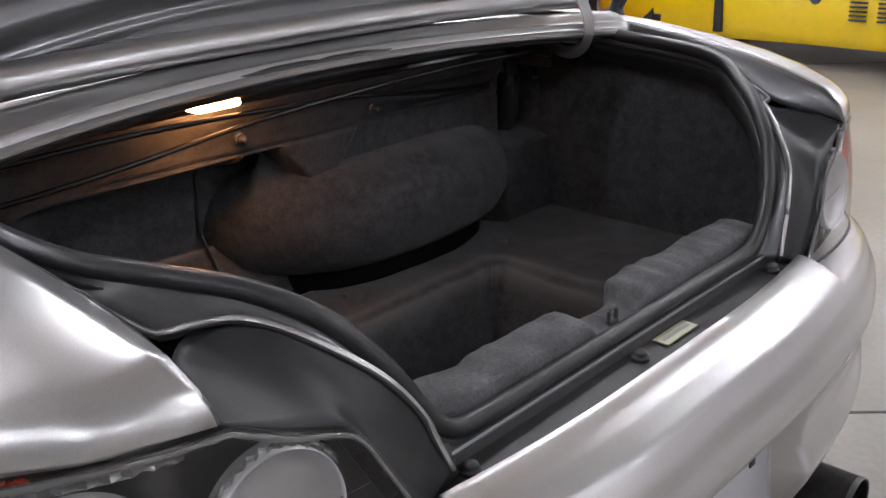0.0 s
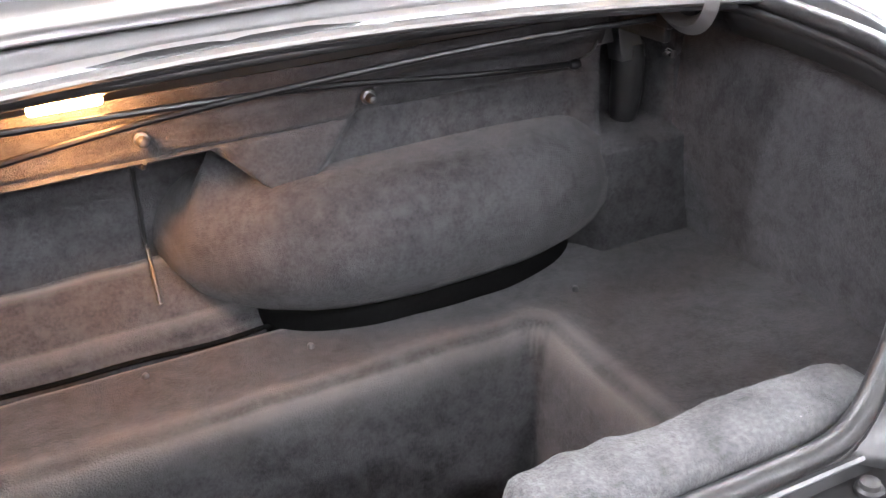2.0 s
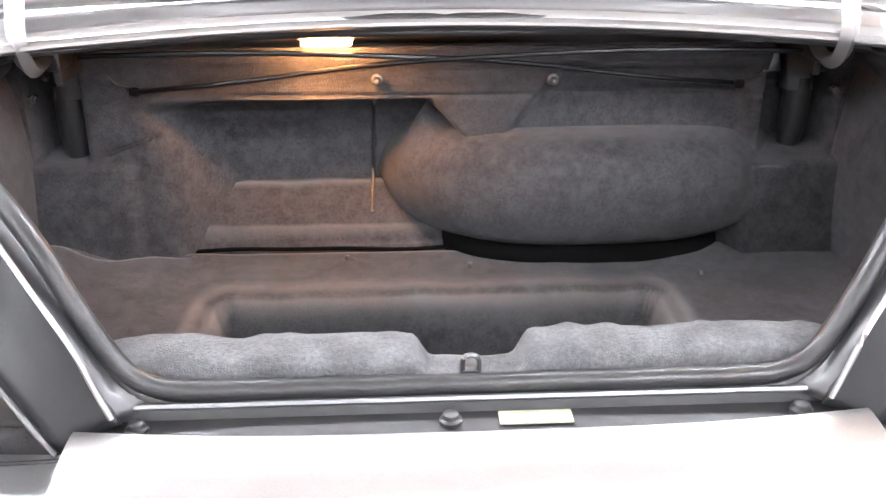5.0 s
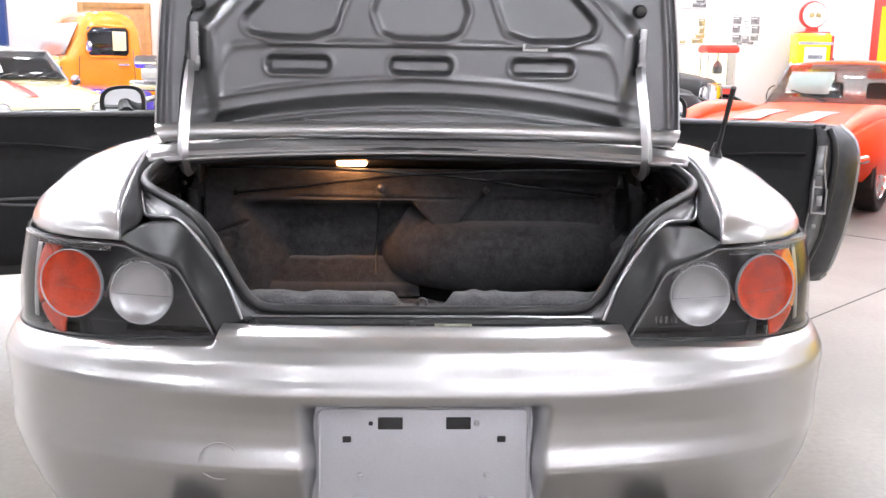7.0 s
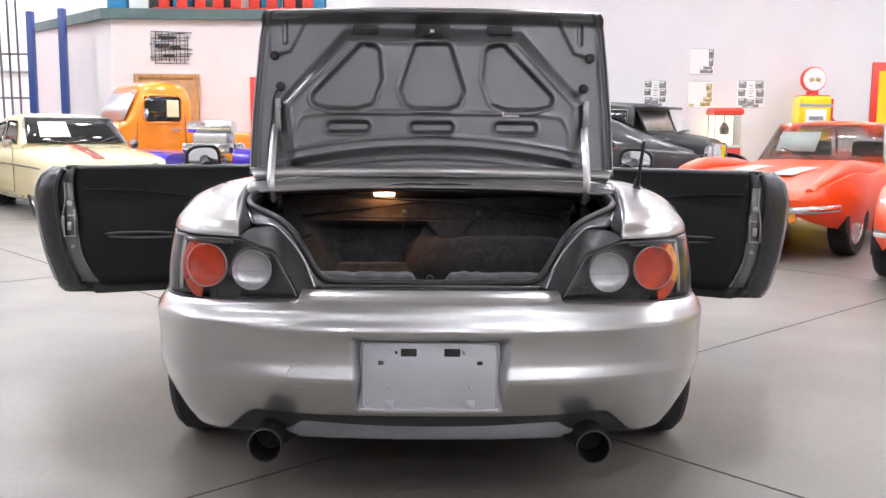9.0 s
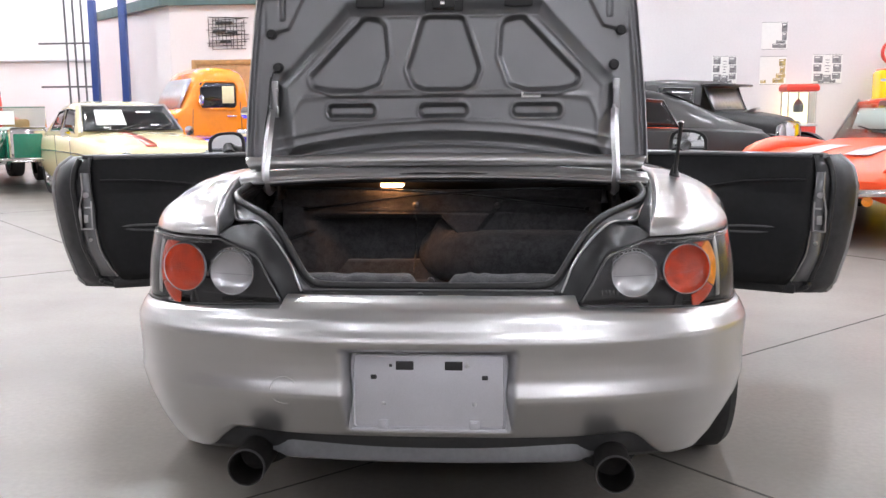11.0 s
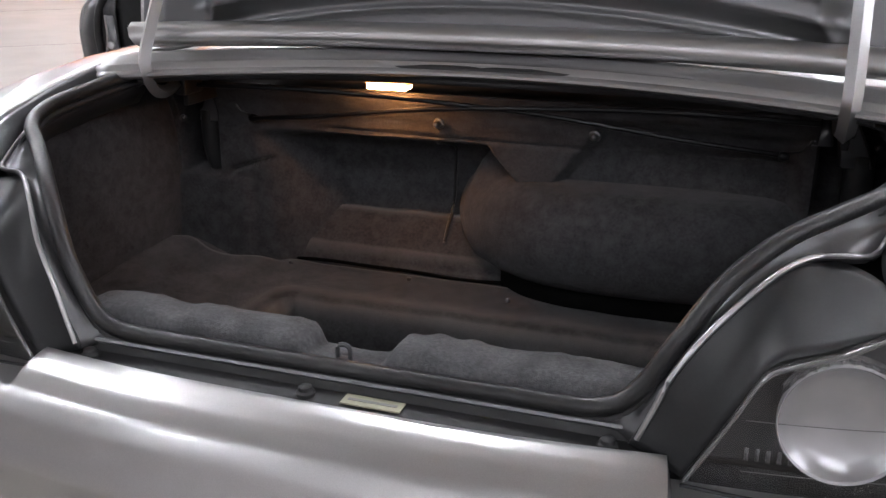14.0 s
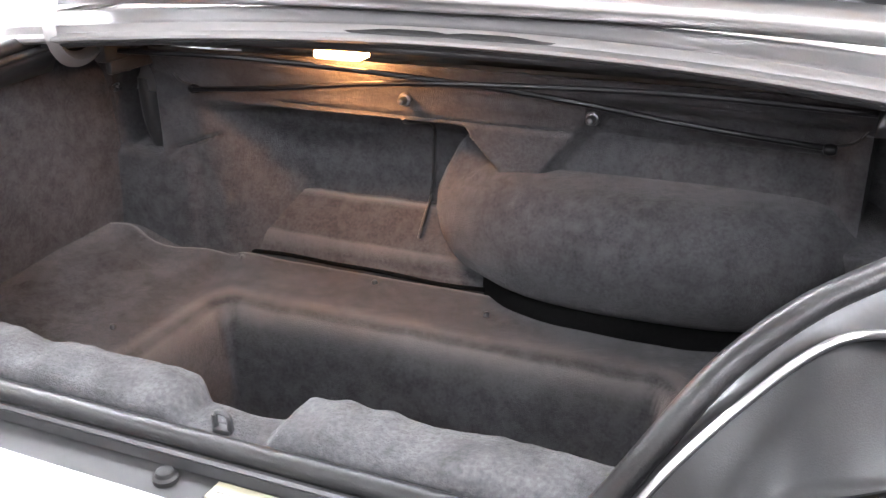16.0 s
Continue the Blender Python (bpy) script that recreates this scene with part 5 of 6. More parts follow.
def body_loft(stations):
    """Stations from tail to nose: y, half width, bottom, shoulder, top at the middle."""
    d = np.array(stations, float)
    ys = np.linspace(d[0, 0], d[-1, 0], 44)
    cv = curve_pts(d, 300)
    rows = []
    for y in ys:
        hw, zb, zs, zt = (float(np.interp(y, cv[:, 0], cv[:, k])) for k in range(1, 5))
        hp = [(hw * 0.90, zb), (hw * 0.97, zb + 0.08), (hw, zb + (zs - zb) * 0.45), (hw * 0.995, zb + (zs - zb) * 0.8), (hw * 0.965, zs), (hw * 0.86, zs + (zt - zs) * 0.55), (hw * 0.60, zs + (zt - zs) * 0.9), (hw * 0.3, zt), (0, zt)]
        rows.append([(-a, y, b) for a, b in hp] + [(a, y, b) for a, b in hp[-2::-1]])
    return loft(rows, cap=True)


def greenhouse(c, paint, sections, windows, glass=None):
    """A closed cabin: sections of y, belt height, belt half width, roof height, roof half width from tail to nose; windows are
    runs of (y0, y1) sunk into both flanks."""
    d = np.array(sections, float)
    rows = []
    for y in np.unique(np.concatenate([np.linspace(d[0, 0], d[-1, 0], 40), d[:, 0]])):
        zb, hb, zr, hr = (float(np.interp(y, d[:, 0], d[:, k])) for k in range(1, 5))
        h = zr - zb
        hp = [(hb, zb - 0.04), (hb, zb), (hb + (hr - hb) * 0.5, zb + h * 0.5), (hb + (hr - hb) * 0.86, zb + h * 0.82), (hr * 0.95, zb + h * 0.94), (hr * 0.72, zb + h * 0.99), (hr * 0.35, zr + 0.006), (0, zr + 0.008)]
        rows.append([(-a, y, b) for a, b in hp] + [(a, y, b) for a, b in hp[-2::-1]])
    part("roof", loft(rows, cap=True), paint, c, smooth=50)
    at = lambda y, k: (float(np.interp(y, d[:, 0], d[:, 2])) + (float(np.interp(y, d[:, 0], d[:, 4])) - float(np.interp(y, d[:, 0], d[:, 2]))) * k, float(np.interp(y, d[:, 0], d[:, 1])) + (float(np.interp(y, d[:, 0], d[:, 3])) - float(np.interp(y, d[:, 0], d[:, 1]))) * k)
    for s in (-1, 1):
        for ya, yb, lean in windows:
            rows = []
            for k in (0.08, 0.3, 0.55, 0.78):
                row = []
                for y in np.linspace(ya + lean[0] * k, yb + lean[1] * k, 8):
                    w, z = at(y, k)
                    row.append((s * (w + 0.006), y, z))
                rows.append(row)
            part("side_window", loft(rows), glass or DARKGLASS, c, "dark side window", smooth=60, solid=0.004)
            loop = [rows[0][0], rows[0][-1], rows[-1][-1], rows[-1][0], rows[0][0]]
            part("window_trim", tube(loop, 0.007, 5), CHROME, c)


def parked_car(name, label, m, paint, stations, wheels, roof=None, chrome=True, sign=False, pillars=None, stripe=None, lights=0.07, wmat=ALU, spokes=10, top=None, tyre_r=0.31, grille=True, solid_rear=0, open_top=False):
    c = thing(name, label, "car", m)
    part("body", body_loft(stations), paint, c, smooth=60)
    yn, hwn, zbn, zsn, ztn = stations[-1]
    ya, hwa, zba, zsa, zta = stations[-2]
    for wy, wx in wheels:
        for s in (-1, 1):
            part("wheel_arch", loft([[(s * xx, wy + (tyre_r + 0.045) * math.cos(a), tyre_r + (tyre_r + 0.045) * math.sin(a)) for a in np.linspace(-0.3, math.pi + 0.3, 24)] for xx in (wx - 0.05, wx + 0.102)] + [[(s * (wx + 0.104), wy + (tyre_r - 0.05) * math.cos(a), tyre_r + (tyre_r - 0.05) * math.sin(a)) for a in np.linspace(-0.3, math.pi + 0.3, 24)]]), UNDER, c, solid=0.003)
            wheel("wheel", pose(s * (wx + 0.015), wy, tyre_r, 0, 0, 0 if s > 0 else 180), c, r=tyre_r, w=0.19, spokes=spokes, rim_mat=wmat)
    if roof:
        # base front, top front, top rear, base rear (y), belt height, roof height, belt half width, roof half width
        fb, ft, rt, rb, zb, zr, hb, hr = roof
        P = lambda s, y, z, h: (s * h, y, z)
        if not open_top:
            part("roof", loft([[(x * hr, y, zr + 0.035 * (1 - x * x) - d) for x in np.linspace(-1, 1, 13)] for y, d in ((ft + 0.03, 0.02), (ft - 0.1, 0.0), ((ft + rt) / 2, -0.012), (rt + 0.1, 0.0), (rt - 0.03, 0.03))]), top or paint, c, smooth=60, solid=0.03)
        part("windscreen", loft([[(x * (hb + (hr - hb) * k), fb + (ft - fb) * k + 0.05 * (1 - x * x), zb + (zr - zb) * k) for x in np.linspace(-1, 1, 10)] for k in (0, 0.5, 1)]), GLASS, c, solid=0.004)
        if not open_top:
            part("rear_window", loft([[(x * (hb + (hr - hb) * k) * 0.9, rb + (rt - rb) * k, zb + (zr - zb) * k) for x in np.linspace(-1, 1, 8)] for k in (0, 0.5, 1)]), GLASS, c, solid=0.004)
        for s in (-1, 1):
            if not open_top:
                part("side_window", loft([[P(s, fb - 0.05 + (ft - fb) * k, zb + (zr - zb) * k, hb + (hr - hb) * k - 0.01), P(s, rb + 0.12 + (rt - rb) * k, zb + (zr - zb) * k, hb + (hr - hb) * k - 0.01)] for k in (0, 0.5, 0.97)]), GLASS, c, solid=0.004)
            for a_, b_ in ((fb, ft), (rb, rt))[:1 if open_top or solid_rear > 0 else 2]:
                part("pillar", tube([P(s, a_, zb - 0.02, hb), P(s, b_, zr + 0.01, hr)], 0.02 if pillars is None else 0.014, 8), pillars or paint, c)
            if not open_top:
                part("door_pillar", tube([P(s, (fb + rb) / 2 - 0.2, zb - 0.02, hb), P(s, (ft + rt) / 2 - 0.25, zr, hr)], 0.02, 6), paint, c)
            if solid_rear:
                yd = (fb + rb) / 2 - solid_rear
                part("rear_quarter", loft([[P(s, yd + 0.1 * k, zb + (zr - zb) * k - 0.01, hb + (hr - hb) * k + 0.006), P(s, rb + (rt - rb) * k, zb + (zr - zb) * k - 0.01, hb + (hr - hb) * k + 0.006)] for k in (0, 0.5, 1.02)]), paint, c, solid=0.012)
            part("seat_back", rbox(s * hb * 0.5 - 0.22, s * hb * 0.5 + 0.22, (fb + rb) / 2 - 0.15, (fb + rb) / 2, zb - 0.2, zb + 0.22, 0.05), SEAT, c)
        if open_top:
            part("windscreen_frame", tube([(x * hr, ft + 0.05 * (1 - x * x), zr + 0.005) for x in np.linspace(-1, 1, 14)], 0.012, 6), pillars or CHROME, c, smooth=60)
        if solid_rear > 0:
            part("fastback_panel", loft([[(x * (hb + (hr - hb) * k), rb + (rt - rb) * k, zb + (zr - zb) * k + 0.012 + 0.02 * (1 - x * x)) for x in np.linspace(-1, 1, 10)] for k in np.linspace(0, 1.0, 6)]), paint, c, smooth=60, solid=0.01)
        part("cabin", rbox(-hb + 0.06, hb - 0.06, rb + 0.1, fb - 0.1, zb - 0.25, zb + 0.004, 0.02), SEAT, c)
        part("wiper", tube([(0.05, fb + 0.055, zb + 0.03), (0.42, fb - 0.0, zb + 0.13)], 0.008, 5), BLACK, c)
        if sign:
            part("price_sheet", loft([[(x, fb + (ft - fb) * k + 0.05 * (1 - (x / hb) ** 2) - 0.025, zb + (zr - zb) * k) for x in np.linspace(-0.05 + sign, 0.40 + sign, 5)] for k in (0.25, 0.80)]), PAPER, c, "white paper sheet behind the windscreen", solid=0.002)
    if chrome:
        hb_ = hwa * 1.0
        for sgn, (yy, zz, hh) in ((1, (yn, zbn + (zsn - zbn) * 0.35, hwn)), (-1, (stations[0][0], stations[0][2] + 0.12, stations[0][1]))):
            part("bumper", tube([(x * (hwa * 0.98), yy + sgn * 0.06 - sgn * 0.16 * abs(x) ** 3, zz) for x in np.linspace(-1, 1, 24)], 0.035, 8), CHROME, c, smooth=60)
    if lights:
        for s in (-1, 1):
            lx = s * (hwn * 0.82)
            h = part("headlight", lathe([(0.0001, 0.035), (lights * 0.8, 0.025), (lights, 0.0), (lights * 1.08, -0.01), (lights * 1.08, -0.05)], 24, "y", (lx, yn + 0.01, zsn - lights)), REFL, c, "round headlamp with a bright rim")
            part("headlight_rim", lathe([(lights * 1.0, 0.01), (lights * 1.15, 0.004), (lights * 1.15, -0.03)], 24, "y", (lx, yn + 0.01, zsn - lights)), CHROME, h)
    if grille:
        part("grille", rbox(-hwn * 0.5, hwn * 0.5, yn - 0.02, yn + 0.012, zbn + 0.10, zbn + 0.26, 0.01), BLACK, c)
    if stripe:
        d = np.array(stations, float)
        cv = curve_pts(d, 300)
        yy = np.linspace(stripe[2], stripe[3], 20)
        zf = lambda y: float(np.interp(y, cv[:, 0], cv[:, 4]))
        part("stripe", loft([[(x, y, zf(y) + 0.004 - 0.05 * max(0, abs(x) - 0.2)) for y in yy] for x in (stripe[0], stripe[1])]), STRIPE, c, "dark red bonnet stripe", solid=0.002)
    return c


# cream fastback coupe
gt = parked_car("coupe", "cream yellow fastback coupe with a dark red bonnet stripe", heading(-5.12, 10.28, 0.63, -0.777), CREAM,
                [(-1.93, 0.60, 0.34, 0.68, 0.74), (-1.7, 0.72, 0.28, 0.78, 0.86), (-0.9, 0.76, 0.20, 0.82, 0.90), (0.0, 0.765, 0.18, 0.82, 0.90), (0.75, 0.76, 0.20, 0.80, 0.90), (1.4, 0.75, 0.24, 0.77, 0.84), (1.85, 0.70, 0.30, 0.72, 0.76), (1.95, 0.62, 0.36, 0.68, 0.70)],
                [(1.15, 0.62), (-1.15, 0.62)], None, stripe=(0.10, 0.24, 0.70, 1.90), wmat=CHROME, spokes=12)
greenhouse(gt, CREAM, [(-1.62, 0.86, 0.66, 0.89, 0.60), (-1.2, 0.88, 0.69, 1.08, 0.58), (-0.75, 0.88, 0.70, 1.26, 0.57), (-0.3, 0.88, 0.70, 1.31, 0.57), (0.14, 0.88, 0.70, 1.28, 0.57), (0.20, 0.88, 0.70, 1.22, 0.575), (0.40, 0.88, 0.70, 1.04, 0.64), (0.56, 0.88, 0.70, 0.90, 0.69)], [(-0.30, 0.42, (0.0, -0.38)), (-1.02, -0.38, (0.34, 0.0))])
wsx = lambda x, k: (x * (0.665 - 0.095 * k), 0.615 - 0.40 * k + 0.055 * (1 - x * x), 0.905 + 0.345 * k)
part("windscreen", loft([[wsx(x, k) for x in np.linspace(-0.97, 0.97, 12)] for k in (0.04, 0.35, 0.66, 0.97)]), DARKGLASS, gt, "dark reflecting windscreen", smooth=60, solid=0.006)
part("windscreen_trim", tube([wsx(-1, 0), wsx(-1, 0.5), wsx(-1, 1), *[wsx(x, 1.0) for x in np.linspace(-0.9, 0.9, 9)], wsx(1, 1), wsx(1, 0.5), wsx(1, 0)], 0.013, 6), ALU, gt, "bright windscreen surround", smooth=60)
lift_ = lambda x, k: tuple(Vector(wsx(x, k)) + Vector((0, 0.012, 0.012)))
part("price_sheet", loft([[lift_(x, k) for x in np.linspace(0.12, 0.72, 6)] for k in (0.22, 0.50, 0.80)]), PAPER, gt, "white paper sheet in the windscreen", solid=0.002)
for k_ in (0.42, 0.54):
    part("print_bar", loft([[tuple(Vector(lift_(x, k)) + Vector((0, 0.004, 0.003))) for x in (0.38, 0.48, 0.58)] for k in (k_, k_ + 0.015)]), INK, gt)
for xa in (0.30, -0.42):
    part("wiper", tube([lift_(xa, 0.02), lift_(xa - 0.18, 0.13), lift_(xa - 0.45, 0.25)], 0.010, 5), BLACK, gt, "black wiper arm")
for s in (-1, 1):
    part("mirror", lathe([(0.0001, -0.03), (0.05, -0.02), (0.065, 0.01), (0.0001, 0.012)], 16, "y", (s * 0.83, 0.42, 0.90)), CHROME, gt, "chrome door mirror")
    part("side_trim", tube([(s * 0.775, 1.55, 0.62), (s * 0.788, 0.6, 0.64), (s * 0.788, -0.6, 0.64), (s * 0.76, -1.6, 0.62)], 0.009, 6, 24), CHROME, gt, "chrome side strip")
    part("sill_trim", tube([(s * 0.765, 0.75, 0.24), (s * 0.77, -0.75, 0.24)], 0.012, 6), CHROME, gt)
    part("door_line", tube([(s * 0.785, 0.46, 0.86), (s * 0.790, 0.48, 0.60), (s * 0.775, 0.44, 0.28), (s * 0.775, -0.32, 0.28), (s * 0.790, -0.34, 0.60), (s * 0.785, -0.34, 0.86)], 0.004, 5), BLACK, gt)
# orange red sports car
vette = parked_car("sports_car", "orange-red classic sports car with peaked front wings", heading(4.13, 7.43, -0.64, -0.77), REDPAINT,
                   [(-2.2, 0.62, 0.36, 0.66, 0.74), (-1.9, 0.80, 0.28, 0.80, 0.86), (-1.2, 0.87, 0.20, 0.84, 0.88), (0.0, 0.84, 0.18, 0.74, 0.83), (0.7, 0.84, 0.18, 0.73, 0.79), (1.25, 0.87, 0.24, 0.78, 0.77), (1.8, 0.84, 0.30, 0.72, 0.69), (2.15, 0.74, 0.38, 0.62, 0.60), (2.22, 0.66, 0.42, 0.56, 0.56)],
                   [(1.24, 0.74), (-1.24, 0.74)], (-0.25, -0.62, -1.20, -1.75, 0.83, 1.23, 0.68, 0.56), sign=0.12, pillars=CHROME, lights=0, wmat=CHROME, spokes=16, tyre_r=0.33)
for s in (-1, 1):
    part("wing_peak", tube([(s * 0.66, -0.2, 0.75), (s * 0.68, 0.6, 0.775), (s * 0.70, 1.2, 0.795), (s * 0.70, 1.75, 0.73), (s * 0.66, 2.1, 0.62)], [0.03, 0.05, 0.07, 0.085, 0.09, 0.09, 0.09, 0.085, 0.08, 0.07, 0.05, 0.04], 12, 12), REDPAINT, vette, smooth=60)
    part("bonnet_panel", loft([[(s * x, y, 0.800 - 0.03 * max(0, y - 0.7) - 0.06 * max(0, y - 1.2)) for x in (0.12, 0.34)] for y in (0.75, 1.0, 1.3, 1.6)]), ALU, vette, "silver bonnet panel", solid=0.004)
    part("side_light", lathe([(0.0001, 0.03), (0.04, 0.02), (0.045, 0.0)], 16, "y", (s * 0.56, 2.235, 0.40)), AMBER, vette)
    part("bumper_blade", tube([(s * 0.16, 2.27, 0.455), (s * 0.40, 2.29, 0.46), (s * 0.66, 2.24, 0.475), (s * 0.82, 2.08, 0.485), (s * 0.86, 1.90, 0.49)], 0.030, 8, 20, flat=0.7), CHROME, vette, "chrome bumper blade", smooth=60)
    part("door_line", tube([(s * 0.845, 0.25, 0.36), (s * 0.855, 0.25, 0.74), (s * 0.80, -0.75, 0.80), (s * 0.855, -0.75, 0.36)], 0.004, 5), BLACK, vette)
part("grille_opening", rbox(-0.46, 0.46, 2.16, 2.235, 0.36, 0.475, 0.01), BLACK, vette)
for k in range(5):
    part("grille_bar", tube([(x * 0.46, 2.243, 0.375 + k * 0.022) for x in np.linspace(-1, 1, 8)], 0.005, 5), CHROME, vette)
part("nose_emblem", lathe([(0.0001, 0.012), (0.035, 0.009), (0.04, 0.0)], 16, "y", (0, 2.222, 0.53)), CHROME, vette)
# second orange red car beside it
parked_car("sports_car", "glossy orange-red low sports car parked in the row", heading(5.06, 5.15, -0.64, -0.77), REDPAINT,
           [(-2.1, 0.66, 0.36, 0.70, 0.76), (-1.7, 0.80, 0.26, 0.80, 0.86), (-1.0, 0.85, 0.18, 0.82, 0.88), (0.0, 0.83, 0.17, 0.76, 0.84), (0.9, 0.84, 0.18, 0.76, 0.80), (1.5, 0.82, 0.24, 0.72, 0.74), (2.0, 0.70, 0.30, 0.60, 0.62), (2.1, 0.60, 0.36, 0.54, 0.56)],
           [(1.25, 0.72), (-1.25, 0.72)], (0.35, -0.1, -0.8, -1.5, 0.85, 1.18, 0.68, 0.54), lights=0.08, wmat=CHROME, spokes=10, pillars=CHROME)
# green roadster
ms = thing("roadster", "dark green vintage roadster with sweeping wings and chrome wire wheels", "car", heading(-7.65, 12.0, 0.616, -0.788))
part("body", body_loft([(-1.75, 0.40, 0.40, 0.72, 0.76), (-1.2, 0.55, 0.34, 0.84, 0.88), (-0.3, 0.56, 0.32, 0.84, 0.86), (0.25, 0.52, 0.34, 0.88, 0.94), (0.7, 0.40, 0.38, 0.86, 0.95), (1.35, 0.30, 0.42, 0.84, 0.93), (1.42, 0.28, 0.45, 0.82, 0.90)]), GREEN, ms, "narrow green body and bonnet", smooth=60)
part("cockpit", rbox(-0.46, 0.46, -0.95, 0.12, 0.70, 0.90, 0.05, 3), SEAT, ms)
part("radiator_shell", rbox(-0.26, 0.26, 1.42, 1.48, 0.44, 0.95, 0.06, 3), CHROME, ms, "chrome radiator shell")
part("grille", rbox(-0.20, 0.20, 1.478, 1.492, 0.50, 0.86, 0.01), GREEN, ms)
part("windscreen", rbox(-0.50, 0.50, 0.22, 0.226, 0.95, 1.24), GLASS, ms)
part("windscreen_frame", tube([(-0.51, 0.223, 0.93), (-0.51, 0.223, 1.25), (0.51, 0.223, 1.25), (0.51, 0.223, 0.93), (-0.51, 0.223, 0.93)], 0.012, 6), CHROME, ms, "chrome windscreen frame")
part("price_sheet", rbox(-0.05, 0.36, 0.228, 0.232, 0.98, 1.19), PAPER, ms, "white paper sheet in the windscreen")
part("bumper", tube([(x * 0.62, 1.72 - 0.08 * x * x, 0.50) for x in np.linspace(-1, 1, 14)], 0.022, 8), CHROME, ms, "chrome bumper bar", smooth=60)
for s in (-1, 1):
    wing = [(s * 0.60, 1.58, 0.42), (s * 0.60, 1.46, 0.66), (s * 0.60, 1.20, 0.76), (s * 0.60, 0.92, 0.70), (s * 0.60, 0.62, 0.48), (s * 0.59, 0.20, 0.36), (s * 0.58, -0.5, 0.35)]
    part("front_wing", tube(wing, 0.105, 10, 30, flat=1.0), GREEN, ms, "sweeping green front wing", smooth=60)
    part("rear_wing", tube([(s * 0.58, -0.62, 0.46), (s * 0.60, -0.86, 0.74), (s * 0.60, -1.15, 0.80), (s * 0.60, -1.45, 0.68), (s * 0.58, -1.62, 0.44)], 0.105, 10, 20), GREEN, ms, "rounded green rear wing", smooth=60)
    part("headlight", lathe([(0.0001, 0.07), (0.07, 0.06), (0.09, 0.03), (0.085, -0.03), (0.04, -0.09), (0.0001, -0.10)], 20, "y", (s * 0.40, 1.36, 0.80)), CHROME, ms, "chrome headlamp", smooth=60)
    part("seat_back", rbox(s * 0.24 - 0.20, s * 0.24 + 0.20, -0.80, -0.66, 0.78, 1.06, 0.05), WOOD, ms, "tan leather seat back")
    for wy in (1.16, -1.15):
        wheel("wheel", pose(s * 0.63, wy, 0.33, 0, 0, 0 if s > 0 else 180), ms, r=0.33, w=0.15, spokes=16, rim_mat=CHROME)
# yellow sports car
yel = parked_car("sports_car", "bright yellow sports car with louvred front wing", heading(6.28, 2.20, 0.04, 1.0), YELLOW,
                 [(-2.25, 0.70, 0.36, 0.72, 0.78), (-1.9, 0.86, 0.26, 0.84, 0.90), (-1.0, 0.92, 0.16, 0.86, 0.92), (0.0, 0.90, 0.15, 0.78, 0.86), (0.9, 0.92, 0.15, 0.80, 0.84), (1.4, 0.92, 0.2, 0.80, 0.80), (2.0, 0.82, 0.22, 0.68, 0.68), (2.3, 0.66, 0.26, 0.54, 0.56)],
                 [(1.38, 0.80), (-1.3, 0.80)], (0.50, -0.1, -0.8, -1.7, 0.88, 1.16, 0.74, 0.55), chrome=False, lights=0, tyre_r=0.33, grille=False)
for c_ in (-0.46, -0.64):
    for k in range(14):
        part("louvre", rbox(-0.932, -0.912, c_ - 0.055, c_ + 0.055, 0.34 + k * 0.028, 0.352 + k * 0.028, 0.002), BLACK, yel, "dark wing louvre slot")
part("door_line", rbox(-0.925, -0.885, 0.50, 0.56, 0.20, 0.79, 0.004), BLACK, yel, "dark gap before the door")
part("badge", lathe([(0.0001, -0.012), (0.03, -0.010), (0.04, 0.0)], 14, "x", (-0.915, -0.17, 0.47)), METAL_DK, yel)
# black coupe and black hot rod pickup
mc = parked_car("coupe", "matt black muscle coupe with a sloping roof", heading(1.05, 9.45, -0.995, -0.08), BLACKPAINT,
                [(-2.25, 0.80, 0.40, 0.80, 0.84), (-2.1, 0.88, 0.30, 0.86, 0.90), (-1.2, 0.93, 0.22, 0.90, 0.95), (0.0, 0.92, 0.20, 0.88, 0.92), (0.9, 0.92, 0.20, 0.88, 0.92), (1.8, 0.90, 0.26, 0.82, 0.88), (2.25, 0.84, 0.32, 0.76, 0.80)],
                [(1.4, 0.80), (-1.4, 0.80)], None, tyre_r=0.34)
greenhouse(mc, BLACKPAINT, [(-2.15, 0.88, 0.74, 0.91, 0.66), (-1.9, 0.90, 0.78, 0.985, 0.68), (-1.6, 0.90, 0.80, 1.10, 0.64), (-1.25, 0.90, 0.80, 1.265, 0.62), (-0.92, 0.90, 0.80, 1.37, 0.60), (-0.40, 0.90, 0.80, 1.42, 0.60), (0.10, 0.90, 0.80, 1.41, 0.60), (0.36, 0.90, 0.80, 1.33, 0.61), (0.75, 0.90, 0.80, 1.04, 0.70), (0.86, 0.90, 0.79, 0.94, 0.76)], [(-1.16, -0.42, (0.24, 0.0)), (-0.34, 0.62, (0.0, -0.34))])
part("windscreen", loft([[(x * (0.74 - 0.14 * k), 0.89 - 0.50 * k + 0.05 * (1 - x * x), 0.945 + 0.40 * k) for x in np.linspace(-0.95, 0.95, 10)] for k in (0.04, 0.5, 0.94)]), DARKGLASS, mc, "dark windscreen", smooth=60, solid=0.006)
part("rear_window", loft([[(x * (0.64 - 0.02 * k), -1.62 + 0.58 * k, 1.115 + 0.235 * k) for x in np.linspace(-0.9, 0.9, 10)] for k in (0.0, 0.5, 1.0)]), DARKGLASS, mc, "dark rear window", smooth=60, solid=0.006)
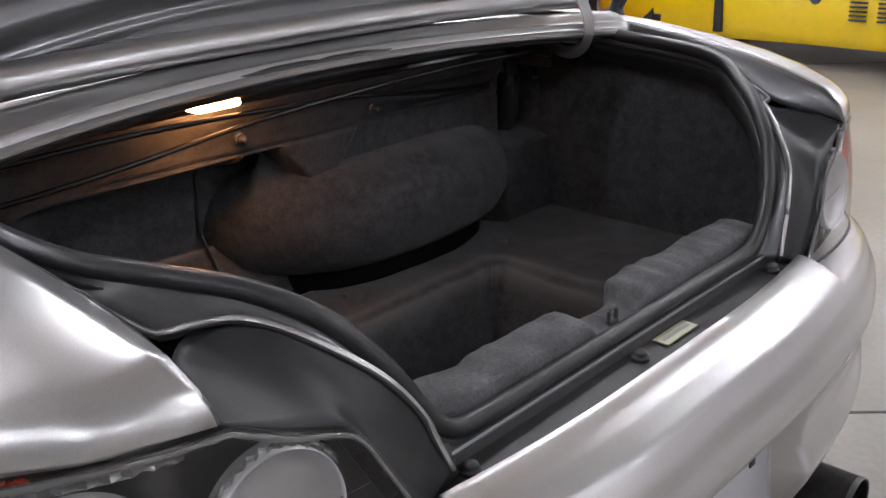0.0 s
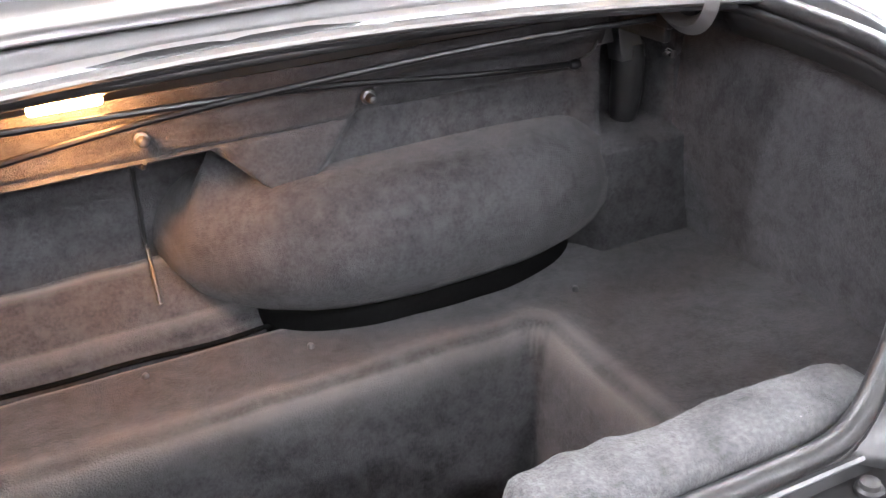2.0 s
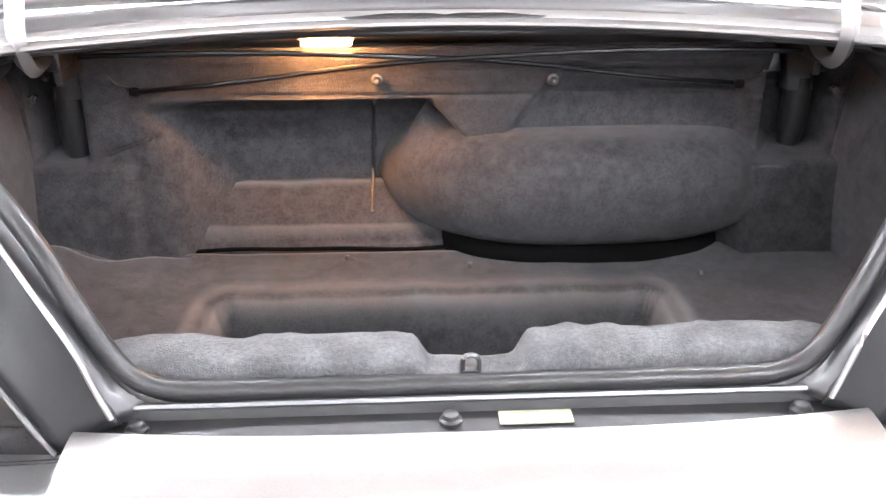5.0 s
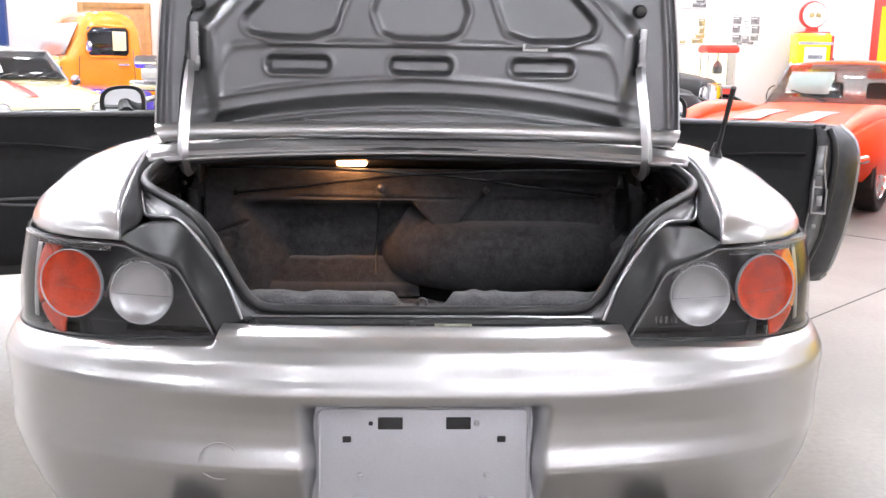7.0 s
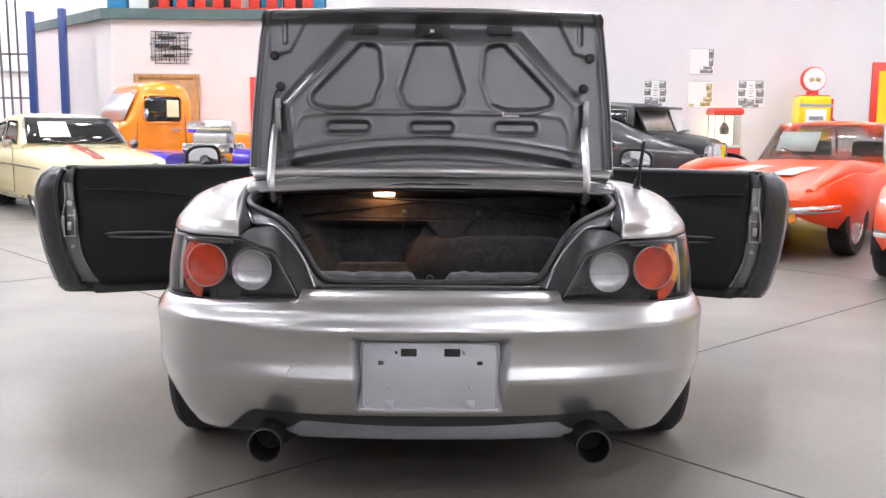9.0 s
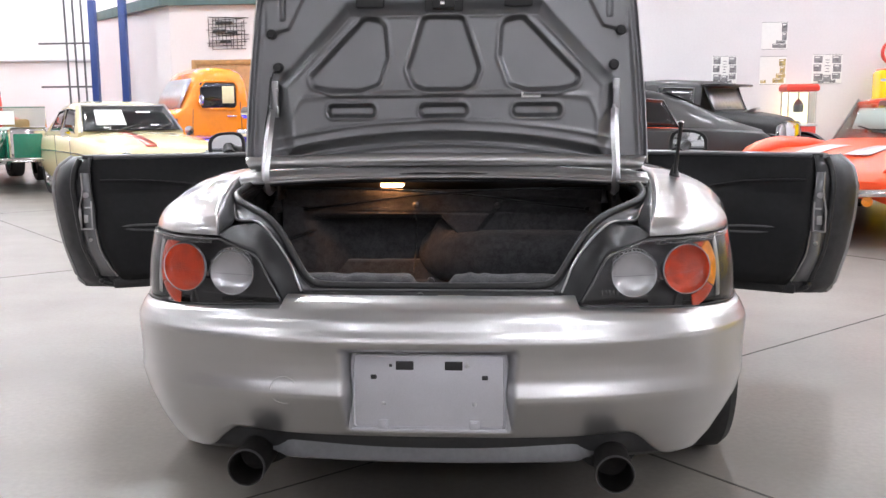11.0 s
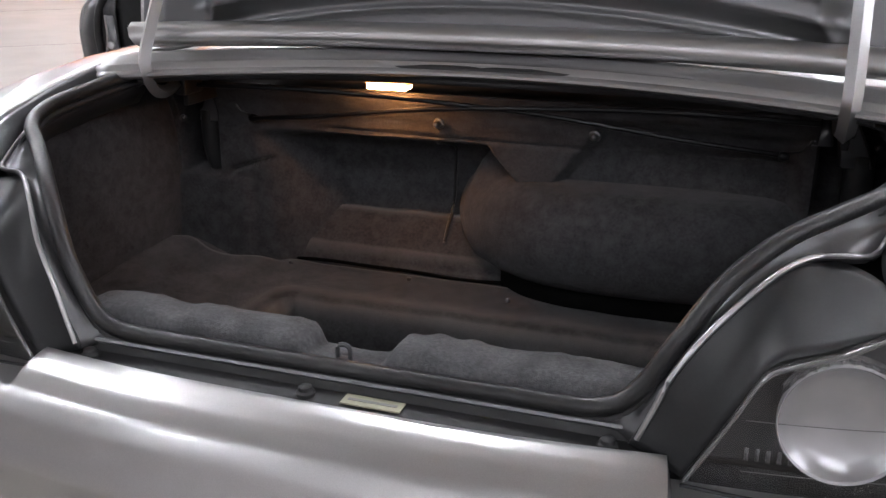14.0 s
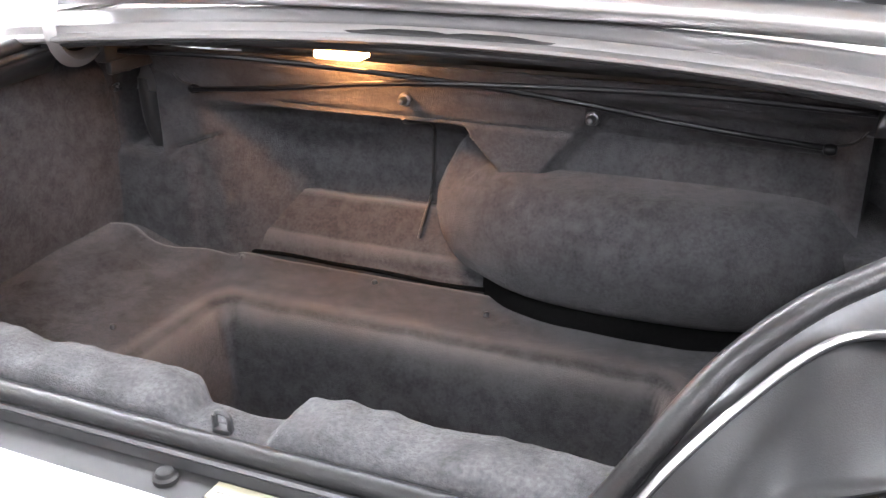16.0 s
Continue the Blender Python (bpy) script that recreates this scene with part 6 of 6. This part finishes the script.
for s in (-1, 1):
    part("side_mark", rbox(s * 0.938 - 0.004, s * 0.938 + 0.004, -0.62, -0.46, 0.70, 0.735, 0.003), WHITE_LABEL, mc, "small pale badge")
    part("door_line", tube([(s * 0.936, -0.28, 0.88), (s * 0.942, -0.30, 0.60), (s * 0.936, -0.26, 0.32)], 0.004, 5), BLACK, mc)
rod = parked_car("hot_rod", "black vintage hot rod pickup with a chopped flat roof", heading(3.32, 12.05, 0.80, -0.60), BLACKPAINT,
                 [(-2.2, 0.60, 0.45, 0.98, 1.00), (-1.7, 0.64, 0.42, 1.04, 1.07), (-0.6, 0.66, 0.42, 1.08, 1.11), (0.2, 0.64, 0.42, 1.09, 1.13), (0.6, 0.50, 0.45, 1.06, 1.11), (1.12, 0.38, 0.45, 0.98, 1.03), (1.2, 0.34, 0.50, 0.92, 0.96)],
                 [(1.15, 0.66), (-1.5, 0.66)], None, chrome=False, lights=0.12, tyre_r=0.38, grille=False)
greenhouse(rod, BLACKPAINT, [(-1.45, 1.06, 0.62, 1.46, 0.57), (-1.38, 1.07, 0.63, 1.56, 0.57), (-0.6, 1.08, 0.63, 1.59, 0.58), (0.06, 1.09, 0.63, 1.55, 0.58), (0.12, 1.09, 0.63, 1.50, 0.58)], [(-0.58, 0.02, (0.02, -0.02))])
# Frosted silver puts the pale reflection into the pane's colour
part("windscreen", loft([[(x * 0.56, 0.30 - 0.14 * k + 0.02 * (1 - x * x), 1.14 + 0.31 * k) for x in np.linspace(-1, 1, 8)] for k in (0, 0.5, 1)]), REFL, rod, "windscreen coloured pale for its reflection", smooth=60, solid=0.006)
part("windscreen_frame", tube([(-0.58, 0.31, 1.12), (-0.58, 0.16, 1.47), (0.58, 0.16, 1.47), (0.58, 0.31, 1.12), (-0.58, 0.31, 1.12)], 0.022, 6), BLACKPAINT, rod)
part("visor", rbox(-0.60, 0.60, 0.10, 0.40, 1.475, 1.51, 0.014), BLACKPAINT, rod)
part("radiator_shell", rbox(-0.27, 0.27, 1.20, 1.27, 0.48, 0.97, 0.06, 3), CHROME, rod)
part("notice_sheet", moved(rbox(-0.16, 0.16, -0.002, 0.002, 0, 0.15), pose(0.10, 0.62, 1.112, -72, 0, 0)), PAPER, rod, "white paper sheet on the cowl")
# orange pickup: round cab, split bonnet
truck = thing("pickup_truck", "bright orange vintage pickup truck with a round cab", "truck", heading(-4.42, 11.9, -0.82, -0.57))
cabrows = []
for y, a, zt in ((-0.42, 0.70, 1.30), (-0.41, 0.76, 1.52), (-0.38, 0.79, 1.66), (-0.31, 0.81, 1.75), (-0.20, 0.82, 1.79), (0.0, 0.83, 1.81), (0.15, 0.83, 1.80), (0.26, 0.82, 1.77), (0.33, 0.82, 1.70), (0.44, 0.81, 1.46), (0.56, 0.80, 1.22), (0.66, 0.78, 1.15)):
    h_ = zt - 1.12
    hp = [(a * 0.98, 0.55), (a * 1.01, 0.85), (a, 1.12), (a * 0.985, 1.12 + h_ * 0.45), (a * 0.955, 1.12 + h_ * 0.78), (a * 0.90, 1.12 + h_ * 0.92), (a * 0.80, 1.12 + h_ * 0.985), (a * 0.4, zt + 0.005), (0, zt + 0.01)]
    cabrows.append([(-u, y, v) for u, v in hp] + [(u, y, v) for u, v in hp[-2::-1]])
part("cab", loft(cabrows, cap=True), ORANGE, truck, "rounded orange cab", smooth=60)
part("bonnet", body_loft([(0.48, 0.72, 0.6, 1.10, 1.22), (1.0, 0.66, 0.6, 1.08, 1.20), (1.5, 0.60, 0.6, 1.04, 1.14), (1.8, 0.50, 0.62, 0.98, 1.06)]), ORANGE, truck, smooth=60)
part("bed", rbox(-0.75, 0.75, -2.3, -0.46, 0.60, 1.05, 0.03), ORANGE, truck)
for s in (-1, 1):
    wn = part("side_window", rbox(s * 0.808 - 0.03, s * 0.808 + 0.03, -0.22, 0.32, 1.21, 1.58, 0.029, 4), DARKGLASS, truck, "dark open cab window")
    # Cream pane stands for the bright wall seen through the cab
    part("window_light", rbox(s * 0.842 - 0.006, s * 0.842 + 0.006, -0.18, 0.00, 1.28, 1.53, 0.005), CREAM, wn)
    part("window_frame", tube([(s * 0.838, -0.23, 1.25), (s * 0.838, -0.23, 1.53), (s * 0.832, -0.18, 1.60), (s * 0.832, 0.24, 1.60), (s * 0.838, 0.34, 1.50), (s * 0.838, 0.34, 1.25), (s * 0.838, 0.30, 1.195), (s * 0.838, -0.18, 1.195), (s * 0.838, -0.23, 1.25)], 0.016, 8), ORANGE, wn, smooth=60)
    part("door_line", tube([(s * 0.846, 0.44, 1.20), (s * 0.852, 0.46, 0.90), (s * 0.842, 0.44, 0.60), (s * 0.842, -0.26, 0.60), (s * 0.852, -0.28, 0.90), (s * 0.840, -0.27, 1.30)], 0.005, 5), BLACK, truck)
    part("door_grip", rbox(s * 0.855 - 0.012, s * 0.855 + 0.012, -0.20, -0.06, 1.08, 1.105, 0.006), CHROME, truck, "chrome door grip")
    part("vent", rbox(s * 0.800 - 0.01, s * 0.800 + 0.02, 0.66, 0.76, 0.86, 1.06, 0.006), BLACK, truck, "dark cowl vent")
    part("wing", tube([(s * 0.78, 0.55, 0.55), (s * 0.80, 0.85, 0.84), (s * 0.80, 1.2, 0.93), (s * 0.78, 1.6, 0.80), (s * 0.74, 1.8, 0.55)], 0.16, 12, 16), ORANGE, truck, smooth=60)
    part("mirror", lathe([(0.0001, -0.02), (0.07, -0.015), (0.075, 0.01)], 16, "y", (s * 1.0, 0.36, 1.33)), CHROME, truck)
    part("running_board", rbox(s * 0.86 - 0.1, s * 0.86 + 0.1, -0.6, 0.6, 0.42, 0.48, 0.02), BLACK, truck)
    for wy in (1.2, -1.5):
        wheel("wheel", pose(s * 0.72, wy, 0.36, 0, 0, 0 if s > 0 else 180), truck, r=0.36, w=0.2, spokes=8)
# Opaque frosted silver stands for the reflection on this screen
part("windscreen", loft([[(x * 0.70 * w, y + 0.03 * (1 - x * x), z) for x in np.linspace(-1, 1, 10)] for w, y, z in ((1.0, 0.600, 1.22), (0.97, 0.500, 1.43), (0.90, 0.385, 1.64))]), REFL, truck, "windscreen coloured pale for its reflection", solid=0.006)
# purple hot rod with an open chrome engine
prod = thing("hot_rod", "purple hot rod with an exposed chrome engine", "car", heading(-3.62, 10.6, 0.95, -0.30))
part("body", body_loft([(-1.7, 0.55, 0.35, 0.62, 0.70), (-0.8, 0.62, 0.30, 0.72, 0.82), (-0.2, 0.60, 0.30, 0.72, 0.81), (0.1, 0.48, 0.35, 0.70, 0.77)]), PURPLE, prod, smooth=60)
part("nose", body_loft([(1.05, 0.34, 0.40, 0.76, 0.86), (1.3, 0.30, 0.42, 0.74, 0.84)]), PURPLE, prod, smooth=60)
part("frame_rails", rbox(-0.3, 0.3, -0.2, 1.5, 0.35, 0.45, 0.02), BLACK, prod)
for s in (-1, 1):
    part("valve_cover", rbox(s * 0.16 - 0.07, s * 0.16 + 0.07, 0.2, 0.95, 0.78, 0.92, 0.03), CHROME, prod)
    part("header_pipe", tube([(s * 0.2, 0.6, 0.72), (s * 0.42, 0.5, 0.66), (s * 0.5, 0.0, 0.5)], 0.035, 8, 12), CHROME, prod)
    for wy, wx, r in ((1.25, 0.66, 0.30), (-1.1, 0.66, 0.38)):
        wheel("wheel", pose(s * wx, wy, r, 0, 0, 0 if s > 0 else 180), prod, r=r, w=0.24, spokes=5, rim_mat=CHROME)
part("blower", rbox(-0.12, 0.12, 0.3, 0.85, 0.92, 1.06, 0.03), ALU, prod)
part("air_scoop", tube([(0, 0.2, 1.14), (0, 0.9, 1.14)], 0.085, 12), CHROME, prod)
# red pickup far off
rp = thing("pickup_truck", "large red pickup truck parked far off", "truck", heading(-10.45, 15.0, 0.616, -0.788))
part("body", body_loft([(-2.6, 0.92, 0.5, 1.05, 1.08), (-1.0, 0.95, 0.45, 1.10, 1.14), (0.2, 0.95, 0.45, 1.12, 1.18), (1.6, 0.94, 0.45, 1.08, 1.14), (2.5, 0.90, 0.5, 1.0, 1.04)]), REDMAT, rp, smooth=60)
part("cab", body_loft([(-0.9, 0.82, 1.0, 1.68, 1.78), (-0.4, 0.85, 1.0, 1.74, 1.82), (0.5, 0.84, 1.0, 1.60, 1.70), (0.9, 0.80, 1.0, 1.14, 1.18)]), REDMAT, rp, smooth=50)
for s in (-1, 1):
    part("side_window", rbox(s * 0.83 - 0.02, s * 0.83 + 0.02, -0.6, 0.45, 1.22, 1.58, 0.015), BLACK, rp)
    for wy in (1.6, -1.6):
        wheel("wheel", pose(s * 0.82, wy, 0.38, 0, 0, 0 if s > 0 else 180), rp, r=0.38, w=0.24, spokes=6)

# ---- back of the hall ----
tagged(part("red_panel_wall", rbox(-21.9, -14.5, 21.6, 21.8, 0, 3.0), ORANGE, smooth=0), "orange-red painted panel wall", "wall", kind="structure")
tagged(part("floor_stripe", rbox(-17.0, -11.0, 19.6, 20.0, 0.0, 0.004), YELLOW, smooth=0), "yellow painted floor stripe", "stripe", kind="structure")
# office block with teal cornice
block = lambda g, za, zb: loft([[(-5.43 - g, 13.3 - g, z), (-1.2, 13.3 - g, z), (-1.2, 21.0, z), (-6.4 - g, 21.0, z), (-7.9 - g, 15.9 + g, z)] for z in (za, zb)], close=True, cap=True)
tagged(part("wall_office", block(0, 0, 2.92), WALL, smooth=0), "white office block wall", "wall", kind="structure")
tagged(part("trim", block(0.12, 2.92, 3.09), TEAL, smooth=0), "teal-grey cornice of the office block", "trim", kind="structure")
d1 = thing("door_1", "brown varnished door in the office wall", "door", kind="structure")
part("door_leaf", rbox(-4.98, -4.05, 13.24, 13.296, 0, 1.94, 0.004), WOOD, d1)
for a, b, c0, c1 in ((-5.06, -4.98, 0, 2.02), (-4.05, -3.97, 0, 2.02), (-4.98, -4.05, 1.94, 2.02)):
    part("door_frame", rbox(a, b, 13.22, 13.297, c0, c1, 0.004), WOOD, d1)
d2 = thing("door_2", "red framed doorway with a yellow panel", "door", kind="structure")
part("panel", rbox(-2.98, -2.45, 13.26, 13.296, 0.0, 1.86, 0.003), OCHRE, d2)
for a, b, c0, c1 in ((-3.10, -2.98, 0, 1.98), (-2.45, -2.33, 0, 1.98), (-2.98, -2.45, 1.86, 1.98)):
    part("door_frame", rbox(a, b, 13.22, 13.297, c0, c1, 0.004), REDMAT, d2)
art = thing("wall_art", "black wire lattice ornament on the office wall", "ornament")
rng = random.Random(11)
for k in range(11):
    z_, a_ = 2.20 + k * 0.052 + rng.uniform(-0.012, 0.012), rng.uniform(-0.02, 0.02)
    part("wire", tube([(-4.80 + rng.uniform(0, 0.12), 13.28, z_ - a_), (-4.46, 13.272, z_), (-4.12 - rng.uniform(-0.06, 0.10), 13.28, z_ + a_)], 0.006, 5), BLACK, art)
for k in range(11):
    x_, a_ = -4.76 + k * 0.062 + rng.uniform(-0.012, 0.012), rng.uniform(-0.015, 0.015)
    part("wire", tube([(x_ - a_, 13.27, 2.18 + rng.uniform(0, 0.08)), (x_, 13.262, 2.46), (x_ + a_, 13.27, 2.74 - rng.uniform(0, 0.10))], 0.006, 5), BLACK, art)
for bx0, bx1, bz0, bz1 in ((-4.62, -4.34, 2.60, 2.65), (-4.68, -4.46, 2.47, 2.52), (-4.44, -4.26, 2.45, 2.49), (-4.56, -4.38, 2.30, 2.35)):
    part("bar", rbox(bx0, bx1, 13.25, 13.262, bz0, bz1, 0.004), BLACK, art)
# stored boxes on the office roof
rng = random.Random(4)
for k in range(11):
    bx = -5.35 + k * 0.37
    mt = (BLUEBOX, WHITE_LABEL, BLACK, BLUEBOX, TEAL, BLACK, WHITE_LABEL, BLUEBOX, BLACK, BLUEBOX, WHITE_LABEL)[k]
    bx_ = thing("storage_box", "plastic storage container on the office roof", "box", pose(bx, 13.6, 3.09), group="boxes on the office roof")
    hh = 0.22 + rng.random() * 0.16
    part("tub", rbox(-0.165, 0.165, -0.22, 0.22, 0, hh, 0.02), mt, bx_)
    part("lid", rbox(-0.175, 0.175, -0.23, 0.23, hh + 0.002, hh + 0.03, 0.008), mt, bx_)
sg_ = thing("roof_sign", "red letter-shaped sign standing on the office roof", "sign")
for k in range(9):
    part("bar", rbox(-4.6 + k * 0.3, -4.42 + k * 0.3, 13.22, 13.26, 3.11, 3.34, 0.02), REDMAT, sg_)
part("rail", rbox(-4.7, -1.9, 13.23, 13.255, 3.091, 3.12), REDMAT, sg_)
# vehicle lift columns, pipes
for px_, py_ in ((-7.16, 14.2), (-6.42, 13.75)):
    lf = thing("lift_column", "tall blue steel vehicle lift column", "vehicle lift", pose(px_, py_, 0), group="lift columns")
    part("column", rbox(-0.06, 0.06, -0.06, 0.06, 0.02, 3.14, 0.01), BLUEPOST, lf)
    part("base_plate", rbox(-0.2, 0.2, -0.2, 0.2, 0, 0.02), BLUEPOST, lf)
    part("arm", rbox(-0.05, 0.05, -0.9, -0.12, 0.12, 0.22, 0.01), BLUEPOST, lf)
rk = thing("pipe_rack", "dark vertical pipes standing against the far wall", "pipes")
for k in range(3):
    part("pipe", tube([(-8.97 + k * 0.18, 17.0, 0), (-9.02 + k * 0.18, 17.0, 4.8)], 0.022, 8), METAL_DK, rk)
for z in (1.7, 2.6, 4.0):
    part("cross_pipe", tube([(-9.6, 17.0, z), (-7.6, 17.0, z)], 0.02, 8), METAL_DK, rk)
pip = thing("wall_pipe", "white conduit along the far wall", "pipe")
part("pipe", tube([(-21, 24.95, 2.7), (-5.8, 24.95, 2.7)], 0.05, 8), CEIL, pip)
# posters, popcorn machine, petrol pump, chair by the partition wall
for k, (ax, bx, az, bz, acc) in enumerate(((3.65, 4.06, 1.56, 2.01, GREY_INK), (4.44, 4.86, 2.11, 2.55, GREY_INK), (4.43, 4.86, 1.54, 2.00, OCHRE), (5.28, 5.76, 1.55, 2.02, GREY_INK))):
    po = thing("poster", ("black and white photo poster on the wall", "pale poster with grey pictures", "pale poster with ochre pictures", "black and white photo poster on the wall")[k], "poster", group="wall posters")
    part("sheet", rbox(ax, bx, 13.585, 13.597, az, bz), PAPER, po)
    w_, h_ = bx - ax, bz - az
    if k in (0, 3):
        spots = [(0.05, 0.33, 0.72, 0.95), (0.04, 0.30, 0.42, 0.66), (0.06, 0.36, 0.08, 0.34), (0.66, 0.95, 0.70, 0.96), (0.70, 0.97, 0.40, 0.66), (0.68, 0.95, 0.16, 0.36), (0.38, 0.64, 0.06, 0.30), (0.22, 0.40, 0.02, 0.12), (0.60, 0.80, 0.03, 0.13)]
    elif k == 1:
        spots = [(0.76, 0.97, 0.64, 0.97), (0.78, 0.96, 0.34, 0.62), (0.56, 0.92, 0.22, 0.33), (0.42, 0.70, 0.06, 0.21), (0.70, 0.95, 0.05, 0.20)]
    else:
        spots = [(0.72, 0.96, 0.66, 0.90), (0.76, 0.95, 0.40, 0.64), (0.62, 0.97, 0.24, 0.39), (0.50, 0.92, 0.06, 0.23), (0.04, 0.24, 0.05, 0.16)]
    for xa_, xb_, za_, zb_ in spots:
        pr_ = part("picture", rbox(ax + xa_ * w_, ax + xb_ * w_, 13.581, 13.585, az + za_ * h_, az + zb_ * h_), acc, po)
        xm_, zm_ = xa_ + 0.5 * (xb_ - xa_), za_ + 0.42 * (zb_ - za_)
        part("picture_detail", rbox(ax + (xa_ + 0.25 * (xb_ - xa_)) * w_, ax + xm_ * w_, 13.5795, 13.581, az + (za_ + 0.2 * (zb_ - za_)) * h_, az + zm_ * h_), INK, pr_)
        part("picture_detail", rbox(ax + (xa_ + 0.1 * (xb_ - xa_)) * w_, ax + (xb_ - 0.3 * (xb_ - xa_)) * w_, 13.5795, 13.581, az + (zb_ - 0.28 * (zb_ - za_)) * h_, az + (zb_ - 0.12 * (zb_ - za_)) * h_), PAPER, pr_)
    if k in (0, 3):
        for q_, in_ in enumerate((0.02, 0.05, 0.0, 0.04, 0.02)):
            part("print_bar", rbox(ax + (0.41 + in_) * w_, ax + (0.60 - in_) * w_, 13.583, 13.585, az + (0.40 + 0.1 * q_) * h_, az + (0.425 + 0.1 * q_) * h_), GREY_INK, po)
    for za_, zb_ in ((0.0, 0.012), (0.988, 1.0)):
        part("sheet_edge", rbox(ax, bx, 13.5825, 13.585, az + za_ * h_, az + zb_ * h_), GREY_INK, po)
pc = thing("popcorn_machine", "red popcorn machine with a warmly lit glass case", "popcorn machine", Matrix.Translation((4.95, 13.15, 0)) @ Matrix.Diagonal((0.86, 0.9, 0.98, 1)))
part("cart", rbox(-0.27, 0.27, -0.22, 0.22, 0.30, 0.88, 0.01), REDMAT, pc)
part("tray", rbox(-0.29, 0.29, -0.24, 0.24, 0.88, 0.92, 0.005), ALU, pc)
for a in (-1, 1):
    for b in (-1, 1):
        part("post", rbox(a * 0.25 - 0.012, a * 0.25 + 0.012, b * 0.2 - 0.012, b * 0.2 + 0.012, 0.92, 1.44), ALU, pc)
part("glass_front", rbox(-0.24, 0.24, -0.203, -0.199, 0.93, 1.43), GLASS, pc)
part("lit_back", rbox(-0.24, 0.24, 0.19, 0.20, 0.93, 1.43), GLOWBOX, pc, "warm lit back panel")
part("kettle", lathe([(0.0001, 1.10), (0.09, 1.11), (0.10, 1.22), (0.05, 1.30), (0.015, 1.32), (0.015, 1.44)], 16, "z"), ALU, pc)
part("top", loft([[(a * w, b * w * 0.8, z) for a, b in ((-1, -1), (1, -1), (1, 1), (-1, 1))] for w, z in ((0.26, 1.44), (0.30, 1.46), (0.30, 1.52), (0.27, 1.56))], close=True, cap=True), REDMAT, pc, smooth=0)
part("wheel", lathe([(0.22, -0.02), (0.26, -0.02), (0.26, 0.02), (0.22, 0.02), (0.22, -0.02)], 28, "y", (0.0, -0.26, 0.26)), BLACK, pc)
for a in (-0.22, 0.22):
    part("leg", rbox(a - 0.02, a + 0.02, -0.15, 0.15, 0.0, 0.30), BLACK, pc)
gp = thing("petrol_pump", "yellow and red vintage petrol pump with a round globe", "petrol pump", pose(6.40, 13.1, 0))
part("body", rbox(-0.27, 0.27, -0.20, 0.20, 0.06, 1.74, 0.06, 3), YELLOW, gp)
part("side_panel", rbox(0.272, 0.30, -0.18, 0.18, 0.1, 1.70, 0.01), REDMAT, gp)
part("plinth", rbox(-0.30, 0.30, -0.22, 0.22, 0, 0.06, 0.01), BLACK, gp)
part("cap", join(rbox(-0.22, 0.24, -0.17, 0.17, 1.72, 1.76, 0.02), rbox(-0.09, 0.09, -0.05, 0.05, 1.755, 1.82, 0.01)), REDMAT, gp)
part("dial", rbox(-0.17, 0.17, -0.212, -0.202, 1.22, 1.52, 0.01), PAPER, gp)
part("dial_bar", rbox(-0.12, 0.12, -0.216, -0.2125, 1.34, 1.40), GREY_INK, gp)
part("band", rbox(-0.275, 0.275, -0.206, -0.2, 1.56, 1.60), CHROME, gp)
gl = part("globe", lathe([(0.0001, -0.075), (0.17, -0.07), (0.205, -0.05), (0.215, 0.0), (0.205, 0.05), (0.17, 0.07), (0.0001, 0.075)], 32, "y", (0.0, 0.0, 2.02)), REDMAT, gp)
part("globe_face", lathe([(0.0001, -0.084), (0.185, -0.079), (0.190, -0.055)], 32, "y", (0.0, 0.0, 2.02)), PAPER, gl)
part("emblem", join(moved(rbox(-0.085, -0.005, -0.089, -0.084, 0.0, 0.065), pose(0, 0, 1.995, 0, -18, 0)), moved(rbox(0.005, 0.085, -0.089, -0.084, 0.0, 0.065), pose(0, 0, 1.995, 0, 18, 0))), OCHRE, gl, "two small crossed ochre flags")
part("hose", tube([(0.31, 0.0, 1.45), (0.42, -0.05, 1.2), (0.44, -0.05, 0.7), (0.36, -0.02, 0.5), (0.31, 0, 0.9)], 0.02, 8, 24), BLACK, gp)
ch = thing("wire_chair", "black bent-wire cafe chair", "chair", pose(5.92, 12.75, 0, 0, 0, 20))
part("seat", lathe([(0.0001, 0.45), (0.19, 0.45), (0.2, 0.44), (0.19, 0.42), (0.0001, 0.42)], 24, "z"), REDMAT, ch)
for a in (-0.14, 0.14):
    for b in (-0.14, 0.14):
        part("leg", tube([(a, b, 0.43), (a * 1.2, b * 1.2, 0.0)], 0.01, 6), BLACK, ch)
part("backrest", join(tube([(-0.17, 0.15, 0.43), (-0.20, 0.19, 0.75), (-0.1, 0.21, 0.90), (0.1, 0.21, 0.90), (0.20, 0.19, 0.75), (0.17, 0.15, 0.43)], 0.010, 6, 30), tube([(-0.08, 0.18, 0.55), (-0.12, 0.2, 0.70), (0, 0.2, 0.80), (0.12, 0.2, 0.70), (0.08, 0.18, 0.55)], 0.008, 6, 24)), BLACK, ch)
fr = thing("framed_sign", "tall red and yellow framed sign on the wall", "sign")
part("frame", rbox(7.62, 8.17, 13.57, 13.597, 1.05, 2.35, 0.01), REDMAT, fr)
part("panel", rbox(7.74, 8.07, 13.565, 13.571, 1.15, 2.20), YELLOW, fr)
